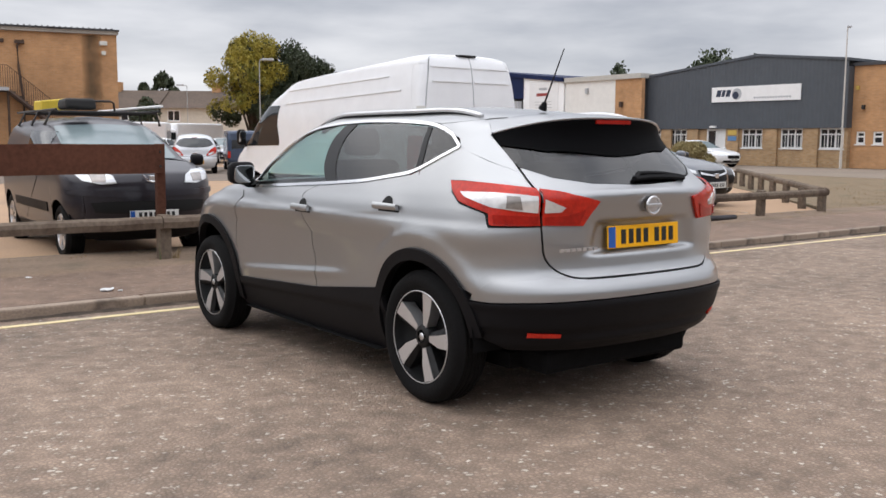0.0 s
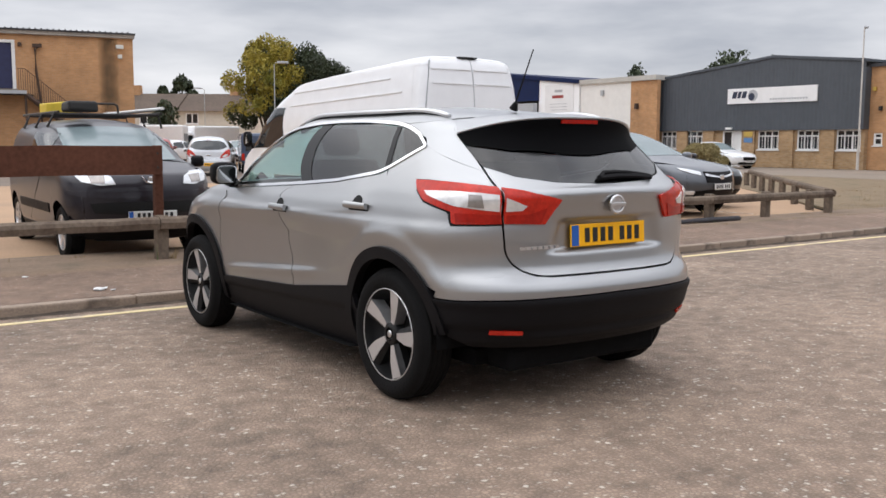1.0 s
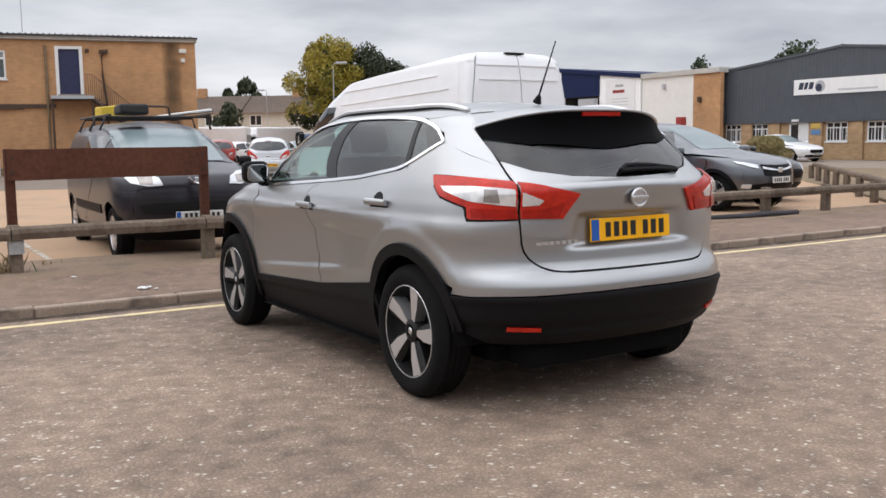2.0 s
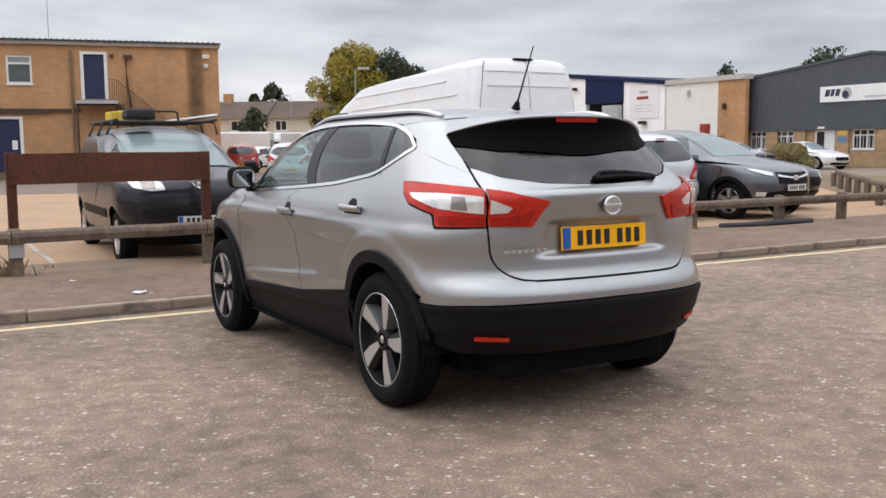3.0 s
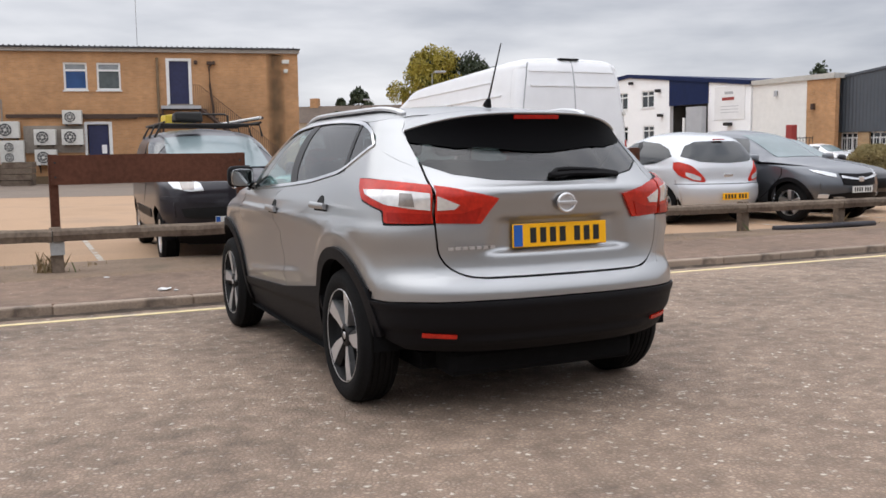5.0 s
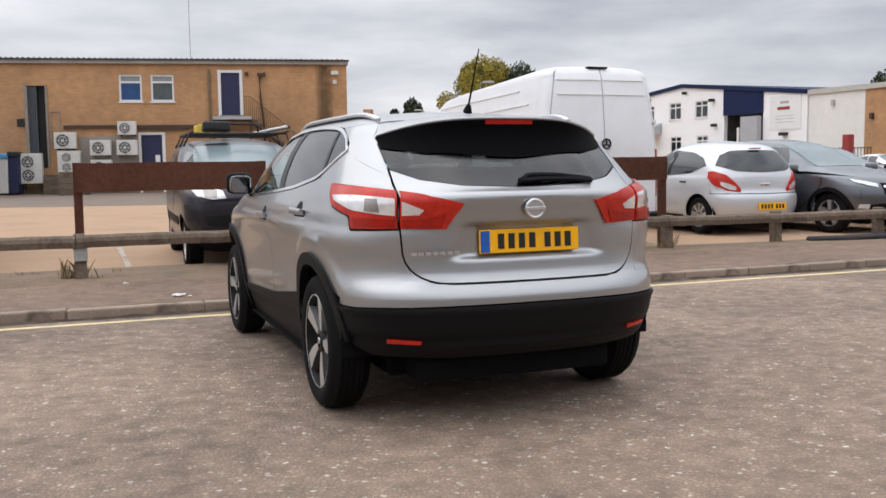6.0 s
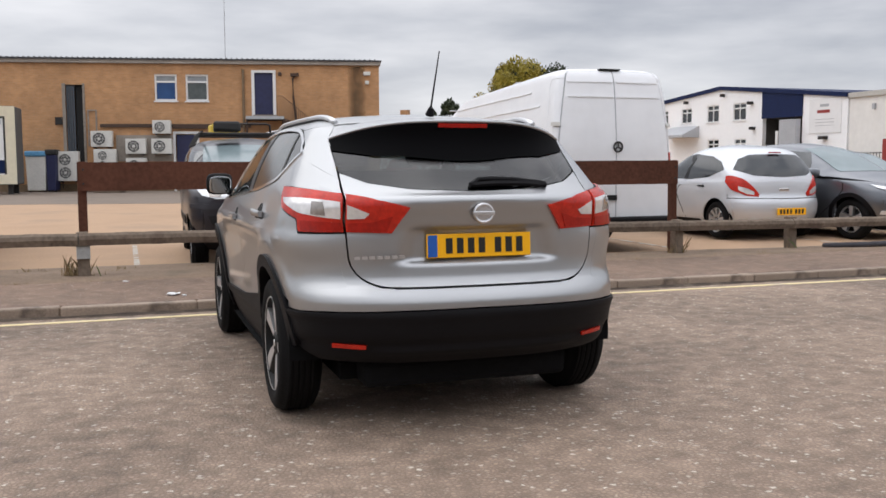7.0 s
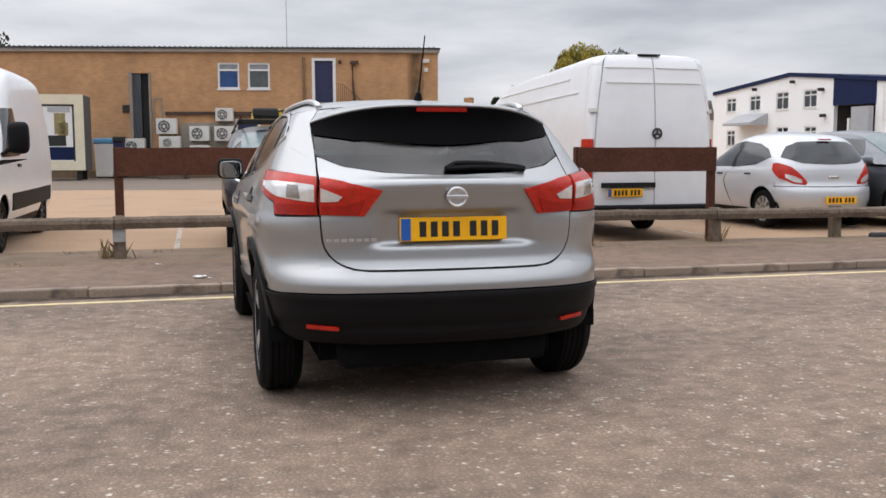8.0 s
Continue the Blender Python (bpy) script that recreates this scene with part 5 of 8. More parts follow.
# ---- vehicles: a shell given by a few profile curves, on which panels, glass and lamps are laid ----
def curve(*pts):
    """A smooth function through (v, value) pairs that doesn't overshoot."""
    xs, ys = np.array([p[0] for p in pts], float), np.array([p[1] for p in pts], float)
    h, d = np.diff(xs), np.diff(ys) / np.diff(xs)
    m = np.zeros(len(xs))
    m[0], m[-1] = d[0], d[-1]
    for i in range(1, len(xs) - 1):
        if d[i - 1] * d[i] > 0:
            a, b = 2 * h[i] + h[i - 1], h[i] + 2 * h[i - 1]
            m[i] = (a + b) / (a / d[i - 1] + b / d[i])
    def f(v):
        v = np.clip(np.asarray(v, float), xs[0], xs[-1])
        k = np.clip(np.searchsorted(xs, v) - 1, 0, len(xs) - 2)
        t = (v - xs[k]) / h[k]
        return ((1 + 2 * t) * (1 - t) ** 2 * ys[k] + t * (1 - t) ** 2 * h[k] * m[k] + t * t * (3 - 2 * t) * ys[k + 1] + t * t * (t - 1) * h[k] * m[k + 1])
    return f


class Shell:
    """A vehicle's outer surface. At each height the plan is a box with rounded ends: t runs from 0 at the middle of the rear
    over 1 and 2 (ends of the straight side) to 3 at the middle of the front; x < 0 for t < 0."""

    def __init__(self, rear, front, width, round_rear=0.5, round_front=0.9, n_rear=2.6, n_front=2.5, bow=0.03, extra=None):
        self.rear, self.front, self.width = curve(*rear), curve(*front), curve(*width)
        self.round_rear = curve(*round_rear) if isinstance(round_rear, tuple) else (lambda z: round_rear)
        self.round_front = curve(*round_front) if isinstance(round_front, tuple) else (lambda z: round_front)
        self.nr, self.nf, self.bow, self.extra = n_rear, n_front, bow, extra

    def ends(self, z):
        yr, yf, w = self.rear(z), self.front(z), self.width(z)
        dr, df = np.minimum(self.round_rear(z), 0.42 * (yf - yr)), np.minimum(self.round_front(z), 0.42 * (yf - yr))
        return yr, yf, w, dr, df

    def at(self, t, z):
        t, z = np.asarray(t, float), np.asarray(z, float)
        yr, yf, w, dr, df = self.ends(z)
        a = np.abs(t)
        th = np.clip(a, 0, 1) * np.pi / 2
        ph = np.clip(3 - a, 0, 1) * np.pi / 2
        eps = 1e-9
        xr, yr_ = np.sin(th) ** (2 / self.nr), yr + dr * (1 - (np.cos(th) + eps) ** (2 / self.nr))
        xf, yf_ = np.sin(ph) ** (2 / self.nf), yf - df * (1 - (np.cos(ph) + eps) ** (2 / self.nf))
        ys = (yr + dr) + (yf - df - yr - dr) * np.clip(a - 1, 0, 1)
        x = np.where(a < 1, xr, np.where(a <= 2, 1.0, xf)) * w
        y = np.where(a < 1, yr_, np.where(a <= 2, ys, yf_))
        mid, half = (yr + yf) / 2, (yf - yr) / 2
        x = x * (1 - self.bow * ((y - mid) / half) ** 2)
        if self.extra:
            x = x + self.extra(y, z) * np.minimum(1, x / 0.5)
        return np.stack([x * np.sign(t + 1e-12), y, z], -1)

    def normal(self, t, z):
        e = 2e-3
        u = self.at(t + e, z) - self.at(t - e, z)
        v = self.at(t, z + e) - self.at(t, z - e)
        n = np.cross(v, u)
        n = n / (np.linalg.norm(n, axis=-1, keepdims=True) + 1e-12)
        p = self.at(t, z)
        flip = np.sign((n * (p - np.array([0, 1.3, 0.8]))).sum(-1, keepdims=True))
        return n * np.where(flip == 0, 1, flip)

    def t_of(self, kind, a, z):
        """t for a place given by x on the rear ('x'), by y on the side ('y'), by x on the front ('f') or as t itself ('t')."""
        if kind == "t":
            return a
        grid = np.linspace(0, 1.6, 400) if kind == "x" else np.linspace(0, 3, 1200) if kind == "y" else np.linspace(1.6, 3, 400)
        p = self.at(grid, np.full_like(grid, z))
        if kind == "y":
            return float(np.interp(a, p[:, 1], grid))
        if kind == "x":
            return math.copysign(float(np.interp(abs(a), np.maximum.accumulate(p[:, 0]), grid)), a)
        return math.copysign(float(np.interp(-abs(a), np.maximum.accumulate(-p[:, 0]), grid)), a)

    def line(self, pts, n):
        """n + 1 places (t, z) evenly along a line of (kind, a, z)."""
        fine = []
        for p, q in zip(pts, pts[1:]):
            for k in range(10):
                f = k / 10
                if p[0] == q[0]:
                    z = p[2] + (q[2] - p[2]) * f
                    fine.append((self.t_of(p[0], p[1] + (q[1] - p[1]) * f, z), z))
                else:
                    tp, tq = self.t_of(*p), self.t_of(*q)
                    fine.append((tp + (tq - tp) * f, p[2] + (q[2] - p[2]) * f))
        fine.append((self.t_of(*pts[-1]), pts[-1][2]))
        fine = np.array(fine)
        pos = self.at(fine[:, 0], fine[:, 1])
        s = np.concatenate([[0], np.cumsum(np.linalg.norm(np.diff(pos, axis=0), axis=1) + 1e-6)])
        u = np.linspace(0, s[-1], n + 1)
        return np.stack([np.interp(u, s, fine[:, 0]), np.interp(u, s, fine[:, 1])], -1)

    def patch(self, name, low, high, mat, parent, nu=24, nv=8, off=0.0, thick=0.012, side=1, label="", dent=None, between=()):
        """A panel between two lines on the surface (through the lines between them), off metres proud of it, with its edges turned in by thick."""
        lines = [self.line(q, nu) for q in (low, *between, high)]
        v = np.linspace(0, 1, nv + 1)[:, None, None]
        g = np.concatenate([lo[None] * (1 - v[1 if k else 0:]) + hi[None] * v[1 if k else 0:] for k, (lo, hi) in enumerate(zip(lines, lines[1:]))])
        nv = nv * (len(lines) - 1)
        t, z = g[..., 0], g[..., 1]
        p, n = self.at(t, z), self.normal(t, z)
        o = off if dent is None else off + dent(p)[..., None]
        p = p + n * o
        q = p - n * thick
        p, q = p * np.array([side, 1, 1]), q * np.array([side, 1, 1])
        verts = list(p.reshape(-1, 3))
        faces = []
        w = nu + 1
        for j in range(nv):
            for i in range(nu):
                faces.append((j * w + i, j * w + i + 1, (j + 1) * w + i + 1, (j + 1) * w + i))
        ring = [(0, i) for i in range(w)] + [(j, nu) for j in range(1, nv + 1)] + [(nv, i) for i in range(nu - 1, -1, -1)] + [(j, 0) for j in range(nv - 1, 0, -1)]
        b = len(verts)
        verts += [p[j, i] for j, i in ring] + [q[j, i] for j, i in ring]
        m = len(ring)
        for k in range(m):
            faces.append((b + k, b + m + k, b + m + (k + 1) % m, b + (k + 1) % m))
        a, c = np.array(verts[faces[0][1]]) - verts[faces[0][0]], np.array(verts[faces[0][3]]) - verts[faces[0][0]]
        if np.dot(np.cross(a, c), n[0, 0] * np.array([side, 1, 1])) < 0:
            faces = [f[::-1] for f in faces]
        return mesh_object(name, verts, faces, mat, parent, label, smooth=True)


def arc(cy, cz, r, a0, a1, n=10, kind="y"):
    """Places along a circle on the side, from angle a0 to a1 in degrees (0 forward, 90 up)."""
    return [(kind, cy + r * math.cos(radians(a0 + (a1 - a0) * k / n)), cz + r * math.sin(radians(a0 + (a1 - a0) * k / n))) for k in range(n + 1)]


def wheel(parent, x, y, r, width, rim_r, side, style="spokes", face="alloy", name="wheel", turn=0.0, sink=0.0):
    """A wheel whose outer face looks to side (-1 or 1); parts: tyre, rim, spokes, cap."""
    w = new(name)
    w.parent = parent
    w.matrix_basis = pose(x, y, r - sink, turn, 0, 0 if side > 0 else 180)
    o, h = 0.0, width
    prof = [(-h, rim_r * 0.98), (-h, r * 0.86), (-h + 0.02, r * 0.955), (-h + 0.045, r * 0.993)]
    k = 5
    for i in range(k):
        c = -h + 0.05 + (h - 0.10) * i / (k - 1)
        prof += [(c - 0.006, r), (c + 0.006, r)]
        if i < k - 1:
            g = c + (h - 0.10) / (k - 1) / 2
            prof += [(g - 0.004, r), (g - 0.003, r - 0.008), (g + 0.003, r - 0.008), (g + 0.004, r)]
    prof += [(-0.045, r * 0.993), (-0.018, r * 0.96), (-0.004, r * 0.90), (0.0, r * 0.84), (-0.008, rim_r * 1.03), (-0.016, rim_r * 0.99)]
    lathe("tyre", prof, "tyre", w, sides=56)
    lathe("rim", [(-0.016, rim_r * 1.0), (-0.010, rim_r * 0.990), (-0.012, rim_r * 0.974)], face, w, sides=56)
    lathe("rim_well", [(-0.012, rim_r * 0.974), (-0.05, rim_r * 0.93), (-h + 0.03, rim_r * 0.90)], "wheel_black" if style == "spokes" else face, w, sides=40)
    lathe("barrel", [(-0.052, rim_r * 0.93), (-0.11, rim_r * 0.88), (-0.115, 0.03), (-0.115, 0.0)], "wheel_black", w, sides=40)
    lathe("brake_disc", [(-0.104, rim_r * 0.62), (-0.100, rim_r * 0.60), (-0.100, 0.05)], "wheel_black", w, sides=32)
    spokes = 5 if style in ("spokes", "twin") else 9
    for k in range(spokes):
        a = k * math.tau / spokes + math.pi / 2
        def P(rad, off_, x_):
            return (x_, rad * math.cos(a) - off_ * math.sin(a), rad * math.sin(a) + off_ * math.cos(a))
        if style == "spokes":
            # broad two-tone blade: bright face, dark flank
            outline = [(0.060, -0.018), (0.060, 0.012), (rim_r * 0.60, 0.030), (rim_r * 0.955, 0.052), (rim_r * 0.955, -0.030), (rim_r * 0.60, -0.034)]
            xs = [-0.030, -0.030, -0.022, -0.016, -0.016, -0.022]
            dark = [(0.055, 0.012), (0.055, 0.030), (rim_r * 0.60, 0.060), (rim_r * 0.95, 0.090), (rim_r * 0.95, 0.052), (rim_r * 0.60, 0.030)]
            verts = [P(r_, o_, x_) for (r_, o_), x_ in zip(dark, (-0.032, -0.05, -0.045, -0.035, -0.018, -0.025))] + [P(r_, o_, -0.09) for r_, o_ in dark]
            mesh_object("spoke_flank", verts, [(0, 1, 2, 5), (5, 2, 3, 4)] + [(i, (i + 1) % 6, (i + 1) % 6 + 6, i + 6) for i in range(6)], "wheel_black", w)
        else:
            wd = 0.022 if style == "many" else 0.035
            outline = [(0.05, -wd), (0.05, wd), (rim_r * 0.6, wd), (rim_r * 0.955, wd * 1.2), (rim_r * 0.955, -wd * 1.2), (rim_r * 0.6, -wd)]
            xs = [-0.022, -0.022, -0.018, -0.014, -0.014, -0.018]
        verts = [P(r_, o_, x_) for (r_, o_), x_ in zip(outline, xs)] + [P(r_, o_, -0.09) for r_, o_ in outline]
        faces = [(0, 1, 2, 5), (5, 2, 3, 4)] + [(i, (i + 1) % 6, (i + 1) % 6 + 6, i + 6) for i in range(6)]
        mesh_object("spoke", verts, faces, face, w)
    lathe("hub_cap", [(-0.09, 0.062), (-0.034, 0.060), (-0.028, 0.054), (-0.024, 0.034)], "wheel_black", w, sides=24)
    lathe("badge", [(-0.0245, 0.020), (-0.022, 0.018), (-0.022, 0.0)], "satin", w, sides=20)
    return w


def flat_plate(parent, m, w, h, mat, bars=True, blue=True, ink="plate_ink"):
    """A registration plate; its characters are plain bars."""
    p = box("number_plate", -w / 2, w / 2, -0.004, 0.004, -h / 2, h / 2, mat, parent, "yellow rear plate" if mat == "plate_yellow" else "white front plate", bevel=0.0035)
    p.matrix_basis = m
    if blue:
        box("country_strip", -w / 2 + 0.006, -w / 2 + 0.052, -0.0065, -0.0042, -h / 2 + 0.005, h / 2 - 0.005, "plate_blue", p)
    if bars:
        x = -w / 2 + (0.085 if blue else 0.035)
        step = (w / 2 - 0.03 - x) / 7.5
        for k in range(7):
            xx = x + step * (k + (0.5 if k > 3 else 0))
            box("character_bar", xx + step * 0.16, xx + step * 0.76, -0.0062, -0.0042, -h * 0.32, h * 0.32, ink, p)
    return p


def base_shell(shell, parent, z0, z1, mat="gap", inset=0.03, name="inner_shell", wheels=(), r=0.0, n=40):
    """The dark structure under the panels: the surface drawn in, closed below, open round the wheels."""
    ts = np.concatenate([np.linspace(-3, -2, 14), np.linspace(-2, -1, 60)[1:], np.linspace(-1, 1, 28)[1:], np.linspace(1, 2, 60)[1:], np.linspace(2, 3, 14)[1:-1]])
    zs = np.linspace(z0, z1, n)
    T, Z = np.meshgrid(ts, zs)
    p = shell.at(T, Z) - shell.normal(T, Z) * inset
    verts = list(p.reshape(-1, 3))
    w, faces = len(ts), []
    for j in range(n - 1):
        for i in range(w):
            k = (i + 1) % w
            c = (p[j, i] + p[j + 1, k]) / 2
            if any(abs(c[0]) > 0.45 and (c[1] - wy) ** 2 + (c[2] - wz) ** 2 < (r + 0.02) ** 2 for wy, wz in wheels):
                continue
            faces.append((j * w + i, j * w + k, (j + 1) * w + k, (j + 1) * w + i))
    return mesh_object(name, verts, faces, mat, parent, smooth=True)


def wheel_arches(parent, shell, wheels, r, wide, mat="underbody"):
    """Dark liners over the wheels and a floor under the vehicle."""
    for wy, wz in wheels:
        for s in (-1, 1):
            verts, faces = [], []
            for k in range(25):
                a = radians(-4 + 188 * k / 24)
                for x in (wide - 0.34, wide - 0.015):
                    verts.append((s * x, wy + r * math.cos(a), wz + r * math.sin(a)))
            for k in range(24):
                faces.append((2 * k, 2 * k + 1, 2 * k + 3, 2 * k + 2))
            c = len(verts)
            verts += [(s * (wide - 0.34), wy + r * math.cos(radians(-4 + 188 * k / 24)), wz + r * math.sin(radians(-4 + 188 * k / 24))) for k in range(25)]
            faces.append(tuple(range(c, c + 25)))
            mesh_object("arch_liner", verts, faces, mat, parent, smooth=False)


def mirror_housing(parent, x, y, z, side, mat, w=0.2, h=0.15):
    m = new("door_mirror")
    m.parent = parent
    bm = bmesh.new()
    bmesh.ops.create_uvsphere(bm, u_segments=20, v_segments=12, radius=1.0)
    for v in bm.verts:
        c = v.co
        c.x = math.copysign(abs(c.x) ** 0.5, c.x) * w / 2
        c.z = math.copysign(abs(c.z) ** 0.5, c.z) * h / 2
        c.y = (c.y * 0.10) if c.y > 0 else c.y * 0.03
    bmesh.ops.translate(bm, vec=(x, y, z), verts=bm.verts)
    part("housing", bm, mat, m, smooth=True)
    bm = bmesh.new()
    bmesh.ops.create_uvsphere(bm, u_segments=24, v_segments=12, radius=1.0)
    for v in bm.verts:
        c = v.co
        v.co = Vector((math.copysign(abs(c.x) ** 0.5, c.x) * w * 0.42 + x, c.y * 0.004 + y - 0.034, math.copysign(abs(c.z) ** 0.5, c.z) * h * 0.40 + z))
    bmesh.ops.rotate(bm, cent=(x, y, z), matrix=Matrix.Rotation(radians(-side * 4), 3, "Z") @ Matrix.Rotation(radians(11), 3, "X"), verts=bm.verts)
    part("mirror_glass", bm, "mirror", m, smooth=True)
    bm = bmesh.new()
    path_tube(bm, [(x - side * w * 0.3, y + 0.03, z - h * 0.3), (x - side * w * 0.75, y + 0.07, z - h * 0.55)], 0.028, 8)
    part("stalk", bm, "trim", m)


M["mirror"] = material("mirror_glass", (0.50, 0.52, 0.53), 0.02, 1.0, 0.01, 10, 3)


# ---- the silver crossover ----
def silver_crossover():
    car = thing("silver_crossover", "silver family crossover with black lower cladding parked nose to the kerb", "car")
    WB, R, WX = 2.646, 0.345, 0.882
    rear = ((0.20, -0.52), (0.30, -0.66), (0.38, -0.765), (0.45, -0.79), (0.58, -0.815), (0.63, -0.814), (0.66, -0.803), (0.695, -0.775), (0.715, -0.757), (0.75, -0.742), (0.82, -0.735),
            (0.95, -0.734), (1.02, -0.742), (1.07, -0.752), (1.095, -0.747), (1.12, -0.712), (1.16, -0.657), (1.25, -0.555), (1.36, -0.42), (1.43, -0.33), (1.47, -0.22),
            (1.505, 0.0), (1.53, 0.25), (1.545, 0.45))
    front = ((0.20, 3.25), (0.30, 3.46), (0.45, 3.54), (0.62, 3.555), (0.76, 3.52), (0.86, 3.42), (0.94, 3.24), (1.00, 2.98), (1.045, 2.62), (1.08, 2.33),
             (1.20, 2.10), (1.34, 1.84), (1.43, 1.62), (1.485, 1.40), (1.52, 1.12), (1.545, 0.80))
    width = ((0.20, 0.80), (0.30, 0.838), (0.40, 0.860), (0.48, 0.868), (0.56, 0.872), (0.66, 0.878), (0.80, 0.893), (0.895, 0.910), (0.925, 0.907), (0.955, 0.894), (1.0, 0.884),
             (1.06, 0.862), (1.15, 0.825), (1.28, 0.764), (1.38, 0.712), (1.44, 0.672), (1.475, 0.630), (1.505, 0.52), (1.53, 0.33), (1.545, 0.10))

    def flare(y, z):
        low = np.exp(-((z - 0.66) / 0.20) ** 2)
        swell = low * (0.010 * np.exp(-(y / 0.36) ** 2) + 0.026 * np.exp(-((y - WB) / 0.36) ** 2))
        # the rear wheel arch swells out inside a soft edge
        r = np.sqrt(y ** 2 + (z - 0.36) ** 2)
        swell = swell + 0.013 / (1 + np.exp(np.clip((r - 0.535) / 0.010, -50, 50))) / (1 + np.exp(-(z - 0.66) / 0.03))
        # ridge low on the doors
        line = 0.47 + 0.087 * (2.1 - y)
        ridge = np.where(z > line, np.exp(-((z - line) / 0.024) ** 2), np.exp(-((z - line) / 0.035) ** 2)) * np.exp(-((y - 1.45) / 0.68) ** 8)
        zc = 0.925 + 0.05 * (1.185 - y)
        step = np.where(z < zc, np.exp(-np.maximum(zc - z, 0) / 0.055), np.exp(-(np.maximum(z - zc, 0) / 0.12) ** 2))
        crease = 0.015 * step / (1 + np.exp(-(y - 0.24) / 0.05)) / (1 + np.exp((y - 2.12) / 0.10))
        return swell + crease + 0.013 * ridge

    sh = Shell(rear, front, width, ((0.2, 0.54), (1.0, 0.54), (1.2, 0.48), (1.4, 0.38), (1.545, 0.30)),
               ((0.2, 0.95), (0.95, 0.95), (1.05, 0.52), (1.15, 0.34), (1.35, 0.27), (1.48, 0.26), (1.545, 0.20)), 2.55, 2.4, 0.045, flare)
    X, Y, F, T = (lambda a, z: ("x", a, z)), (lambda a, z: ("y", a, z)), (lambda a, z: ("f", a, z)), (lambda a, z: ("t", a, z))
    RA, CZ = 0.385, 0.36
    wheels = ((0.0, CZ), (WB, CZ))
    base_shell(sh, car, 0.36, 1.05, wheels=wheels, r=RA + 0.05, inset=0.055)
    wheel_arches(car, sh, wheels, RA + 0.03, WX - 0.02)
    box("floor_pan", -0.60, 0.60, -0.40, 3.0, 0.22, 0.30, "underbody", car)
    # low black trays added to block light and deepen the shade beneath
    box("shade_belly", -0.83, 0.83, 0.46, 2.18, 0.190, 0.194, "underbody", car)
    box("shade_undertray", -0.52, 0.52, -0.58, 0.455, 0.205, 0.335, "underbody", car, bevel=0.03)
    # lines on the side
    quarters = {}

    def crown(y):
        return float(np.interp(y, [-0.145, -0.11, -0.015, 0.10, 0.227, 0.50, 0.80, 1.10, 1.36, 1.50, 1.70, 1.88, 1.98], [1.318, 1.355, 1.400, 1.428, 1.444, 1.457, 1.460, 1.452, 1.430, 1.398, 1.315, 1.165, 1.045]))
    def sill(y):
        return float(np.interp(y, [-0.145, 0.09, 0.16, 0.58, 0.95, 1.81, 1.98], [1.314, 1.205, 1.175, 1.118, 1.090, 1.038, 1.030]))
    for s in (-1, 1):
        # quarter panel, from the tailgate round to the rear door, cut out for the wheel
        low = [X(0.620, 0.7035), X(0.66, 0.7005), X(0.80, 0.690), Y(-0.455, 0.664), Y(-0.432, 0.612)] + arc(0, CZ, RA + 0.045, 147, 35, 12)[1:]
        high = [X(0.619, 1.205), X(0.70, 1.24), Y(-0.21, 1.30), Y(-0.145, 1.312), Y(0.085, 1.204), Y(0.10, 1.196)]
        quarters[s] = sh.patch("quarter_panel", low, high, "silver", car, 56, 30, 0, 0.012, s)
        # rear door: its back edge runs down to the arch
        low = [Y(0.352, 0.615), Y(0.372, 0.575), Y(0.385, 0.540), Y(1.086, 0.456)]
        mid = [Y(0.150, 0.800), Y(1.086, 0.80)]
        top = [Y(0.108, 1.190), Y(0.16, 1.170), Y(0.58, 1.113), Y(0.95, 1.085), Y(1.088, 1.077)]
        d = sh.patch("rear_door", low, mid, "silver", car, 30, 44, 0, 0.012, s)
        d2 = sh.patch("rear_door_upper", mid, top, "silver", d, 36, 44, 0, 0.012, s)
        f1 = sh.patch("front_door", [Y(1.094, 0.456), Y(2.20, 0.388)], [Y(1.094, 0.80), Y(2.16, 0.80)], "silver", car, 40, 44, 0, 0.012, s)
        sh.patch("front_door_upper", [Y(1.094, 0.80), Y(2.16, 0.80)], [Y(1.096, 1.076), Y(1.81, 1.033), Y(2.06, 1.024)], "silver", f1, 36, 44, 0, 0.012, s)
        w1 = [Y(2.208, 0.40), Y(2.222, 0.44)] + arc(WB, CZ, RA + 0.045, 170, 20, 12) + [Y(3.10, 0.60), T(2.62, 0.62)]
        w2 = [Y(2.168, 0.80), Y(2.30, 0.88), Y(2.60, 0.90), Y(2.90, 0.86), F(0.70, 0.80)]
        w3 = [Y(2.068, 1.028), Y(2.20, 1.034), Y(2.50, 1.018), Y(2.85, 0.975), F(0.62, 0.86)]
        fw = sh.patch("front_wing", w1, w2, "silver", car, 44, 14, 0, 0.012, s)
        sh.patch("front_wing_upper", w2, w3, "silver", fw, 30, 8, 0, 0.012, s)
        # black cladding: sill and wheel arches
        sh.patch("sill_cladding", [Y(0.40, 0.20), Y(2.26, 0.195)], [Y(0.37, 0.556), Y(1.09, 0.467), Y(2.235, 0.397)], "trim", car, 24, 20, 0.012, 0.03, s, "black plastic sill",
                 dent=lambda p: -0.014 / (1 + np.exp((p[..., 2] - 0.425 + 0.045 * (p[..., 1] - 0.4)) / 0.005)))
        for wy in (0.0, WB):
            sh.patch("arch_cladding", arc(wy, CZ, RA, 197 if wy else 173, -14, 26), arc(wy, CZ, RA + 0.062, 197 if wy else 173, -14, 26), "trim", car, 36, 3, 0.016, 0.05, s, "black plastic wheel arch trim")
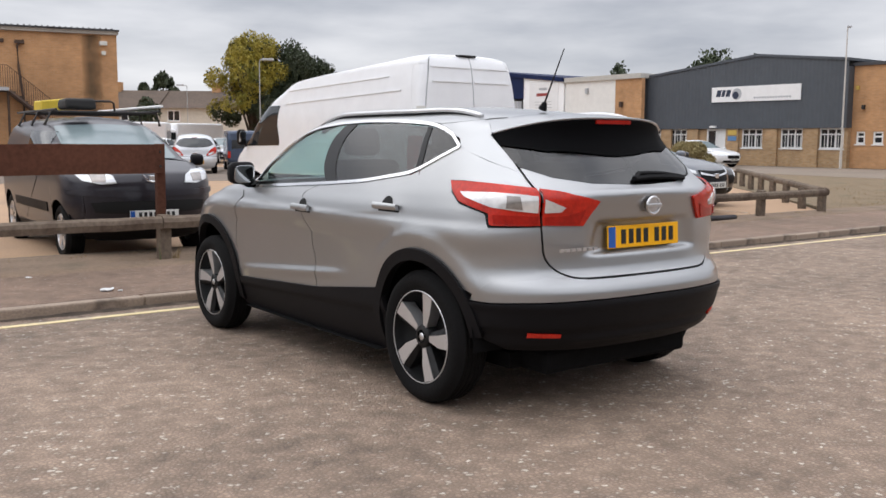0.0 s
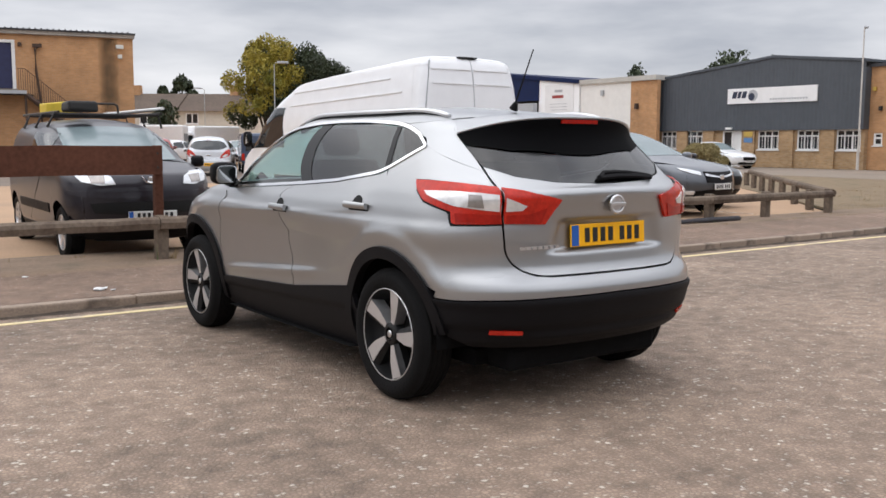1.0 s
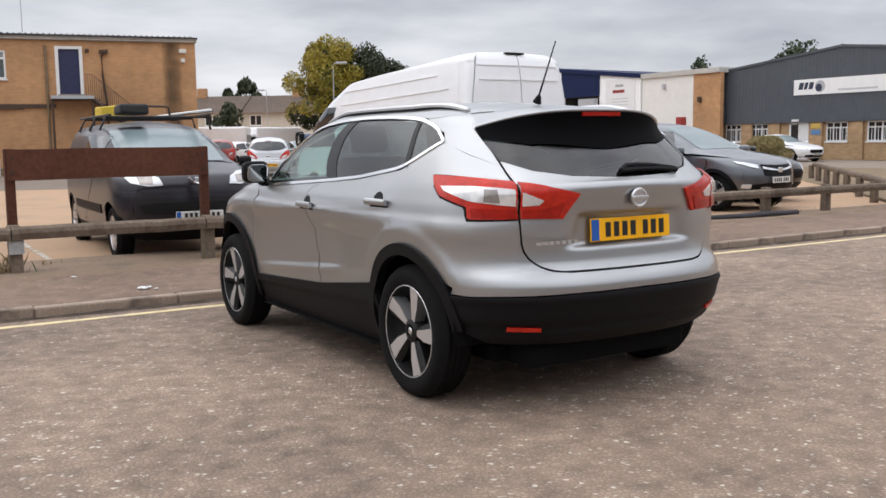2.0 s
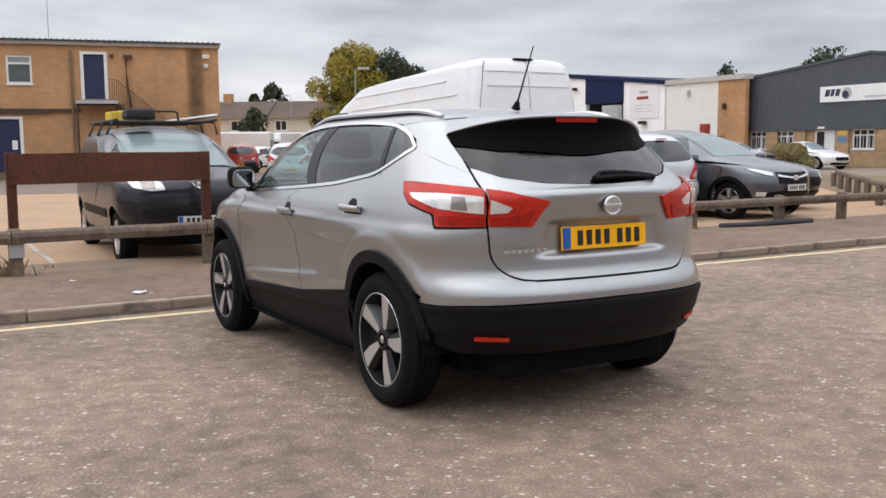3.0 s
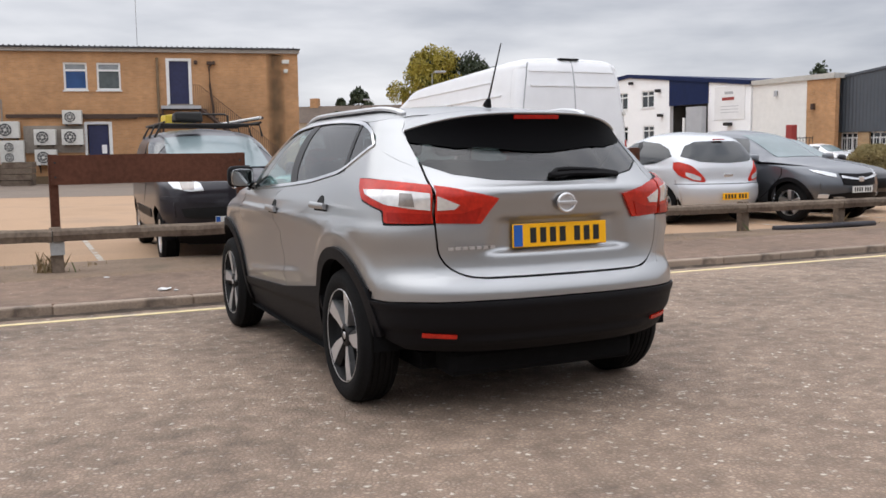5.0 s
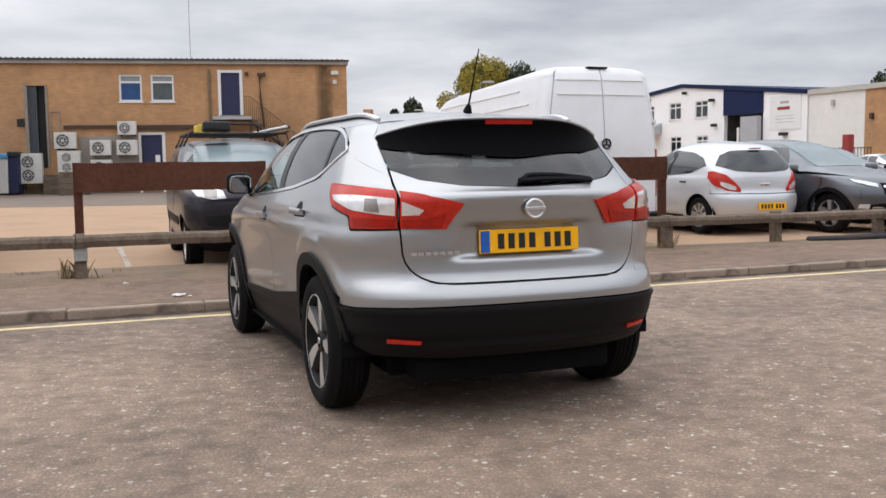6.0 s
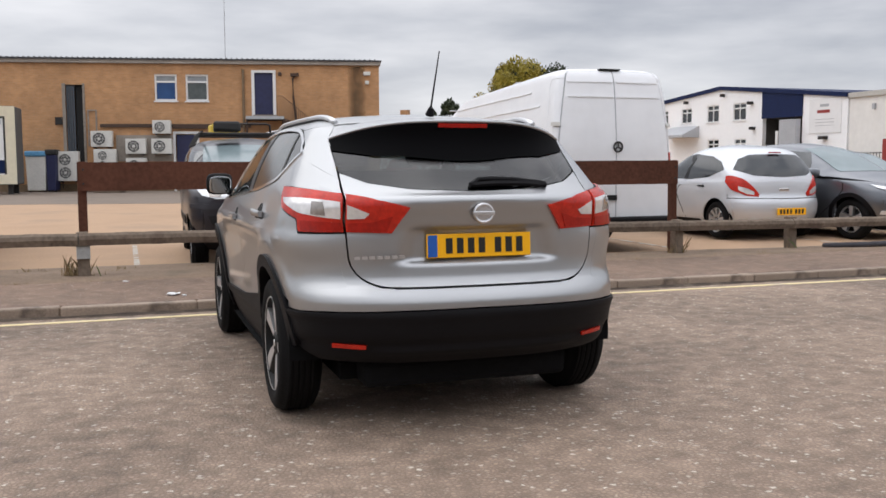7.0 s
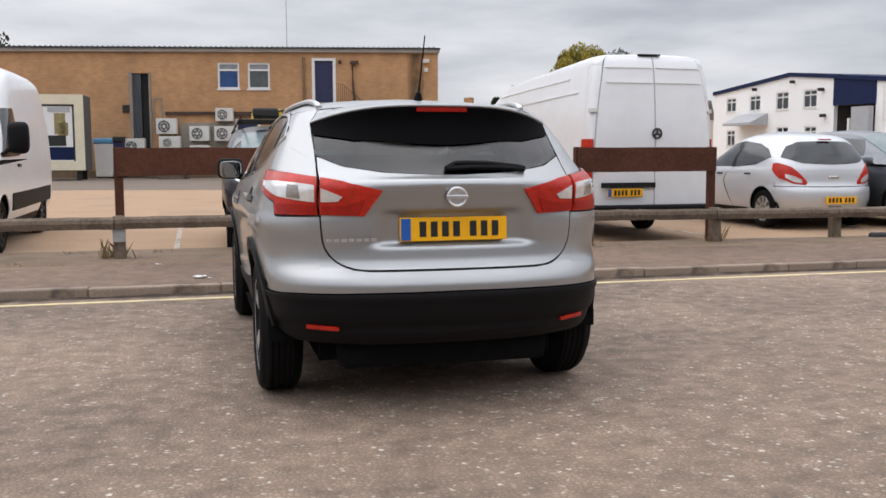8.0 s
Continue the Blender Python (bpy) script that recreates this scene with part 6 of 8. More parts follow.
        # glass and pillars
        def pane(name, y0, y1, mat, inset=0.022, lean=(0.0, 0.0), off=-0.004):
            n = 12
            ys = [y0 + (y1 - y0) * k / n for k in range(n + 1)]
            lows = [Y(y, sill(y) + inset) for y in ys]
            tops = [y - lean[0] - (lean[1] - lean[0]) * k / n for k, y in enumerate(ys)]
            his = [Y(q, max(crown(q) - inset, sill(y) + inset + 0.004)) for y, q in zip(ys, tops)]
            return sh.patch(name, lows, his, mat, car, 24, 10, off, 0.004, s)
        pane("front_door_glass", 1.93, 1.00, "tint", 0.018, (0.10, -0.05)).visible_shadow = False
        pane("b_pillar", 1.00, 0.875, "satin_black", 0.016, (-0.05, -0.05), -0.001)
        pane("rear_door_glass", 0.875, 0.145, "privacy", 0.018, (-0.05, -0.05))
        pane("c_divider", 0.145, 0.105, "satin_black", 0.016, (-0.05, -0.05), -0.001)
        pane("quarter_glass", 0.105, -0.115, "privacy", 0.016, (-0.05, 0.0))
        # bright window surround
        n = 24
        ys = [1.95 - (1.95 + 0.140) * k / n for k in range(n + 1)]
        sh.patch("window_trim", [Y(y, sill(y) - 0.002) for y in ys], [Y(y, sill(y) + 0.015) for y in ys], "chrome", car, 40, 2, 0.006, 0.012, s, "bright window trim")
        sh.patch("window_trim", [Y(y, crown(y) - 0.013) for y in ys], [Y(y, crown(y) + 0.003) for y in ys], "chrome", car, 60, 2, 0.006, 0.012, s, "bright window trim")
        # rear pillar between side glass and rear window
        sh.patch("rear_pillar", [X(0.618, 1.198), X(0.614, 1.26), X(0.614, 1.33), X(0.610, 1.39), X(0.56, 1.455)], [Y(-0.21, 1.293), Y(-0.145, 1.320), Y(-0.11, 1.360), Y(-0.01, 1.406), Y(0.10, 1.434)], "silver", car, 24, 14, 0.0008, 0.012, s)
        sh.patch("windscreen_pillar", [Y(1.98, 1.046), Y(1.88, 1.168), Y(1.70, 1.318), Y(1.50, 1.402), Y(1.36, 1.434)], [F(0.755, 1.05), F(0.715, 1.168), F(0.665, 1.318), F(0.622, 1.402), F(0.585, 1.445)], "silver", car, 30, 5, 0.001, 0.012, s)
        # handle, with dark patches painting the cup's shade above and a shadow below
        for hy, hz in ((0.29, 1.003), (1.185, 0.946)):
            hnd = sh.patch("door_handle", [Y(hy - 0.115, hz - 0.020), Y(hy + 0.09, hz - 0.020)], [Y(hy - 0.115, hz + 0.008), Y(hy + 0.09, hz + 0.011)], "silver", car, 12, 10, 0.016, 0.022, s,
                           dent=lambda p, z0=hz - 0.002: 0.014 * (1 - np.clip((p[..., 2] - z0) / 0.0205, -1, 1) ** 2))
            sh.patch("handle_cup", [Y(hy - 0.052, hz + 0.004), Y(hy + 0.040, hz + 0.004)], arc(hy - 0.006, hz + 0.006, 0.046, 168, 12, 10), "gap", hnd, 12, 6, 0.003, 0.004, s)
            sh.patch("handle_gap", [Y(hy - 0.115, hz - 0.029), Y(hy + 0.055, hz - 0.029)], [Y(hy - 0.118, hz - 0.019), Y(hy + 0.060, hz - 0.019)], "gap", hnd, 8, 3, 0.003, 0.004, s)
        # tail lamp: outer unit on the wing, inner unit on the tailgate
        lamp = new("tail_lamp")
        lamp.parent = car
        sh.patch("lamp_seal", [Y(-0.222, 1.098), Y(-0.300, 1.045), X(0.806, 1.004), X(0.806, 0.941), X(0.70, 0.943), X(0.6205, 0.946)],
                 [Y(-0.188, 1.154), Y(-0.28, 1.154), X(0.78, 1.149), X(0.70, 1.135), X(0.6205, 1.123)], "gap", lamp, 30, 12, 0.008, 0.02, s, "dark lamp seal")
        sh.patch("outer_lens", [Y(-0.235, 1.105), Y(-0.305, 1.055), X(0.796, 1.008), X(0.798, 0.948), X(0.70, 0.950), X(0.622, 0.953)],
                 [Y(-0.200, 1.148), Y(-0.28, 1.147), X(0.78, 1.142), X(0.70, 1.128), X(0.622, 1.116)], "lamp_red", lamp, 30, 12, 0.018, 0.03, s, "red tail lamp lens")
        sh.patch("clear_lens", [Y(-0.330, 1.078), X(0.785, 1.036), X(0.70, 1.020), X(0.632, 1.014)], [Y(-0.300, 1.098), X(0.78, 1.098), X(0.70, 1.094), X(0.632, 1.086)], "lamp_clear", lamp, 18, 5, 0.0225, 0.006, s, "clear lamp band")
        sh.patch("lamp_bowl", [X(0.745, 1.034), X(0.690, 1.030)], [X(0.738, 1.086), X(0.697, 1.084)], "lamp_grey", lamp, 8, 5, 0.026, 0.006, s)
        sh.patch("deep_lens", [X(0.785, 0.958), X(0.630, 0.960)], [X(0.785, 1.002), X(0.630, 0.998)], "lamp_deep", lamp, 10, 3, 0.0225, 0.006, s, "dark red lower lens")
        sh.patch("inner_lens", [X(0.611, 0.953), X(0.42, 0.948)], [X(0.608, 1.115), X(0.45, 1.090), X(0.340, 1.066)], "lamp_red", lamp, 20, 10, 0.016, 0.03, s, "red tail lamp lens")
        sh.patch("clear_lens", [X(0.606, 1.014), X(0.535, 1.018)], [X(0.606, 1.076), X(0.57, 1.064), X(0.515, 1.042)], "lamp_clear", lamp, 12, 5, 0.0205, 0.006, s, "clear lamp band")
        sh.patch("deep_lens", [X(0.604, 0.960), X(0.44, 0.957)], [X(0.604, 0.996), X(0.50, 1.000), X(0.415, 1.028)], "lamp_deep", lamp, 10, 3, 0.0205, 0.006, s, "dark red lower lens")
        # reflector in the bumper
        sh.patch("reflector", [X(0.685, 0.426), X(0.545, 0.421)], [X(0.685, 0.446), X(0.545, 0.438)], "lamp_red", car, 8, 3, 0.003, 0.014, s, "red bumper reflector")
        # roof rail
        bm = bmesh.new()
        def seat_z(x, y):
            zz = np.linspace(1.36, 1.53, 60)
            xs_ = np.array([sh.at(sh.t_of("y", y, z_), z_)[0] for z_ in zz])
            return float(np.interp(-abs(x), -xs_, zz))
        pts = []
        for k in range(25):
            f = k / 24
            y = -0.09 + 1.57 * f
            x = 0.545 + 0.05 * min(1.0, f / 0.35)
            pts.append((s * x, y, seat_z(x, y) + 0.009 + 0.013 * (1 - abs(2 * f - 1) ** 6)))
        rings = []
        for x, y, zz in pts:
            rings.append([bm.verts.new((x + u * 0.013, y, zz + w_ * 0.010)) for u, w_ in ((-1, -1.2), (1, -1.2), (1.15, 0), (0.7, 0.9), (0, 1.1), (-0.7, 0.9), (-1.15, 0))])
        for a_, b_ in zip(rings, rings[1:]):
            for k in range(7):
                bm.faces.new((a_[k], a_[(k + 1) % 7], b_[(k + 1) % 7], b_[k]))
        bm.faces.new(rings[0][::-1])
        bm.faces.new(rings[-1])
        foot = bmesh.new()
        for (xa, ya, za), (xb, yb, zb_) in zip(pts[:-1], pts[1:]):
            vs = [foot.verts.new(q) for q in ((xa - 0.008, ya, za - 0.06), (xa + 0.008, ya, za - 0.06), (xa + 0.008, ya, za - 0.010), (xa - 0.008, ya, za - 0.010),
                                              (xb - 0.008, yb, zb_ - 0.06), (xb + 0.008, yb, zb_ - 0.06), (xb + 0.008, yb, zb_ - 0.010), (xb - 0.008, yb, zb_ - 0.010))]
            for f_ in ((0, 4, 7, 3), (1, 2, 6, 5), (3, 7, 6, 2)):
                foot.faces.new([vs[i] for i in f_])
        part("rail_foot", foot, "trim", car, "dark seal strip under the roof rail")
        part("roof_rail", bm, "satin", car, "satin aluminium roof rail", smooth=True)
        mirror_housing(car, s * 0.930, 1.985, 1.125, s, "trim", 0.180, 0.150)
        for wy in (0.0, WB):
            wheel(car, s * (WX + (0.016 if wy else 0)), wy, R, 0.215, 0.242, s, "spokes", "alloy", turn=(8 if wy else -18), sink=(-road_z(WB) if wy else 0))
    # roof, with a narrow joint to the rear
    half = [X(0.0, 1.470), X(0.40, 1.470), X(0.52, 1.464), X(0.56, 1.456), Y(0.10, 1.438), Y(0.227, 1.450), Y(0.50, 1.463), Y(0.80, 1.466), Y(1.10, 1.458), Y(1.36, 1.438), F(0.585, 1.448), F(0.30, 1.462), T(3.0, 1.468)]
    for s in (-1, 1):
        sh.patch("roof_panel", half, [T(0.0, 1.5445), T(0.6, 1.5445), T(1.2, 1.5445), T(1.8, 1.5445), T(2.4, 1.5445), T(3.0, 1.5445)], "silver", car, 70, 12, 0, 0.01, s)
    # tailgate: the lower panel with the plate recess, then the shoulder under the glass
    def recess(p):
        x, z = p[..., 0], p[..., 2]
        half_w = 0.375 - 0.045 * np.clip((z - 0.81) / 0.15, 0, 1)
        a = 1 / (1 + np.exp(-(half_w - np.abs(x)) / 0.016))
        b = 1 / (1 + np.exp(-(z - 0.812) / 0.0055)) * 1 / (1 + np.exp(-(0.966 - z) / 0.006))
        ledge = 0.012 * np.exp(-((z - 1.10) / 0.018) ** 2) * np.clip(1.25 - np.abs(x) / 0.5, 0, 1)
        return -0.034 * a * b + ledge
    def both(pts):
        return [X(-a, z) for a, z in pts[::-1]] + [X(a, z) for a, z in pts]
    def gate_edge(z):
        """Half the width of the tailgate at a height: a large round corner below, nearly straight above."""
        u = min(1.0, max(0.0, (z - 0.703) / 0.165))
        return 0.40 + 0.206 * (1 - (1 - u) ** 2.3) ** (1 / 2.3) + 0.008 * min(1.0, max(0.0, (z - 0.868) / 0.10))
    glass = ((0.05, 1.133), (0.32, 1.144), (0.50, 1.172), (0.606, 1.218))
    gate_z = (0.703, 0.7045, 0.709, 0.717, 0.729, 0.745, 0.768, 0.80, 0.835, 0.868, 0.92, 0.97)
    gate_rows = [both(((0.2, z), (gate_edge(z), z))) for z in gate_z]
    tg = sh.patch("tailgate", gate_rows[0], both(glass), "silver", car, 96, 5, 0.002, 0.014, 1, dent=recess, between=[*gate_rows[1:], both(((0.2, 1.02), (0.612, 1.03))), both(((0.2, 1.075), (0.612, 1.11)))])
    sh.patch("rear_window", both([(a, z + 0.007) for a, z in glass]), both(((0.2, 1.44), (0.42, 1.43), (0.604, 1.385))), "privacy", tg, 60, 24, -0.003, 0.005, 1, "dark tinted rear window")
    # light lower bumper, black bumper and lower edge
    sh.patch("bumper_skin", [Y(-0.385, 0.590), Y(-0.50, 0.588), X(0.72, 0.596), X(0.4, 0.604), X(0.0, 0.607)], [Y(-0.40, 0.70), Y(-0.455, 0.70), X(0.80, 0.705), X(0.66, 0.709), X(0.585, 0.708), X(0.43, 0.698), X(0.405, 0.6945), X(0.395, 0.6945), X(0.12, 0.6945), X(0.0, 0.6945)], "silver", car, 60, 10, -0.0006, 0.012, 1)
    sh.patch("bumper_skin", [Y(-0.385, 0.590), Y(-0.50, 0.588), X(0.72, 0.596), X(0.4, 0.604), X(0.0, 0.607)], [Y(-0.40, 0.70), Y(-0.455, 0.70), X(0.80, 0.705), X(0.66, 0.709), X(0.585, 0.708), X(0.43, 0.698), X(0.405, 0.6945), X(0.395, 0.6945), X(0.12, 0.6945), X(0.0, 0.6945)], "silver", car, 60, 10, -0.0006, 0.012, -1)
    for s in (-1, 1):
        # filler between the quarter panel and the tailgate's rounded corner
        corner = []
        for z in gate_z:
            slope = Vector((gate_edge(z + 0.0005) - gate_edge(z - 0.0005), 0.001 if z > gate_z[0] else 0.0)).normalized()
            corner.append([X(gate_edge(z) + 0.0085 * slope.y, z - 0.0085 * slope.x), X(0.69, z - 0.0085 * slope.x)])
        sh.patch("corner_panel", corner[0], [X(0.6165, 1.215), X(0.70, 1.245)], "silver", quarters[s], 12, 3, -0.0006, 0.010, s, between=[*corner[1:], [X(0.6205, 1.03), X(0.69, 1.03)]])
        sh.patch("corner_panel", [X(0.585, 1.35), Y(-0.08, 1.37)], [X(0.40, 1.487), Y(0.16, 1.45)], "silver", quarters[s], 20, 12, -0.004, 0.008, s)
        sh.patch("corner_panel", [X(0.6165, 1.18), Y(-0.15, 1.22)], [X(0.6145, 1.32), Y(-0.12, 1.335)], "silver", quarters[s], 16, 10, -0.002, 0.010, s)
    def valance(p):
        x, z = p[..., 0], p[..., 2]
        mid_ = 1 / (1 + np.exp((np.abs(x) - 0.50) / 0.02))
        return 0.008 * np.exp(-((z - 0.575) / 0.022) ** 2) + 0.012 * np.exp(-((z - 0.405) / 0.018) ** 2) * mid_ - 0.016 / (1 + np.exp((z - 0.452) / 0.008))
    for s in (-1, 1):
        sh.patch("bumper", [Y(-0.375, 0.46), Y(-0.43, 0.40), X(0.72, 0.345), X(0.4, 0.335), X(0.0, 0.335)], [Y(-0.385, 0.583), Y(-0.50, 0.581), X(0.72, 0.589), X(0.4, 0.597), X(0.0, 0.600)],
                 "trim", car, 50, 20, 0.006, 0.05, s, "black textured plastic bumper", dent=valance)
    # spoiler over the rear window
    sp = new("spoiler")
    sp.parent = car
    def lip(f):
        g = abs(f)
        return Vector((0.612 * f, -0.500 + 0.235 * g ** 2.6, 1.470 - 0.080 * g ** 3.2))
    nx, verts, faces = 40, [], []
    for i in range(nx + 1):
        f = -1 + 2 * i / nx
        g = abs(f)
        e = lip(f)
        zr = 1.486 - 0.05 * g ** 3
        tr = sh.t_of("x", 0.56 * f, zr)
        root = Vector(sh.at(tr, zr)) + Vector((0, 0.02, 0.004))
        mid_ = root.lerp(e, 0.55) + Vector((0, 0, 0.010 * (1 - g ** 4)))
        verts += [root, root.lerp(mid_, 0.5) + Vector((0, 0, 0.003 * (1 - g ** 4))), mid_, e + Vector((0, 0.02, 0.003)), e, e + Vector((0, 0.008, -0.012)), e + Vector((0, 0.08, -0.016))]
    for i in range(nx):
        for j in range(6):
            faces.append((i * 7 + j, (i + 1) * 7 + j, (i + 1) * 7 + j + 1, i * 7 + j + 1))
    mesh_object("blade", [v for v in verts], faces, "silver", sp, smooth=True)
    # black sheet from spoiler lip to glass; its wavy edge paints the reflection's border
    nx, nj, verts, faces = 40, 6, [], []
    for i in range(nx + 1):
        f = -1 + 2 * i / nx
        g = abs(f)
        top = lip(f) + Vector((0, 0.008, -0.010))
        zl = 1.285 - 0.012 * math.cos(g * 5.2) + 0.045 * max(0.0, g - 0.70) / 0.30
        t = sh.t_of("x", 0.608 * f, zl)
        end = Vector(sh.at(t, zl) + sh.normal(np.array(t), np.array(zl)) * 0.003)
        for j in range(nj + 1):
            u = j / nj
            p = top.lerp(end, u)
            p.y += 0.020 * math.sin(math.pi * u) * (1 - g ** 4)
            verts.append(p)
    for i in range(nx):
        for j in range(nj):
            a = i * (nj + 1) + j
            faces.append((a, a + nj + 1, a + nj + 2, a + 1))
    mesh_object("reflection_sheet", verts, faces, "reflection_black", sp, "black sheet for the dark reflection under the spoiler", smooth=True)
    box("brake_light", -0.125, 0.125, -0.4945, -0.48, 1.436, 1.456, "lamp_deep", sp, "deep red high brake light")
    # plate, badge, lettering bars, plinth
    flat_plate(tg, pose(0.0, -0.714, 0.884, -3, 0, 0), 0.52, 0.111, "plate_yellow")
    bm = bmesh.new()
    path_tube(bm, [(0.044 * math.cos(k * math.tau / 32), -0.772, 1.035 + 0.041 * math.sin(k * math.tau / 32)) for k in range(33)], 0.0075, 8)
    add_box(bm, -0.053, 0.053, -0.784, -0.768, 1.026, 1.044, 0.003)
    add_tube(bm, (0, -0.764, 1.035), (0, -0.771, 1.035), 0.042, 0.040, 28)
    part("badge", bm, "satin", tg, "chrome ring badge with a cross bar", smooth=False)
    for k in range(7):
        box("letter_bar", -0.605 + k * 0.034, -0.605 + k * 0.034 + 0.024, -0.7525 - 0.0022 * k, -0.744, 0.838, 0.851, "satin", tg)
    # wiper
    bm = bmesh.new()
    path_tube(bm, [(-0.025, -0.672, 1.165), (0.02, -0.652, 1.188), (0.09, -0.644, 1.190), (0.20, -0.642, 1.186), (0.31, -0.642, 1.174), (0.365, -0.645, 1.166)], 0.012, 8)
    part("wiper_arm", bm, "trim", tg, smooth=False)
    bm = bmesh.new()
    path_tube(bm, [(-0.03, -0.668, 1.163), (0.10, -0.660, 1.170), (0.25, -0.655, 1.168), (0.37, -0.648, 1.160)], 0.0145, 6)
    part("wiper_blade", bm, "trim", tg)
    # aerial
    a = new("aerial")
    a.parent = car
    tube("aerial_base", (0.01, 0.06, 1.525), (0.01, 0.04, 1.562), 0.026, "trim", a, r1=0.012)
    tube("whip", (0.01, 0.045, 1.555), (0.01, -0.105, 1.845), 0.0055, "trim", a, r1=0.003, sides=6)
    # front: bonnet, windscreen, front face
    for s in (-1, 1):
        sh.patch("bonnet", [T(3.0, 0.80), F(0.30, 0.80), F(0.60, 0.855), Y(2.87, 0.972)], [T(3.0, 1.075), F(0.40, 1.072), F(0.70, 1.05), Y(2.11, 1.036)], "silver", car, 24, 24, 0.0, 0.012, s)
        ws = sh.patch("windscreen", [T(3.0, 1.083), F(0.45, 1.078), F(0.745, 1.056)], [T(3.0, 1.460), F(0.30, 1.456), F(0.58, 1.442)], "tint", car, 20, 14, -0.004, 0.004, s)
        ws.visible_shadow = False
        sh.patch("front_bumper", [T(3.0, 0.28), F(0.55, 0.28), Y(3.06, 0.40)], [T(3.0, 0.55), F(0.55, 0.58), Y(3.08, 0.60)], "trim", car, 20, 8, 0.008, 0.03, s)
        sh.patch("front_face", [T(3.0, 0.55), F(0.50, 0.58), T(2.62, 0.60)], [T(3.0, 0.80), F(0.36, 0.80), F(0.56, 0.83)], "silver", car, 16, 8, 0.0, 0.012, s)
    # cabin
    cab = new("cabin")
    cab.parent = car
    def seat(x, y, w, name="seat"):
        bm = bmesh.new()
        add_box(bm, x - w / 2, x + w / 2, y - 0.10, y + 0.45, 0.50, 0.68, 0.06)
        m = pose(x, y - 0.10, 0.62, -14, 0, 0)
        add_box(bm, -w / 2, w / 2, -0.07, 0.07, 0.0, 0.62, 0.06, m)
        part(name, bm, "seat", cab, smooth=False)
        for hx in ((0,) if w < 0.8 else (-0.38, 0.38)):
            bm = bmesh.new()
            add_box(bm, -0.13, 0.13, -0.05, 0.05, 0.65, 0.83, 0.045, m @ pose(hx, 0, 0))
            part("headrest", bm, "seat", cab)
    seat(-0.38, 1.28, 0.50)
    seat(0.38, 1.28, 0.50)
    seat(0.0, 0.30, 1.18, "rear_bench")
    box("parcel_shelf", -0.62, 0.62, -0.40, 0.10, 1.02, 1.05, "seat", cab)
    box("dashboard", -0.72, 0.72, 1.85, 2.12, 0.70, 1.03, "seat", cab, bevel=0.05)
    bm = bmesh.new()
    path_tube(bm, [(0.38 + 0.18 * math.cos(k * math.tau / 20), 1.76 - 0.05 * math.sin(k * math.tau / 20), 0.93 + 0.17 * math.sin(k * math.tau / 20)) for k in range(21)], 0.016, 6)
    part("steering_wheel", bm, "trim", cab)
    box("headlining", -0.52, 0.52, -0.12, 1.15, 1.455, 1.462, "lining", cab)
    # under the rear: silencer and axle beam
    bm = bmesh.new()
    add_tube(bm, (-0.40, -0.42, 0.30), (0.30, -0.42, 0.30), 0.09, sides=16)
    part("silencer", bm, "underbody", car)
    bm = bmesh.new()
    add_tube(bm, (-0.66, 0.0, 0.32), (0.66, 0.0, 0.32), 0.045, sides=10)
    part("axle_beam", bm, "underbody", car)
    return car


silver_crossover()


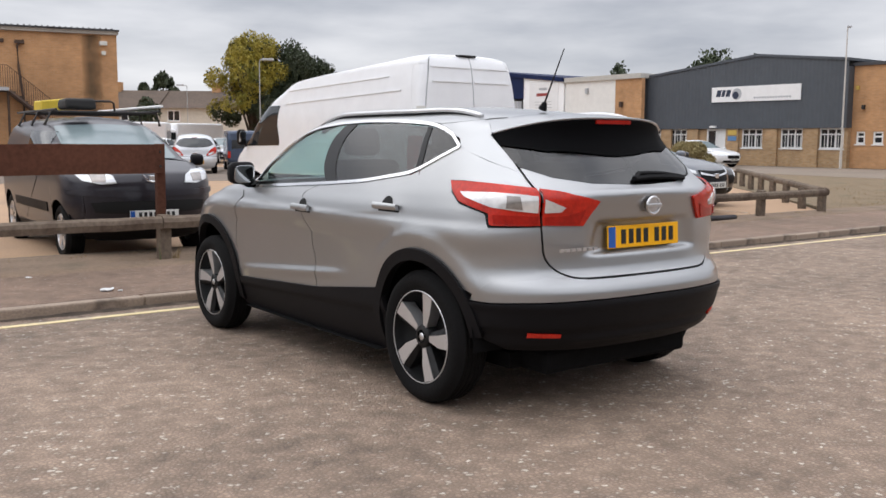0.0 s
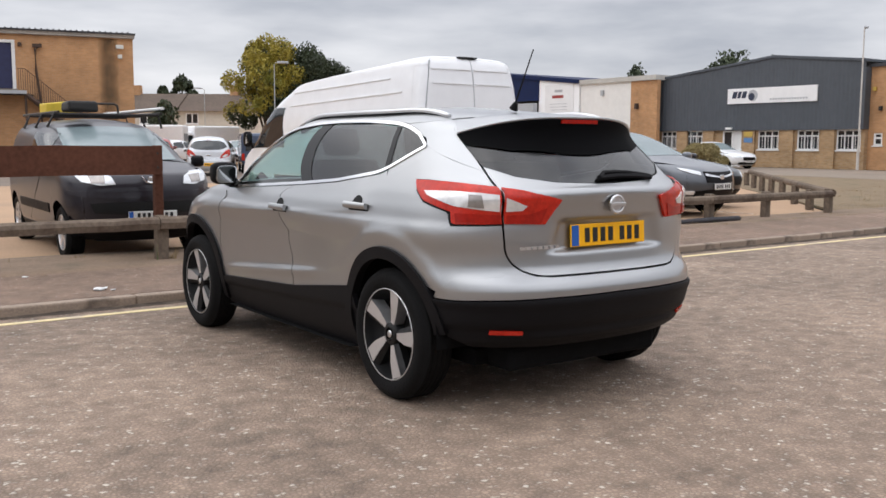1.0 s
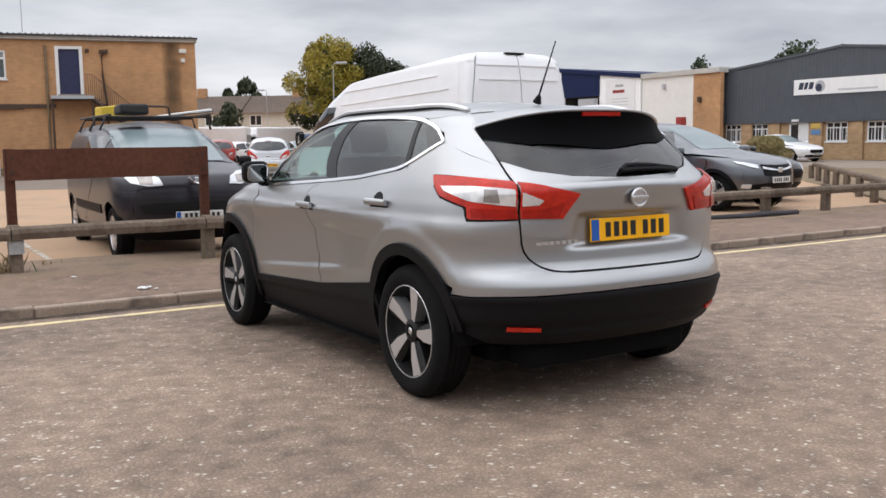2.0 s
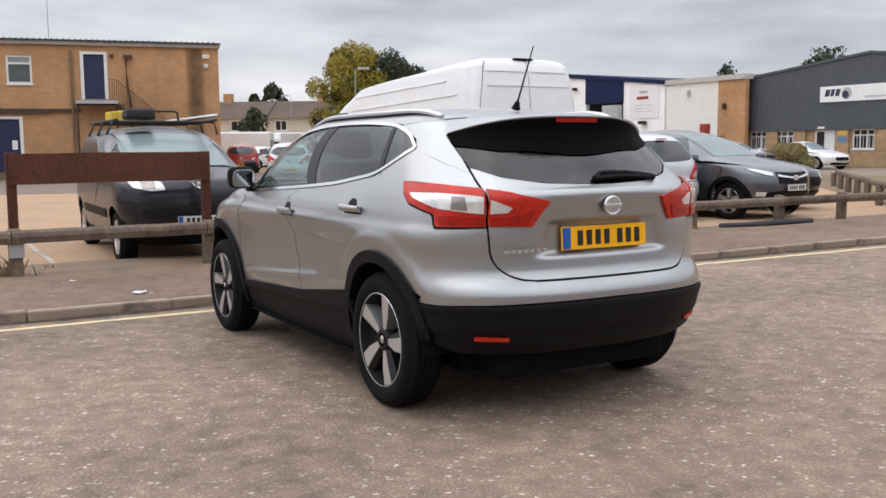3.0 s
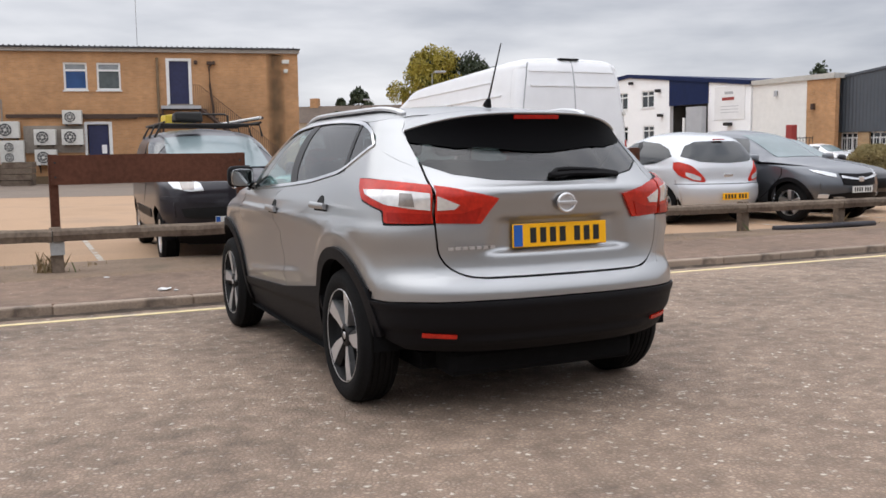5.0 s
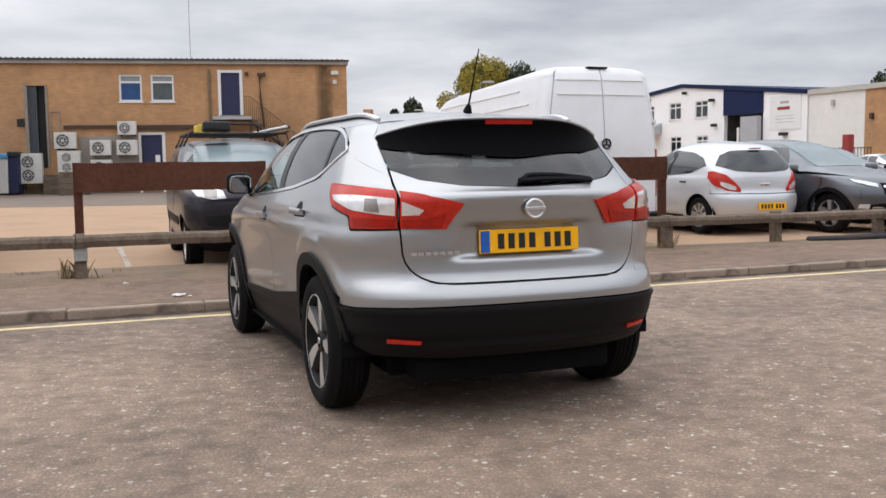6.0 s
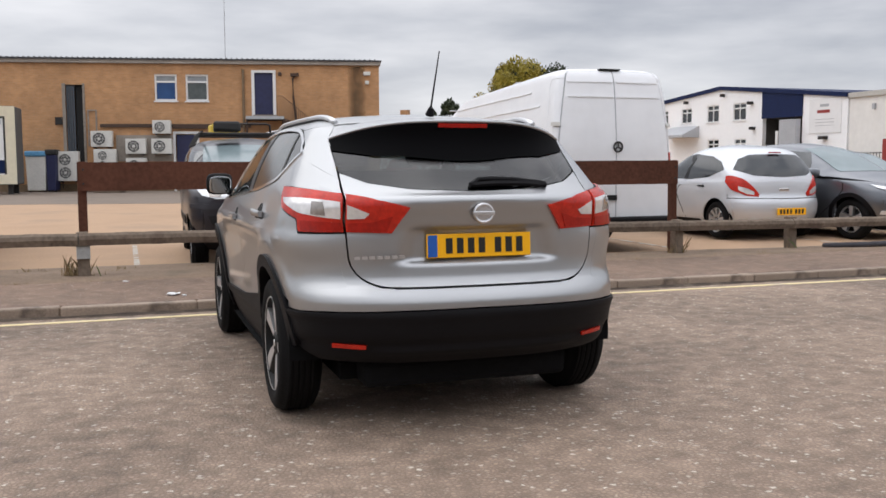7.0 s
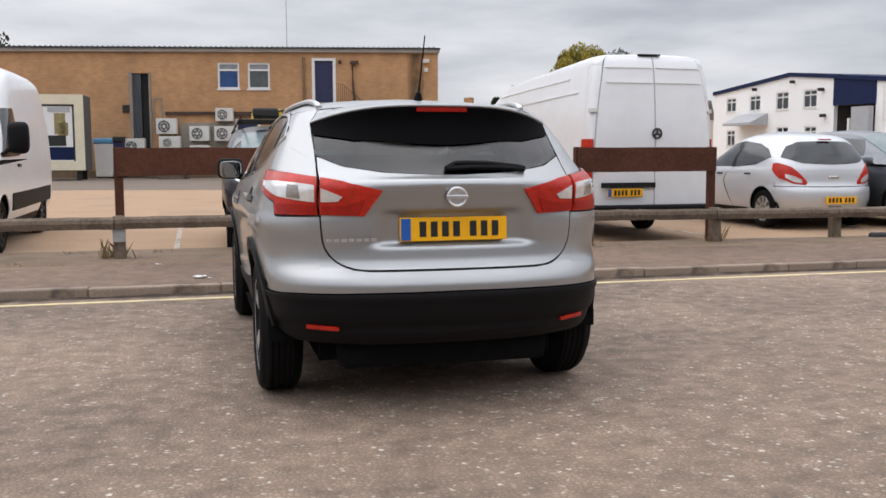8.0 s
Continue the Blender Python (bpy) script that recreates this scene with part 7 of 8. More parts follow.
# ---- other vehicles ----
def simple_car(name, label, m, spec, paint, group="parked cars", category="car"):
    """A parked car or van. spec: profiles and sizes; y = 0 is its rear axle, forward is +y."""
    v = thing(name, label, category, m, group)
    sh = Shell(spec["rear"], spec["front"], spec["width"], spec.get("rr", 0.5), spec.get("rf", 0.8), spec.get("nr", 2.7), spec.get("nf", 2.6), spec.get("bow", 0.04))
    X, Y, F, T = (lambda a, z: ("x", a, z)), (lambda a, z: ("y", a, z)), (lambda a, z: ("f", a, z)), (lambda a, z: ("t", a, z))
    WB, R, z0, zb, zt = spec["wheelbase"], spec["wheel"], spec["low"], spec["belt"], spec["top"]
    ra, cz = R + 0.045, R + 0.01
    wheels = ((0.0, cz), (WB, cz))
    w = float(sh.width(cz + 0.1))
    base_shell(sh, v, z0, zb - 0.02, wheels=wheels, r=ra + 0.02, n=24)
    wheel_arches(v, sh, wheels, ra + 0.02, w - 0.03)
    # lower body: one side skin from bumper to bumper with wheel cut-outs, front and rear faces
    ye0, ye1 = spec["side"]
    for s in (-1, 1):
        low = [Y(ye0, z0 + 0.08)] + arc(0, cz, ra, 190, -10, 12) + arc(WB, cz, ra, 190, -10, 12) + [Y(ye1, z0 + 0.08)]
        high = [Y(ye0, zb), Y((ye0 + ye1) / 2, zb), Y(ye1, min(zb, spec.get("hood_side", zb)))]
        sh.patch("body_side", low, high, paint, v, 90, 14, 0, 0.012, s)
        sh.patch("sill", [Y(0.45, z0), Y(WB - 0.45, z0)], [Y(0.45, z0 + 0.10), Y(WB - 0.45, z0 + 0.10)], spec.get("trim", "trim"), v, 10, 3, 0.006, 0.02, s)
        sh.patch("rear_corner", [T(0, z0), X(0.5, z0), Y(ye0, z0 + 0.08)], [T(0, zb), X(0.5, zb), Y(ye0, zb)], paint, v, 24, 16, 0, 0.012, s)
        sh.patch("front_face", [T(3, z0), F(0.5, z0), Y(ye1, z0 + 0.08)], [T(3, spec["nose"]), F(0.5, spec["nose"]), Y(ye1, spec.get("hood_side", zb))], paint, v, 24, 12, 0, 0.012, s)
        if not spec.get("van"):
            sh.patch("bonnet", [T(3, spec["nose"]), F(0.5, spec["nose"]), Y(ye1, spec.get("hood_side", zb))], [T(3, zb + 0.06), F(0.4, zb + 0.06), Y(spec["cowl"], zb)], paint, v, 20, 16, 0.0, 0.012, s)
        else:
            sh.patch("bonnet", [T(3, spec["nose"]), F(0.5, spec["nose"]), Y(ye1, spec.get("hood_side", zb))], [T(3, zb + 0.04), F(0.4, zb + 0.04), Y(spec["cowl"], zb)], paint, v, 20, 16, 0.0, 0.012, s)
        # upper body
        sh.patch("upper_body", [T(0, zb), X(0.5, zb), Y(ye0, zb), Y((ye0 + spec["cowl"]) / 2, zb), Y(spec["cowl"], zb), F(0.4, zb + 0.06), T(3, zb + 0.06)],
                 [T(0, zt), T(0.6, zt), T(1.0, zt), T(1.5, zt), T(2.0, zt), T(2.5, zt), T(3.0, zt)], paint, v, 80, 24, 0, 0.012, s)
        for wy in (0.0, WB):
            wheel(v, s * (w - 0.02), wy, R, 0.2, R * 0.66, s, spec.get("rims", "many"), spec.get("rim_mat", "satin"))
        for nm, lo, hi, mt in spec.get("glass", ()):
            sh.patch(nm, lo, hi, mt, v, 16, 8, 0.006, 0.01, s)
        for nm, lo, hi, mt, off in spec.get("extras", ()):
            sh.patch(nm, lo, hi, mt, v, 12, 6, off, 0.02, s)
        if "mirror" in spec:
            mx, my, mz, mw, mh = spec["mirror"]
            mirror_housing(v, s * mx, my, mz, s, spec.get("mirror_mat", "trim"), mw, mh)
    # arch rims
    if spec.get("clad"):
        for s in (-1, 1):
            for wy in (0.0, WB):
                sh.patch("arch_cladding", arc(wy, cz, ra - 0.02, 195, -15, 20), arc(wy, cz, ra + 0.05, 195, -15, 20), "trim", v, 24, 2, 0.012, 0.03, s)
    verts = [(x, y, z0 + 0.06) for x, y in ((-w + 0.1, ye0), (w - 0.1, ye0), (w - 0.1, ye1), (-w + 0.1, ye1))]
    mesh_object("floor_pan", verts, [(0, 1, 2, 3)], "underbody", v)
    return v, sh


def X_(a, z): return ("x", a, z)
def Y_(a, z): return ("y", a, z)
def F_(a, z): return ("f", a, z)
def T_(a, z): return ("t", a, z)


def hatchback(name, label, m, paint, lamp="lamp_red", seed=0, plate="plate_yellow", k=1.0):
    """A small rounded five-door hatchback; own origin under the rear axle."""
    spec = dict(
        rear=((0.18, -0.45), (0.30, -0.60), (0.50, -0.66), (0.62, -0.65), (0.70, -0.60), (0.92, -0.58), (1.02, -0.55), (1.10, -0.51), (1.25, -0.40), (1.36, -0.31), (1.46, -0.12), (1.52, 0.33), (1.54, 0.5)),
        front=((0.18, 3.05), (0.35, 3.28), (0.55, 3.32), (0.70, 3.25), (0.82, 3.0), (0.92, 2.6), (1.0, 2.25), (1.08, 2.05), (1.25, 1.70), (1.38, 1.40), (1.48, 1.05), (1.54, 0.7)),
        width=((0.18, 0.76), (0.35, 0.84), (0.55, 0.86), (0.75, 0.862), (0.88, 0.855), (0.98, 0.825), (1.1, 0.795), (1.25, 0.735), (1.36, 0.675), (1.45, 0.585), (1.505, 0.41), (1.54, 0.12)),
        wheelbase=2.51, wheel=0.305, low=0.20, belt=0.93, top=1.539, side=(-0.28, 2.85), nose=0.70, hood_side=0.80, cowl=2.0, rr=0.55, rf=0.9, rims="many",
        glass=(("rear_window", [T_(0, 1.005), X_(0.48, 1.03), X_(0.70, 1.12)], [T_(0, 1.37), X_(0.42, 1.36), X_(0.58, 1.29)], "car_glass"),
               ("rear_side_glass", [Y_(-0.12, 1.12), Y_(0.25, 1.00), Y_(0.85, 0.955)], [Y_(0.02, 1.25), Y_(0.30, 1.34), Y_(0.85, 1.385)], "car_glass"),
               ("front_side_glass", [Y_(0.92, 0.965), Y_(1.75, 0.955)], [Y_(0.92, 1.37), Y_(1.30, 1.33)], "car_glass"),
               ("windscreen", [T_(3, 1.03), F_(0.5, 1.02)], [T_(3, 1.40), F_(0.42, 1.38)], "windscreen")),
        extras=(("tail_lamp", [Y_(-0.22, 0.93), X_(0.77, 0.80), X_(0.62, 0.715), X_(0.44, 0.69)], [Y_(-0.20, 1.02), X_(0.74, 1.03), X_(0.62, 0.97), X_(0.50, 0.84), X_(0.42, 0.73)], lamp, 0.014),
                ("lamp_window", [X_(0.70, 0.80), X_(0.60, 0.735), X_(0.50, 0.72)], [X_(0.70, 0.86), X_(0.60, 0.83), X_(0.50, 0.775)], "lamp_clear", 0.020),
                ("headlamp", [F_(0.40, 0.66), F_(0.72, 0.68)], [F_(0.44, 0.78), Y_(2.75, 0.84)], "headlamp", 0.012),
                ("door_handle", [Y_(0.32, 0.84), Y_(0.47, 0.84)], [Y_(0.32, 0.865), Y_(0.47, 0.865)], "trim", 0.02),
                ("door_handle", [Y_(1.18, 0.83), Y_(1.33, 0.83)], [Y_(1.18, 0.855), Y_(1.33, 0.855)], "trim", 0.02),
                ("door_gap", [Y_(0.86, 0.30), Y_(0.875, 0.30)], [Y_(0.86, 0.95), Y_(0.875, 0.95)], "gap", 0.003),
                ("door_pillar", [Y_(0.83, 0.957), Y_(0.94, 0.967)], [Y_(0.83, 1.38), Y_(0.94, 1.365)], "satin_black", 0.008),
                ("bumper_gap", [T_(0, 0.655), X_(0.55, 0.66), Y_(-0.28, 0.66)], [T_(0, 0.667), X_(0.55, 0.672), Y_(-0.28, 0.672)], "gap", 0.003)),
        mirror=(0.92, 1.86, 0.98, 0.19, 0.14), mirror_mat=paint)
    v, sh = simple_car(name, label, m, spec, paint)
    flat_plate(v, pose(0.08, -0.688, 0.455), 0.52, 0.111, plate, blue=False)
    box("brake_light", -0.10, 0.10, -0.345, -0.30, 1.388, 1.408, "lamp_deep", v)
    bm = bmesh.new()
    add_box(bm, -0.09, 0.09, -0.60, -0.575, 0.78, 0.83, 0.008)
    part("tailgate_handle", bm, "chrome", v)
    bm = bmesh.new()
    path_tube(bm, [(-0.02, -0.53, 1.05), (0.15, -0.50, 1.075), (0.36, -0.47, 1.08)], 0.012, 6)
    part("wiper", bm, "trim", v)
    return v


hatchback("silver_hatchback", "silver small hatchback parked nose away from the fence", pose(8.47, 8.34, 0.02, 0, 0, -1) @ Matrix.Diagonal((1.05, 1.0, 1.0, 1.0)), "silver_pale")


def grey_suv(name, label, m, paint):
    spec = dict(
        rear=((0.22, -0.6), (0.40, -0.80), (0.65, -0.84), (0.95, -0.80), (1.15, -0.70), (1.40, -0.48), (1.55, -0.30), (1.62, 0.0), (1.66, 0.5)),
        front=((0.22, 3.10), (0.40, 3.32), (0.62, 3.38), (0.80, 3.34), (0.95, 3.18), (1.03, 2.85), (1.09, 2.45), (1.15, 2.18), (1.30, 1.92), (1.48, 1.58), (1.58, 1.25), (1.66, 0.8)),
        width=((0.22, 0.80), (0.45, 0.88), (0.70, 0.905), (0.90, 0.90), (1.03, 0.885), (1.15, 0.84), (1.35, 0.76), (1.52, 0.67), (1.60, 0.58), (1.64, 0.4), (1.66, 0.12)),
        wheelbase=2.62, wheel=0.345, low=0.25, belt=1.06, top=1.659, side=(-0.4, 2.92), nose=0.86, hood_side=0.98, cowl=2.14, rr=0.55, rf=0.75, nf=2.8, rims="twin", rim_mat="satin", clad=True, trim="trim",
        glass=(("windscreen", [T_(3, 1.15), F_(0.55, 1.14)], [T_(3, 1.58), F_(0.48, 1.55)], "windscreen"),
               ("front_side_glass", [Y_(0.95, 1.10), Y_(1.90, 1.09)], [Y_(0.95, 1.52), Y_(1.42, 1.48)], "car_glass"),
               ("rear_side_glass", [Y_(-0.1, 1.20), Y_(0.88, 1.10)], [Y_(0.0, 1.45), Y_(0.88, 1.52)], "car_glass"),
               ("rear_window", [T_(0, 1.15), X_(0.55, 1.17)], [T_(0, 1.50), X_(0.45, 1.48)], "car_glass")),
        extras=(("headlamp", [F_(0.50, 0.79), F_(0.64, 0.82), F_(0.76, 0.88)], [F_(0.50, 0.85), F_(0.64, 0.89), F_(0.78, 0.925)], "headlamp", 0.014),
                ("grille", [T_(3, 0.64), F_(0.40, 0.66)], [T_(3, 0.84), F_(0.43, 0.86)], "trim", 0.012),
                ("grille_bar", [T_(3, 0.735), F_(0.42, 0.78)], [T_(3, 0.765), F_(0.42, 0.82)], "chrome", 0.024),
                ("lower_grille", [T_(3, 0.34), F_(0.60, 0.36)], [T_(3, 0.54), F_(0.62, 0.50)], "trim", 0.014),
                ("fog_lamp", [F_(0.62, 0.44), F_(0.74, 0.45)], [F_(0.62, 0.51), F_(0.74, 0.51)], "headlamp", 0.022),
                ("skid_plate", [T_(3, 0.26), F_(0.5, 0.27)], [T_(3, 0.32), F_(0.5, 0.34)], "satin", 0.016),
                ("tail_lamp", [X_(0.78, 0.9), Y_(-0.45, 0.9)], [X_(0.72, 1.35), Y_(-0.42, 1.25)], "lamp_red", 0.014),
                ("door_gap", [Y_(0.92, 0.36), Y_(0.935, 0.36)], [Y_(0.92, 1.05), Y_(0.935, 1.05)], "gap", 0.003),
                ("wing_gap", [Y_(2.00, 0.40), Y_(2.015, 0.40)], [Y_(2.02, 1.06), Y_(2.035, 1.06)], "gap", 0.003),
                ("door_handle", [Y_(1.10, 0.93), Y_(1.28, 0.93)], [Y_(1.10, 0.96), Y_(1.28, 0.96)], paint, 0.028)),
        mirror=(1.0, 1.93, 1.12, 0.24, 0.17), mirror_mat=paint)
    v, sh = simple_car(name, label, m, spec, paint)
    flat_plate(v, pose(0, 3.415, 0.58, 0, 0, 180), 0.52, 0.111, "plate_white", blue=False)
    box("badge", -0.06, 0.06, 3.37, 3.40, 0.71, 0.80, "chrome", v, bevel=0.01)
    return v


grey_suv("grey_suv", "dark grey crossover parked facing the fence", pose(10.22, 10.28, 0.0, 0, 0, 186) @ Matrix.Diagonal((1.0, 1.0, 0.965, 1.0)), "grey_paint")


def saloon(name, label, m, paint, category="car", plate=True):
    spec = dict(
        rear=((0.18, -0.7), (0.35, -0.90), (0.60, -0.94), (0.85, -0.90), (0.96, -0.70), (1.02, -0.45), (1.15, -0.28), (1.30, -0.02), (1.38, 0.25), (1.42, 0.6)),
        front=((0.18, 3.30), (0.35, 3.50), (0.55, 3.55), (0.70, 3.48), (0.80, 3.25), (0.90, 2.7), (0.96, 2.3), (1.03, 2.05), (1.20, 1.65), (1.33, 1.3), (1.42, 0.8)),
        width=((0.18, 0.78), (0.40, 0.87), (0.65, 0.89), (0.80, 0.885), (0.92, 0.86), (1.05, 0.80), (1.25, 0.68), (1.34, 0.58), (1.39, 0.42), (1.42, 0.12)),
        wheelbase=2.65, wheel=0.315, low=0.19, belt=0.90, top=1.419, side=(-0.45, 3.02), nose=0.68, hood_side=0.78, cowl=2.05, rr=0.55, rf=0.85, rims="many",
        glass=(("windscreen", [T_(3, 1.0), F_(0.52, 0.99)], [T_(3, 1.35), F_(0.42, 1.33)], "windscreen"),
               ("front_side_glass", [Y_(0.95, 0.94), Y_(1.75, 0.93)], [Y_(0.95, 1.31), Y_(1.35, 1.26)], "car_glass"),
               ("rear_side_glass", [Y_(0.02, 0.96), Y_(0.88, 0.94)], [Y_(0.30, 1.26), Y_(0.88, 1.31)], "car_glass"),
               ("rear_window", [T_(0, 1.03), X_(0.5, 1.04)], [T_(0, 1.30), X_(0.4, 1.29)], "car_glass")),
        extras=(("headlamp", [F_(0.46, 0.58), F_(0.76, 0.60)], [F_(0.50, 0.69), Y_(2.98, 0.76)], "headlamp", 0.014),
                ("grille", [T_(3, 0.45), F_(0.38, 0.46)], [T_(3, 0.62), F_(0.42, 0.62)], "trim", 0.012),
                ("lower_grille", [T_(3, 0.25), F_(0.55, 0.26)], [T_(3, 0.38), F_(0.58, 0.36)], "trim", 0.012),
                ("tail_lamp", [X_(0.60, 0.70), Y_(-0.50, 0.70)], [X_(0.58, 0.84), Y_(-0.50, 0.84)], "lamp_red", 0.012)),
        mirror=(0.96, 1.86, 0.98, 0.19, 0.14), mirror_mat=paint)
    v, sh = simple_car(name, label, m, spec, paint)
    if plate:
        flat_plate(v, pose(0, 3.575, 0.40, 0, 0, 180), 0.52, 0.111, "plate_white", blue=False)
    return v


saloon("black_saloon", "glossy black car parked facing the fence", pose(12.36, 11.80, 0.0, 0, 0, 184) @ Matrix.Diagonal((1.0, 1.0, 1.06, 1.0)), "black_paint", plate=False)
saloon("white_saloon", "white car parked in front of the brick-and-grey unit", pose(38.0, 29.9, 0.0, 0, 0, 172), "white_paint")
saloon("white_saloon", "white car parked in front of the brick-and-grey unit", pose(37.6, 34.4, 0.0, 0, 0, 175), "white_paint")
saloon("dark_saloon", "dark car parked in front of the cream unit", pose(34.6, 36.5, 0.0, 0, 0, 185), "grey_paint")


def black_van():
    """Small black panel van facing the fence, roof bars loaded with a yellow case, a bag and long tubes."""
    spec = dict(
        rear=((0.20, -0.5), (0.40, -0.60), (0.9, -0.62), (1.3, -0.58), (1.47, -0.50), (1.55, -0.2), (1.58, 0.3)),
        front=((0.20, 3.05), (0.40, 3.26), (0.62, 3.32), (0.82, 3.31), (0.94, 3.22), (1.00, 2.98), (1.045, 2.70), (1.08, 2.50), (1.15, 2.33), (1.30, 1.97), (1.42, 1.68), (1.50, 1.42), (1.58, 0.9)),
        width=((0.20, 0.74), (0.40, 0.81), (0.70, 0.835), (0.92, 0.835), (1.02, 0.82), (1.25, 0.765), (1.42, 0.70), (1.50, 0.62), (1.55, 0.45), (1.58, 0.12)),
        wheelbase=2.60, wheel=0.30, low=0.22, belt=1.03, top=1.579, side=(-0.30, 2.90), nose=0.93, hood_side=0.98, cowl=2.38, rr=0.4, rf=0.75, nf=2.7, nr=4.0, rims="twin", rim_mat="satin", van=True,
        glass=(("windscreen", [T_(3, 1.085), F_(0.60, 1.08)], [T_(3, 1.475), F_(0.54, 1.45)], "windscreen"),
               ("front_side_glass", [Y_(1.05, 1.05), Y_(2.15, 1.03)], [Y_(1.05, 1.40), Y_(1.62, 1.38)], "car_glass")),
        extras=(("headlamp", [F_(0.36, 0.838), F_(0.50, 0.828), F_(0.66, 0.865)], [F_(0.39, 0.915), F_(0.50, 0.962), F_(0.73, 0.975)], "headlamp", 0.014),
                ("lamp_bowl", [F_(0.46, 0.848), F_(0.58, 0.848)], [F_(0.45, 0.925), F_(0.60, 0.935)], "lamp_grey", 0.018),
                ("grille", [T_(3, 0.52), F_(0.42, 0.53), F_(0.56, 0.54)], [T_(3, 0.655), F_(0.44, 0.655), F_(0.60, 0.64)], "gap", 0.012),
                ("bumper_ridge", [T_(3, 0.700), F_(0.50, 0.700), F_(0.78, 0.72)], [T_(3, 0.765), F_(0.50, 0.765), F_(0.78, 0.775)], "van_black", 0.020),
                ("lower_bumper", [T_(3, 0.24), F_(0.60, 0.25), Y_(2.98, 0.32)], [T_(3, 0.40), F_(0.60, 0.40), Y_(2.98, 0.42)], "trim", 0.014),
                ("side_strip", [Y_(0.5, 0.50), Y_(2.2, 0.50)], [Y_(0.5, 0.60), Y_(2.2, 0.60)], "trim", 0.010),
                ("door_gap", [Y_(1.0, 0.36), Y_(1.015, 0.36)], [Y_(1.0, 1.40), Y_(1.015, 1.40)], "gap", 0.003)),
        mirror=(0.90, 2.20, 1.06, 0.15, 0.14), mirror_mat="trim")
    m = pose(0.06, 9.70, 0.0, 0, 0, 178.5) @ Matrix.Scale(1.03, 4)
    v, sh = simple_car("black_panel_van", "dusty black small panel van with loaded roof bars facing the fence", m, spec, "van_black", category="van")
    flat_plate(v, pose(0, 3.352, 0.50, 0, 0, 180), 0.52, 0.111, "plate_white", blue=True)
    bm = bmesh.new()
    path_tube(bm, [(-0.09, 3.29, 0.92), (-0.055, 3.32, 0.87), (0.0, 3.33, 0.855), (0.055, 3.32, 0.87), (0.09, 3.29, 0.92)], 0.012, 6)
    add_box(bm, -0.03, 0.03, 3.24, 3.31, 0.87, 0.92, 0.006)
    part("badge", bm, "chrome", v, "chrome badge")
    bm = bmesh.new()
    for x in (-0.3, 0.25):
        path_tube(bm, [(x, 2.53, 1.09), (x + 0.30, 2.44, 1.125), (x + 0.55, 2.42, 1.13)], 0.012, 6)
    part("wiper", bm, "trim", v)
    # roof bars
    r = new("roof_bar")
    r.parent = v
    for y in (0.1, 0.85, 1.55):
        bm = bmesh.new()
        path_tube(bm, [(-0.68, y, 1.46), (-0.64, y, 1.62), (0.60, y, 1.62), (0.68, y, 1.46)], 0.016, 8)
        part("bar", bm, "black_iron", r)
    for x in (-0.68, 0.62):
        bm = bmesh.new()
        path_tube(bm, [(x * 0.93, -0.45, 1.64), (x * 0.93, 0.0, 1.64), (x * 0.93, 1.7, 1.64)], 0.016, 8)
        part("side_bar", bm, "black_iron", r)
    # the load, in the world: the van looks towards -y, so its own left is the world's +x
    bm = bmesh.new()
    add_box(bm, -0.21, 0.21, -0.16, 0.16, 0, 0.16, 0.02)
    for q in bm.verts:
        q.co.z += 0.045 * (1 - (q.co.x + 0.21) / 0.42) + 0.012 * noise.noise(q.co * 6)
    o = part("yellow_case", bm, "tarp_yellow")
    o.matrix_basis = m @ pose(0.155, -0.30, 1.645, 0, 0, 6)
    tagged(o, "yellow plastic case strapped to the roof bars of a van", "case")
    bm = bmesh.new()
    add_box(bm, -0.175, 0.175, -0.27, 0.27, 0, 0.125, 0.03)
    for q in bm.verts:
        q.co += Vector((0.02 * noise.noise(q.co * 5), 0, 0.02 * noise.noise(q.co * 4 + Vector((1, 2, 3)))))
    o = part("black_bag", bm, "bag_black")
    o.matrix_basis = m @ pose(0.23, 1.25, 1.655, 0, 0, -3)
    tagged(o, "black soft bag on the roof bars of a van", "bag")
    bm = bmesh.new()
    path_tube(bm, [(0.05, 0.5, 1.655), (0.05, 0.5, 1.77), (0.0, 0.5, 1.79), (-0.38, 0.5, 1.79), (-0.42, 0.5, 1.77), (-0.43, 0.5, 1.655)], 0.014, 8)
    o = part("tube_frame", bm, "black_iron", smooth=True)
    o.matrix_basis = m
    tagged(o, "black bent tube frame standing on the roof bars", "frame")
    for x, z, l0, l1, mt, lab in ((-0.46, 1.675, -0.4, 2.0, "upvc", "long white plastic tube tied on the roof bars"),
                                  (-0.54, 1.675, -0.3, 1.8, "pipe_dark", "long dark tube tied on the roof bars")):
        bm = bmesh.new()
        add_tube(bm, (0, l0, 0), (0, l1, 0.02), 0.017, sides=10)
        o = part("roof_tube", bm, mt)
        o.matrix_basis = m @ pose(x, 0, z, 0, 0, 3 if x < 0 else -2)
        tagged(o, lab, "tube", group="tubes on the roof bars")


black_van()


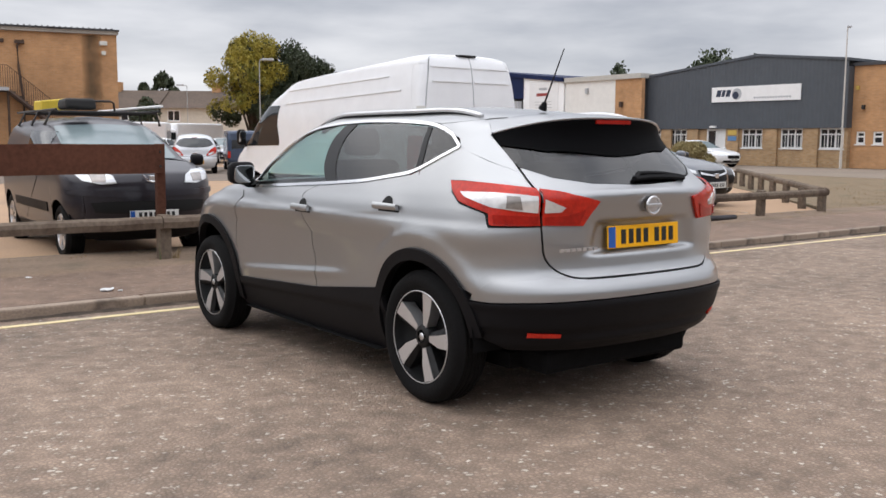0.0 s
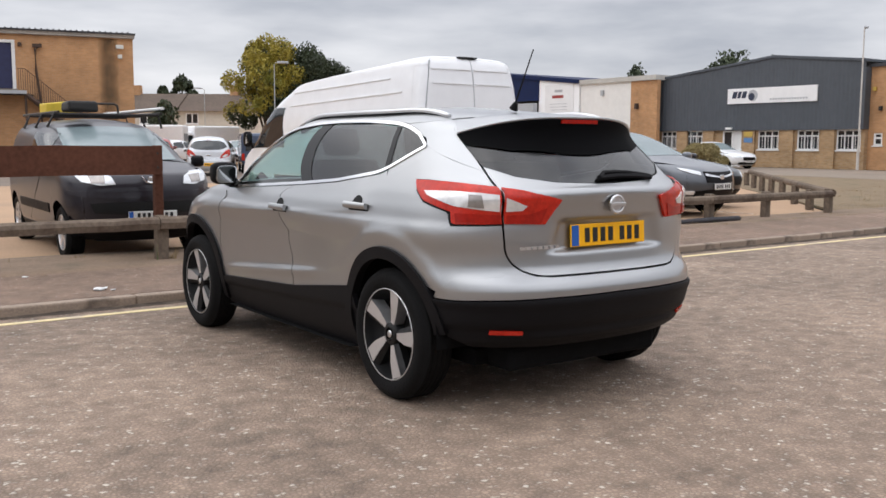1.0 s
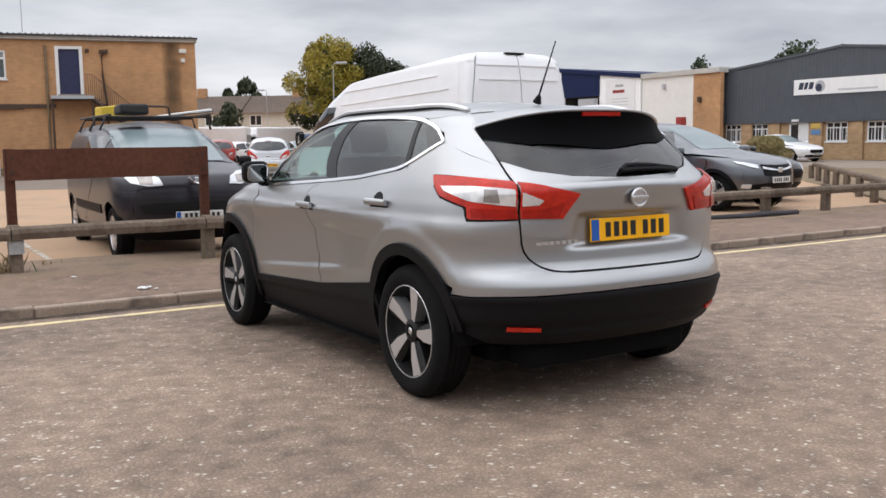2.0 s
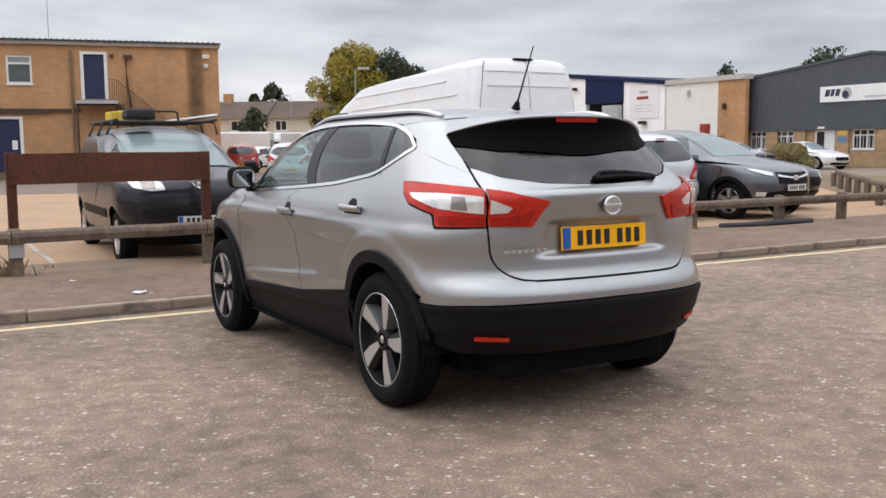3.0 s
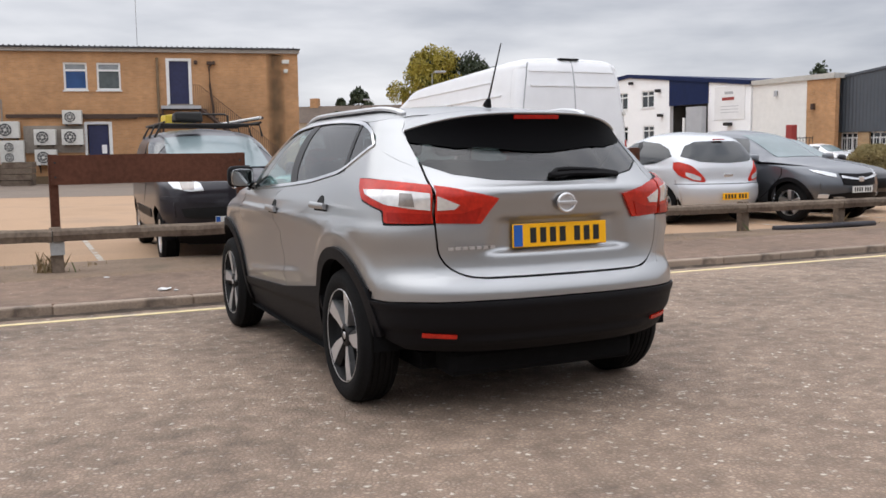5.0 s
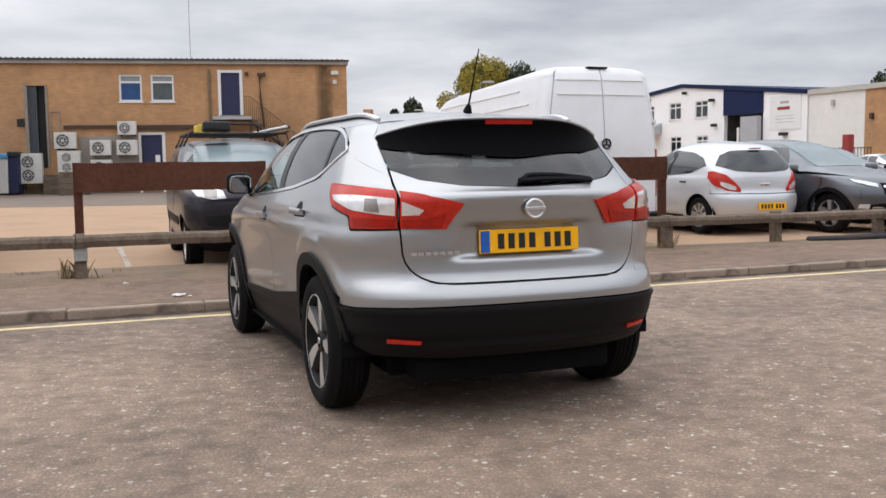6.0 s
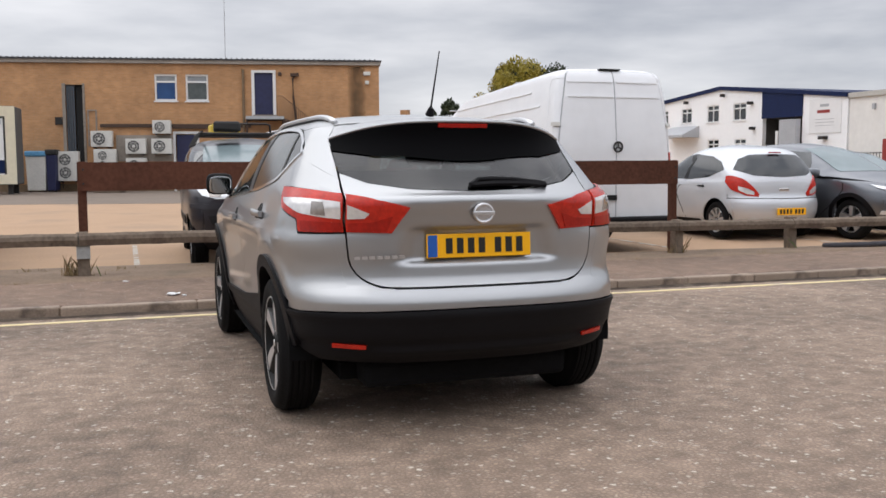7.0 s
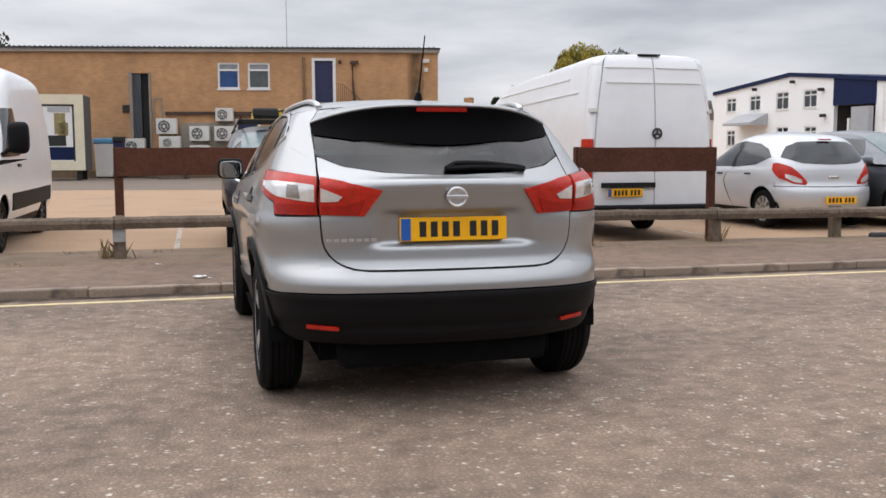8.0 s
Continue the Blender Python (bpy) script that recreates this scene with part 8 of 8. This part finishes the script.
def tall_van():
    """White high-roofed long van, its rear doors towards the fence."""
    m = pose(4.93, 8.85, 0.0, 0, 0, 0.5) @ Matrix.Diagonal((1.0, 1.0, 1.016, 1.0))
    v = thing("white_high_roof_van", "white high-roofed long panel van backed up to the fence", "van", m)
    rear = ((0.30, -1.93), (0.45, -1.95), (1.3, -1.95), (2.0, -1.90), (2.36, -1.84), (2.46, -1.80), (2.51, -1.745), (2.53, -1.70))
    front = ((0.30, 4.6), (0.60, 4.72), (0.95, 4.62), (1.15, 4.35), (1.30, 4.08), (1.60, 3.75), (2.0, 3.1), (2.19, 2.55), (2.28, 2.15), (2.34, 1.4), (2.40, 0.3), (2.46, -0.8), (2.51, -1.45), (2.53, -1.60))
    width = ((0.30, 0.88), (0.50, 0.94), (1.0, 0.955), (1.5, 0.945), (2.0, 0.90), (2.30, 0.855), (2.42, 0.825), (2.49, 0.765), (2.52, 0.60), (2.53, 0.30))
    sh = Shell(rear, front, width, 0.16, ((0.3, 0.9), (2.1, 0.8), (2.28, 0.45), (2.40, 0.30), (2.53, 0.10)), 3.2, 2.6, 0.015)
    X, Y, F, T = X_, Y_, F_, T_
    WB, R = 3.3, 0.34
    ra, cz = 0.40, 0.36
    base_shell(sh, v, 0.34, 1.2, wheels=((0, cz), (WB, cz)), r=ra + 0.03, n=24)
    wheel_arches(v, sh, ((0, cz), (WB, cz)), ra + 0.02, 0.90)
    for s in (-1, 1):
        low = [Y(-1.70, 0.38)] + arc(0, cz, ra, 178, 2, 12) + arc(WB, cz, ra, 178, 2, 12) + [Y(3.95, 0.42)]
        sh.patch("body_side", low, [Y(-1.70, 1.20), Y(0.5, 1.20), Y(2.6, 1.20), Y(3.95, 1.18)], "white_paint", v, 90, 14, 0, 0.012, s)
        sh.patch("upper_side", [Y(-1.70, 1.20), Y(0.5, 1.20), Y(2.6, 1.20), Y(3.95, 1.18)], [Y(-1.60, 2.38), Y(0.2, 2.295), Y(1.4, 2.239), Y(2.25, 2.199)], "white_paint", v, 60, 30, 0, 0.012, s)
        sh.patch("roof_side", [T(0.0, 2.40), X(0.5, 2.40), Y(-1.60, 2.38), Y(0.2, 2.295), Y(1.4, 2.239), Y(2.25, 2.199), F(0.3, 2.199), T(3, 2.199)], [T(t, 2.5295) for t in (0, 0.6, 1.2, 1.8, 2.4, 3)], "white_paint", v, 90, 36, 0, 0.012, s)
        sh.patch("cab_front", [T(3, 0.36), F(0.6, 0.36), Y(3.95, 0.42)], [T(3, 1.26), F(0.6, 1.26), Y(3.95, 1.18)], "white_paint", v, 20, 14, 0, 0.012, s)
        sh.patch("cab_upper", [T(3, 1.26), F(0.6, 1.26), Y(3.95, 1.18)], [T(3, 2.201), F(0.5, 2.201), Y(2.25, 2.199)], "white_paint", v, 20, 24, 0, 0.012, s)
        sh.patch("windscreen", [T(3, 1.32), F(0.68, 1.32)], [T(3, 2.02), F(0.60, 1.98)], "windscreen", v, 14, 10, 0.008, 0.012, s)
        sh.patch("cab_side_glass", [Y(2.35, 1.22), Y(3.78, 1.20)], [Y(2.35, 1.90), Y(3.08, 1.90)], "car_glass", v, 14, 8, 0.008, 0.012, s)
        # pressed lines along the flank
        for z, a, b in ((2.02, -1.35, 2.15), (2.225, -1.0, 2.1)):
            sh.patch("pressed_rib", [Y(a, z), Y(b, z - 0.030 * (b - a))], [Y(a, z + 0.018), Y(b, z - 0.030 * (b - a) + 0.018)], "white_paint", v, 20, 2, 0.014, 0.016, s)
        sh.patch("side_moulding", [Y(0.5, 0.60), Y(2.75, 0.60)], [Y(0.5, 0.74), Y(2.75, 0.74)], "trim", v, 16, 3, 0.012, 0.02, s)
        # rear door
        sh.patch("door_seal", [X(0.0, 0.485), X(0.90, 0.485)], [X(0.0, 2.502), X(0.668, 2.492), X(0.712, 2.42)], "sign_grey", v, 16, 50, 0.003, 0.01, s, "grey rubber door seal")
        d = sh.patch("rear_door", [X(0.004, 0.50), X(0.885, 0.50)], [X(0.004, 2.49), X(0.66, 2.48), X(0.70, 2.42)], "white_paint", v, 16, 50, 0.010, 0.02, s)
        for z in (2.33, 2.13):
            sh.patch("pressed_rib", [X(0.03, z), X(0.70, z)], [X(0.03, z + 0.025), X(0.70, z + 0.025)], "white_paint", d, 10, 2, 0.024, 0.016, s)
        sh.patch("tail_lamp", [X(0.895, 0.72), Y(-1.62, 0.72)], [X(0.885, 1.385), Y(-1.62, 1.385)], "lamp_red", v, 6, 12, 0.016, 0.03, s, "tall red tail lamp")
        for z in (1.74, 0.95):
            sh.patch("hinge", [X(0.83, z), Y(-1.80, z)], [X(0.83, z + 0.05), Y(-1.80, z + 0.05)], "unit_white", v, 6, 2, 0.03, 0.03, s)
        mirror_housing(v, s * 1.07, 3.60, 1.36, s, "trim", 0.17, 0.28)
        wheel(v, s * 0.93, 0, R, 0.22, 0.215, s, "many", "wheel_black")
        wheel(v, s * 0.93, WB, R, 0.22, 0.215, s, "many", "wheel_black")
        sh.patch("rear_corner", [T(0, 0.40), X(0.7, 0.40), Y(-1.70, 0.38)], [T(0, 2.42), X(0.6, 2.42), Y(-1.60, 2.39)], "white_paint", v, 16, 40, -0.004, 0.012, s)
    bm = bmesh.new()
    add_box(bm, -0.95, 0.95, -2.08, -1.86, 0.36, 0.50, 0.03)
    part("rear_step", bm, "trim", v, "black rear step bumper")
    # near-black box, standing proud, paints the shade of the plate's recess
    box("plate_recess_shade", -0.80, 0.0, -1.990, -1.966, 0.73, 0.80, "gap", v)
    flat_plate(v, pose(-0.45, -1.985, 0.665), 0.52, 0.111, "plate_yellow")
    bm = bmesh.new()
    path_tube(bm, [(0.02 + 0.065 * math.cos(k * math.tau / 24), -1.97, 1.46 + 0.065 * math.sin(k * math.tau / 24)) for k in range(25)], 0.012, 6)
    for k in range(3):
        a = math.pi / 2 + k * math.tau / 3
        path_tube(bm, [(0.02, -1.97, 1.46), (0.02 + 0.06 * math.cos(a), -1.97, 1.46 + 0.06 * math.sin(a))], 0.012, 5)
    part("badge", bm, "black_iron", v, "round dark ring badge with three arms")
    bm = bmesh.new()
    add_box(bm, -0.19, 0.13, -1.81, -1.72, 2.505, 2.530, 0.008)
    part("brake_light", bm, "gap", v)
    box("floor_pan", -0.85, 0.85, -1.85, 4.2, 0.36, 0.42, "underbody", v)


tall_van()


def white_cab_van():
    """White medium van at the fence, facing the road, seen at the end of the row."""
    spec = dict(
        rear=((0.28, -1.0), (0.5, -1.05), (1.6, -1.03), (2.25, -0.95), (2.42, -0.7), (2.50, 0.0)),
        front=((0.28, 4.05), (0.50, 4.18), (0.85, 4.15), (1.05, 3.95), (1.20, 3.65), (1.35, 3.40), (1.65, 3.10), (2.02, 2.75), (2.25, 2.40), (2.40, 1.9), (2.50, 1.2)),
        width=((0.28, 0.88), (0.55, 0.97), (1.0, 0.985), (1.4, 0.965), (1.9, 0.90), (2.24, 0.83), (2.38, 0.72), (2.46, 0.5), (2.50, 0.15)),
        wheelbase=3.2, wheel=0.34, low=0.28, belt=1.15, top=2.499, side=(-0.8, 3.55), nose=0.95, hood_side=1.08, cowl=3.2, rr=0.3, rf=0.75, nr=4.0, nf=2.8, rims="many", van=True, rim_mat="wheel_black",
        glass=(("windscreen", [T_(3, 1.26), F_(0.74, 1.26)], [T_(3, 2.05), F_(0.68, 2.0)], "windscreen"),
               ("cab_side_glass", [Y_(2.10, 1.20), Y_(3.15, 1.18)], [Y_(2.10, 1.82), Y_(2.62, 1.80)], "car_glass")),
        extras=(("headlamp", [F_(0.60, 0.72), F_(0.86, 0.74)], [F_(0.62, 0.98), Y_(3.50, 1.06)], "headlamp", 0.016),
                ("front_bumper", [T_(3, 0.30), F_(0.7, 0.30), Y_(3.6, 0.32)], [T_(3, 0.62), F_(0.7, 0.62), Y_(3.6, 0.62)], "trim", 0.014),
                ("side_moulding", [Y_(-0.6, 0.50), Y_(2.7, 0.50)], [Y_(-0.6, 0.72), Y_(2.7, 0.72)], "trim", 0.012),
                ("door_handle", [Y_(2.15, 1.05), Y_(2.32, 1.05)], [Y_(2.15, 1.09), Y_(2.32, 1.09)], "trim", 0.02)),
        mirror=(1.13, 3.05, 1.42, 0.26, 0.40), mirror_mat="trim")
    simple_car("white_panel_van", "white panel van facing the fence at the end of the row", pose(-4.42, 10.75, 0.0, 0, 0, 180), spec, "white_paint", category="van")


white_cab_van()


def far_cars():
    hatchback("silver_hatchback", "silver hatchback parked in the far rows of the car park", pose(10.4, 31.2, 0, 0, 0, -22), "silver_pale")
    hatchback("red_hatchback", "red hatchback parked in the far rows of the car park", pose(12.7, 44.3, 0, 0, 0, -20), "red_paint")
    saloon("white_saloon", "white car parked in the far rows of the car park", pose(15.2, 50.5, 0, 0, 0, -80), "white_paint")
    saloon("grey_saloon", "grey car parked in the far rows of the car park", pose(16.4, 45.0, 0, 0, 0, 150), "grey_paint")
    saloon("silver_saloon", "silver car parked in the far rows of the car park", pose(19.0, 48.5, 0, 0, 0, 160), "silver_pale")
    # boxy vans farther off
    for x, y, yaw, paint, lab in ((17.0, 58.0, 60, "white_paint", "white box van far back in the car park"), (21.5, 60.0, 100, "white_paint", "white box van far back in the car park"),
                                  (13.5, 33.8, -20, "blue_paint", "dark blue small van parked in the car park")):
        k = 1.0 if paint == "white_paint" else 0.70
        v = thing("parked_van", lab, "van", pose(x, y, 0, 0, 0, yaw), group="vans in the far rows")
        bm = bmesh.new()
        add_box(bm, -0.95 * k, 0.95 * k, -2.2 * k, 1.5 * k, 0.35, 2.4 * k, 0.12)
        part("box_body", bm, paint, v)
        bm = bmesh.new()
        add_box(bm, -0.93 * k, 0.93 * k, 1.5 * k, 2.9 * k, 0.35, 2.0 * k, 0.2)
        for q in bm.verts:
            if q.co.z > 1.1 * k:
                q.co.y -= (q.co.z - 1.1 * k) * 0.55 * (1 if q.co.y > 2.0 * k else 0)
        part("cab", bm, paint, v)
        box("rear_glass", -0.7 * k, 0.7 * k, -2.212 * k, -2.203 * k, 1.35 * k, 1.85 * k, "car_glass", v)
        for s in (-1, 1):
            box("side_glass", s * 0.935 * k - 0.008, s * 0.935 * k + 0.008, 1.6 * k, 2.3 * k, 1.25 * k, 1.75 * k, "car_glass", v)
            box("tail_lamp", s * 0.86 * k - 0.06, s * 0.86 * k + 0.06, -2.22 * k, -2.203 * k, 0.8 * k, 1.2 * k, "lamp_red", v)
            for wy in (-1.3 * k, 2.0 * k):
                wheel(v, s * 0.93 * k, wy, 0.33, 0.2, 0.2, s, "many", "satin")


far_cars()


# ---- kerb stones, last ----
def kerb():
    k = tagged(box("kerb_bed", -40, 60, KERB_Y + 0.02, KERB_Y + 0.125, -0.09, KERB_TOP - 0.012, "dirt"), "worn pale concrete kerb between road and pavement", "kerb", kind="structure")
    bm = bmesh.new()
    add_box(bm, 0.003, 0.850, 0.0, 0.125, -0.085, KERB_TOP, 0.016)
    me = bpy.data.meshes.new("kerb_stone")
    bmesh.ops.recalc_face_normals(bm, faces=bm.faces[:])
    bm.to_mesh(me)
    bm.free()
    me.materials.append(M["kerb"])
    rnd = random.Random(8)
    for i in range(-18, 42):
        o = new("kerb_stone", me)
        o.parent = k
        o.matrix_basis = pose(-2.13 + 0.853 * i + (0.30 if i > 0 else 0), KERB_Y - 0.002 + rnd.uniform(-0.004, 0.004), rnd.uniform(-0.005, 0.005), 0, rnd.uniform(-0.2, 0.2), 0) @ Matrix.Diagonal((1.352 if i == 0 else 1.0, 1.0, 1.0, 1.0))


kerb()
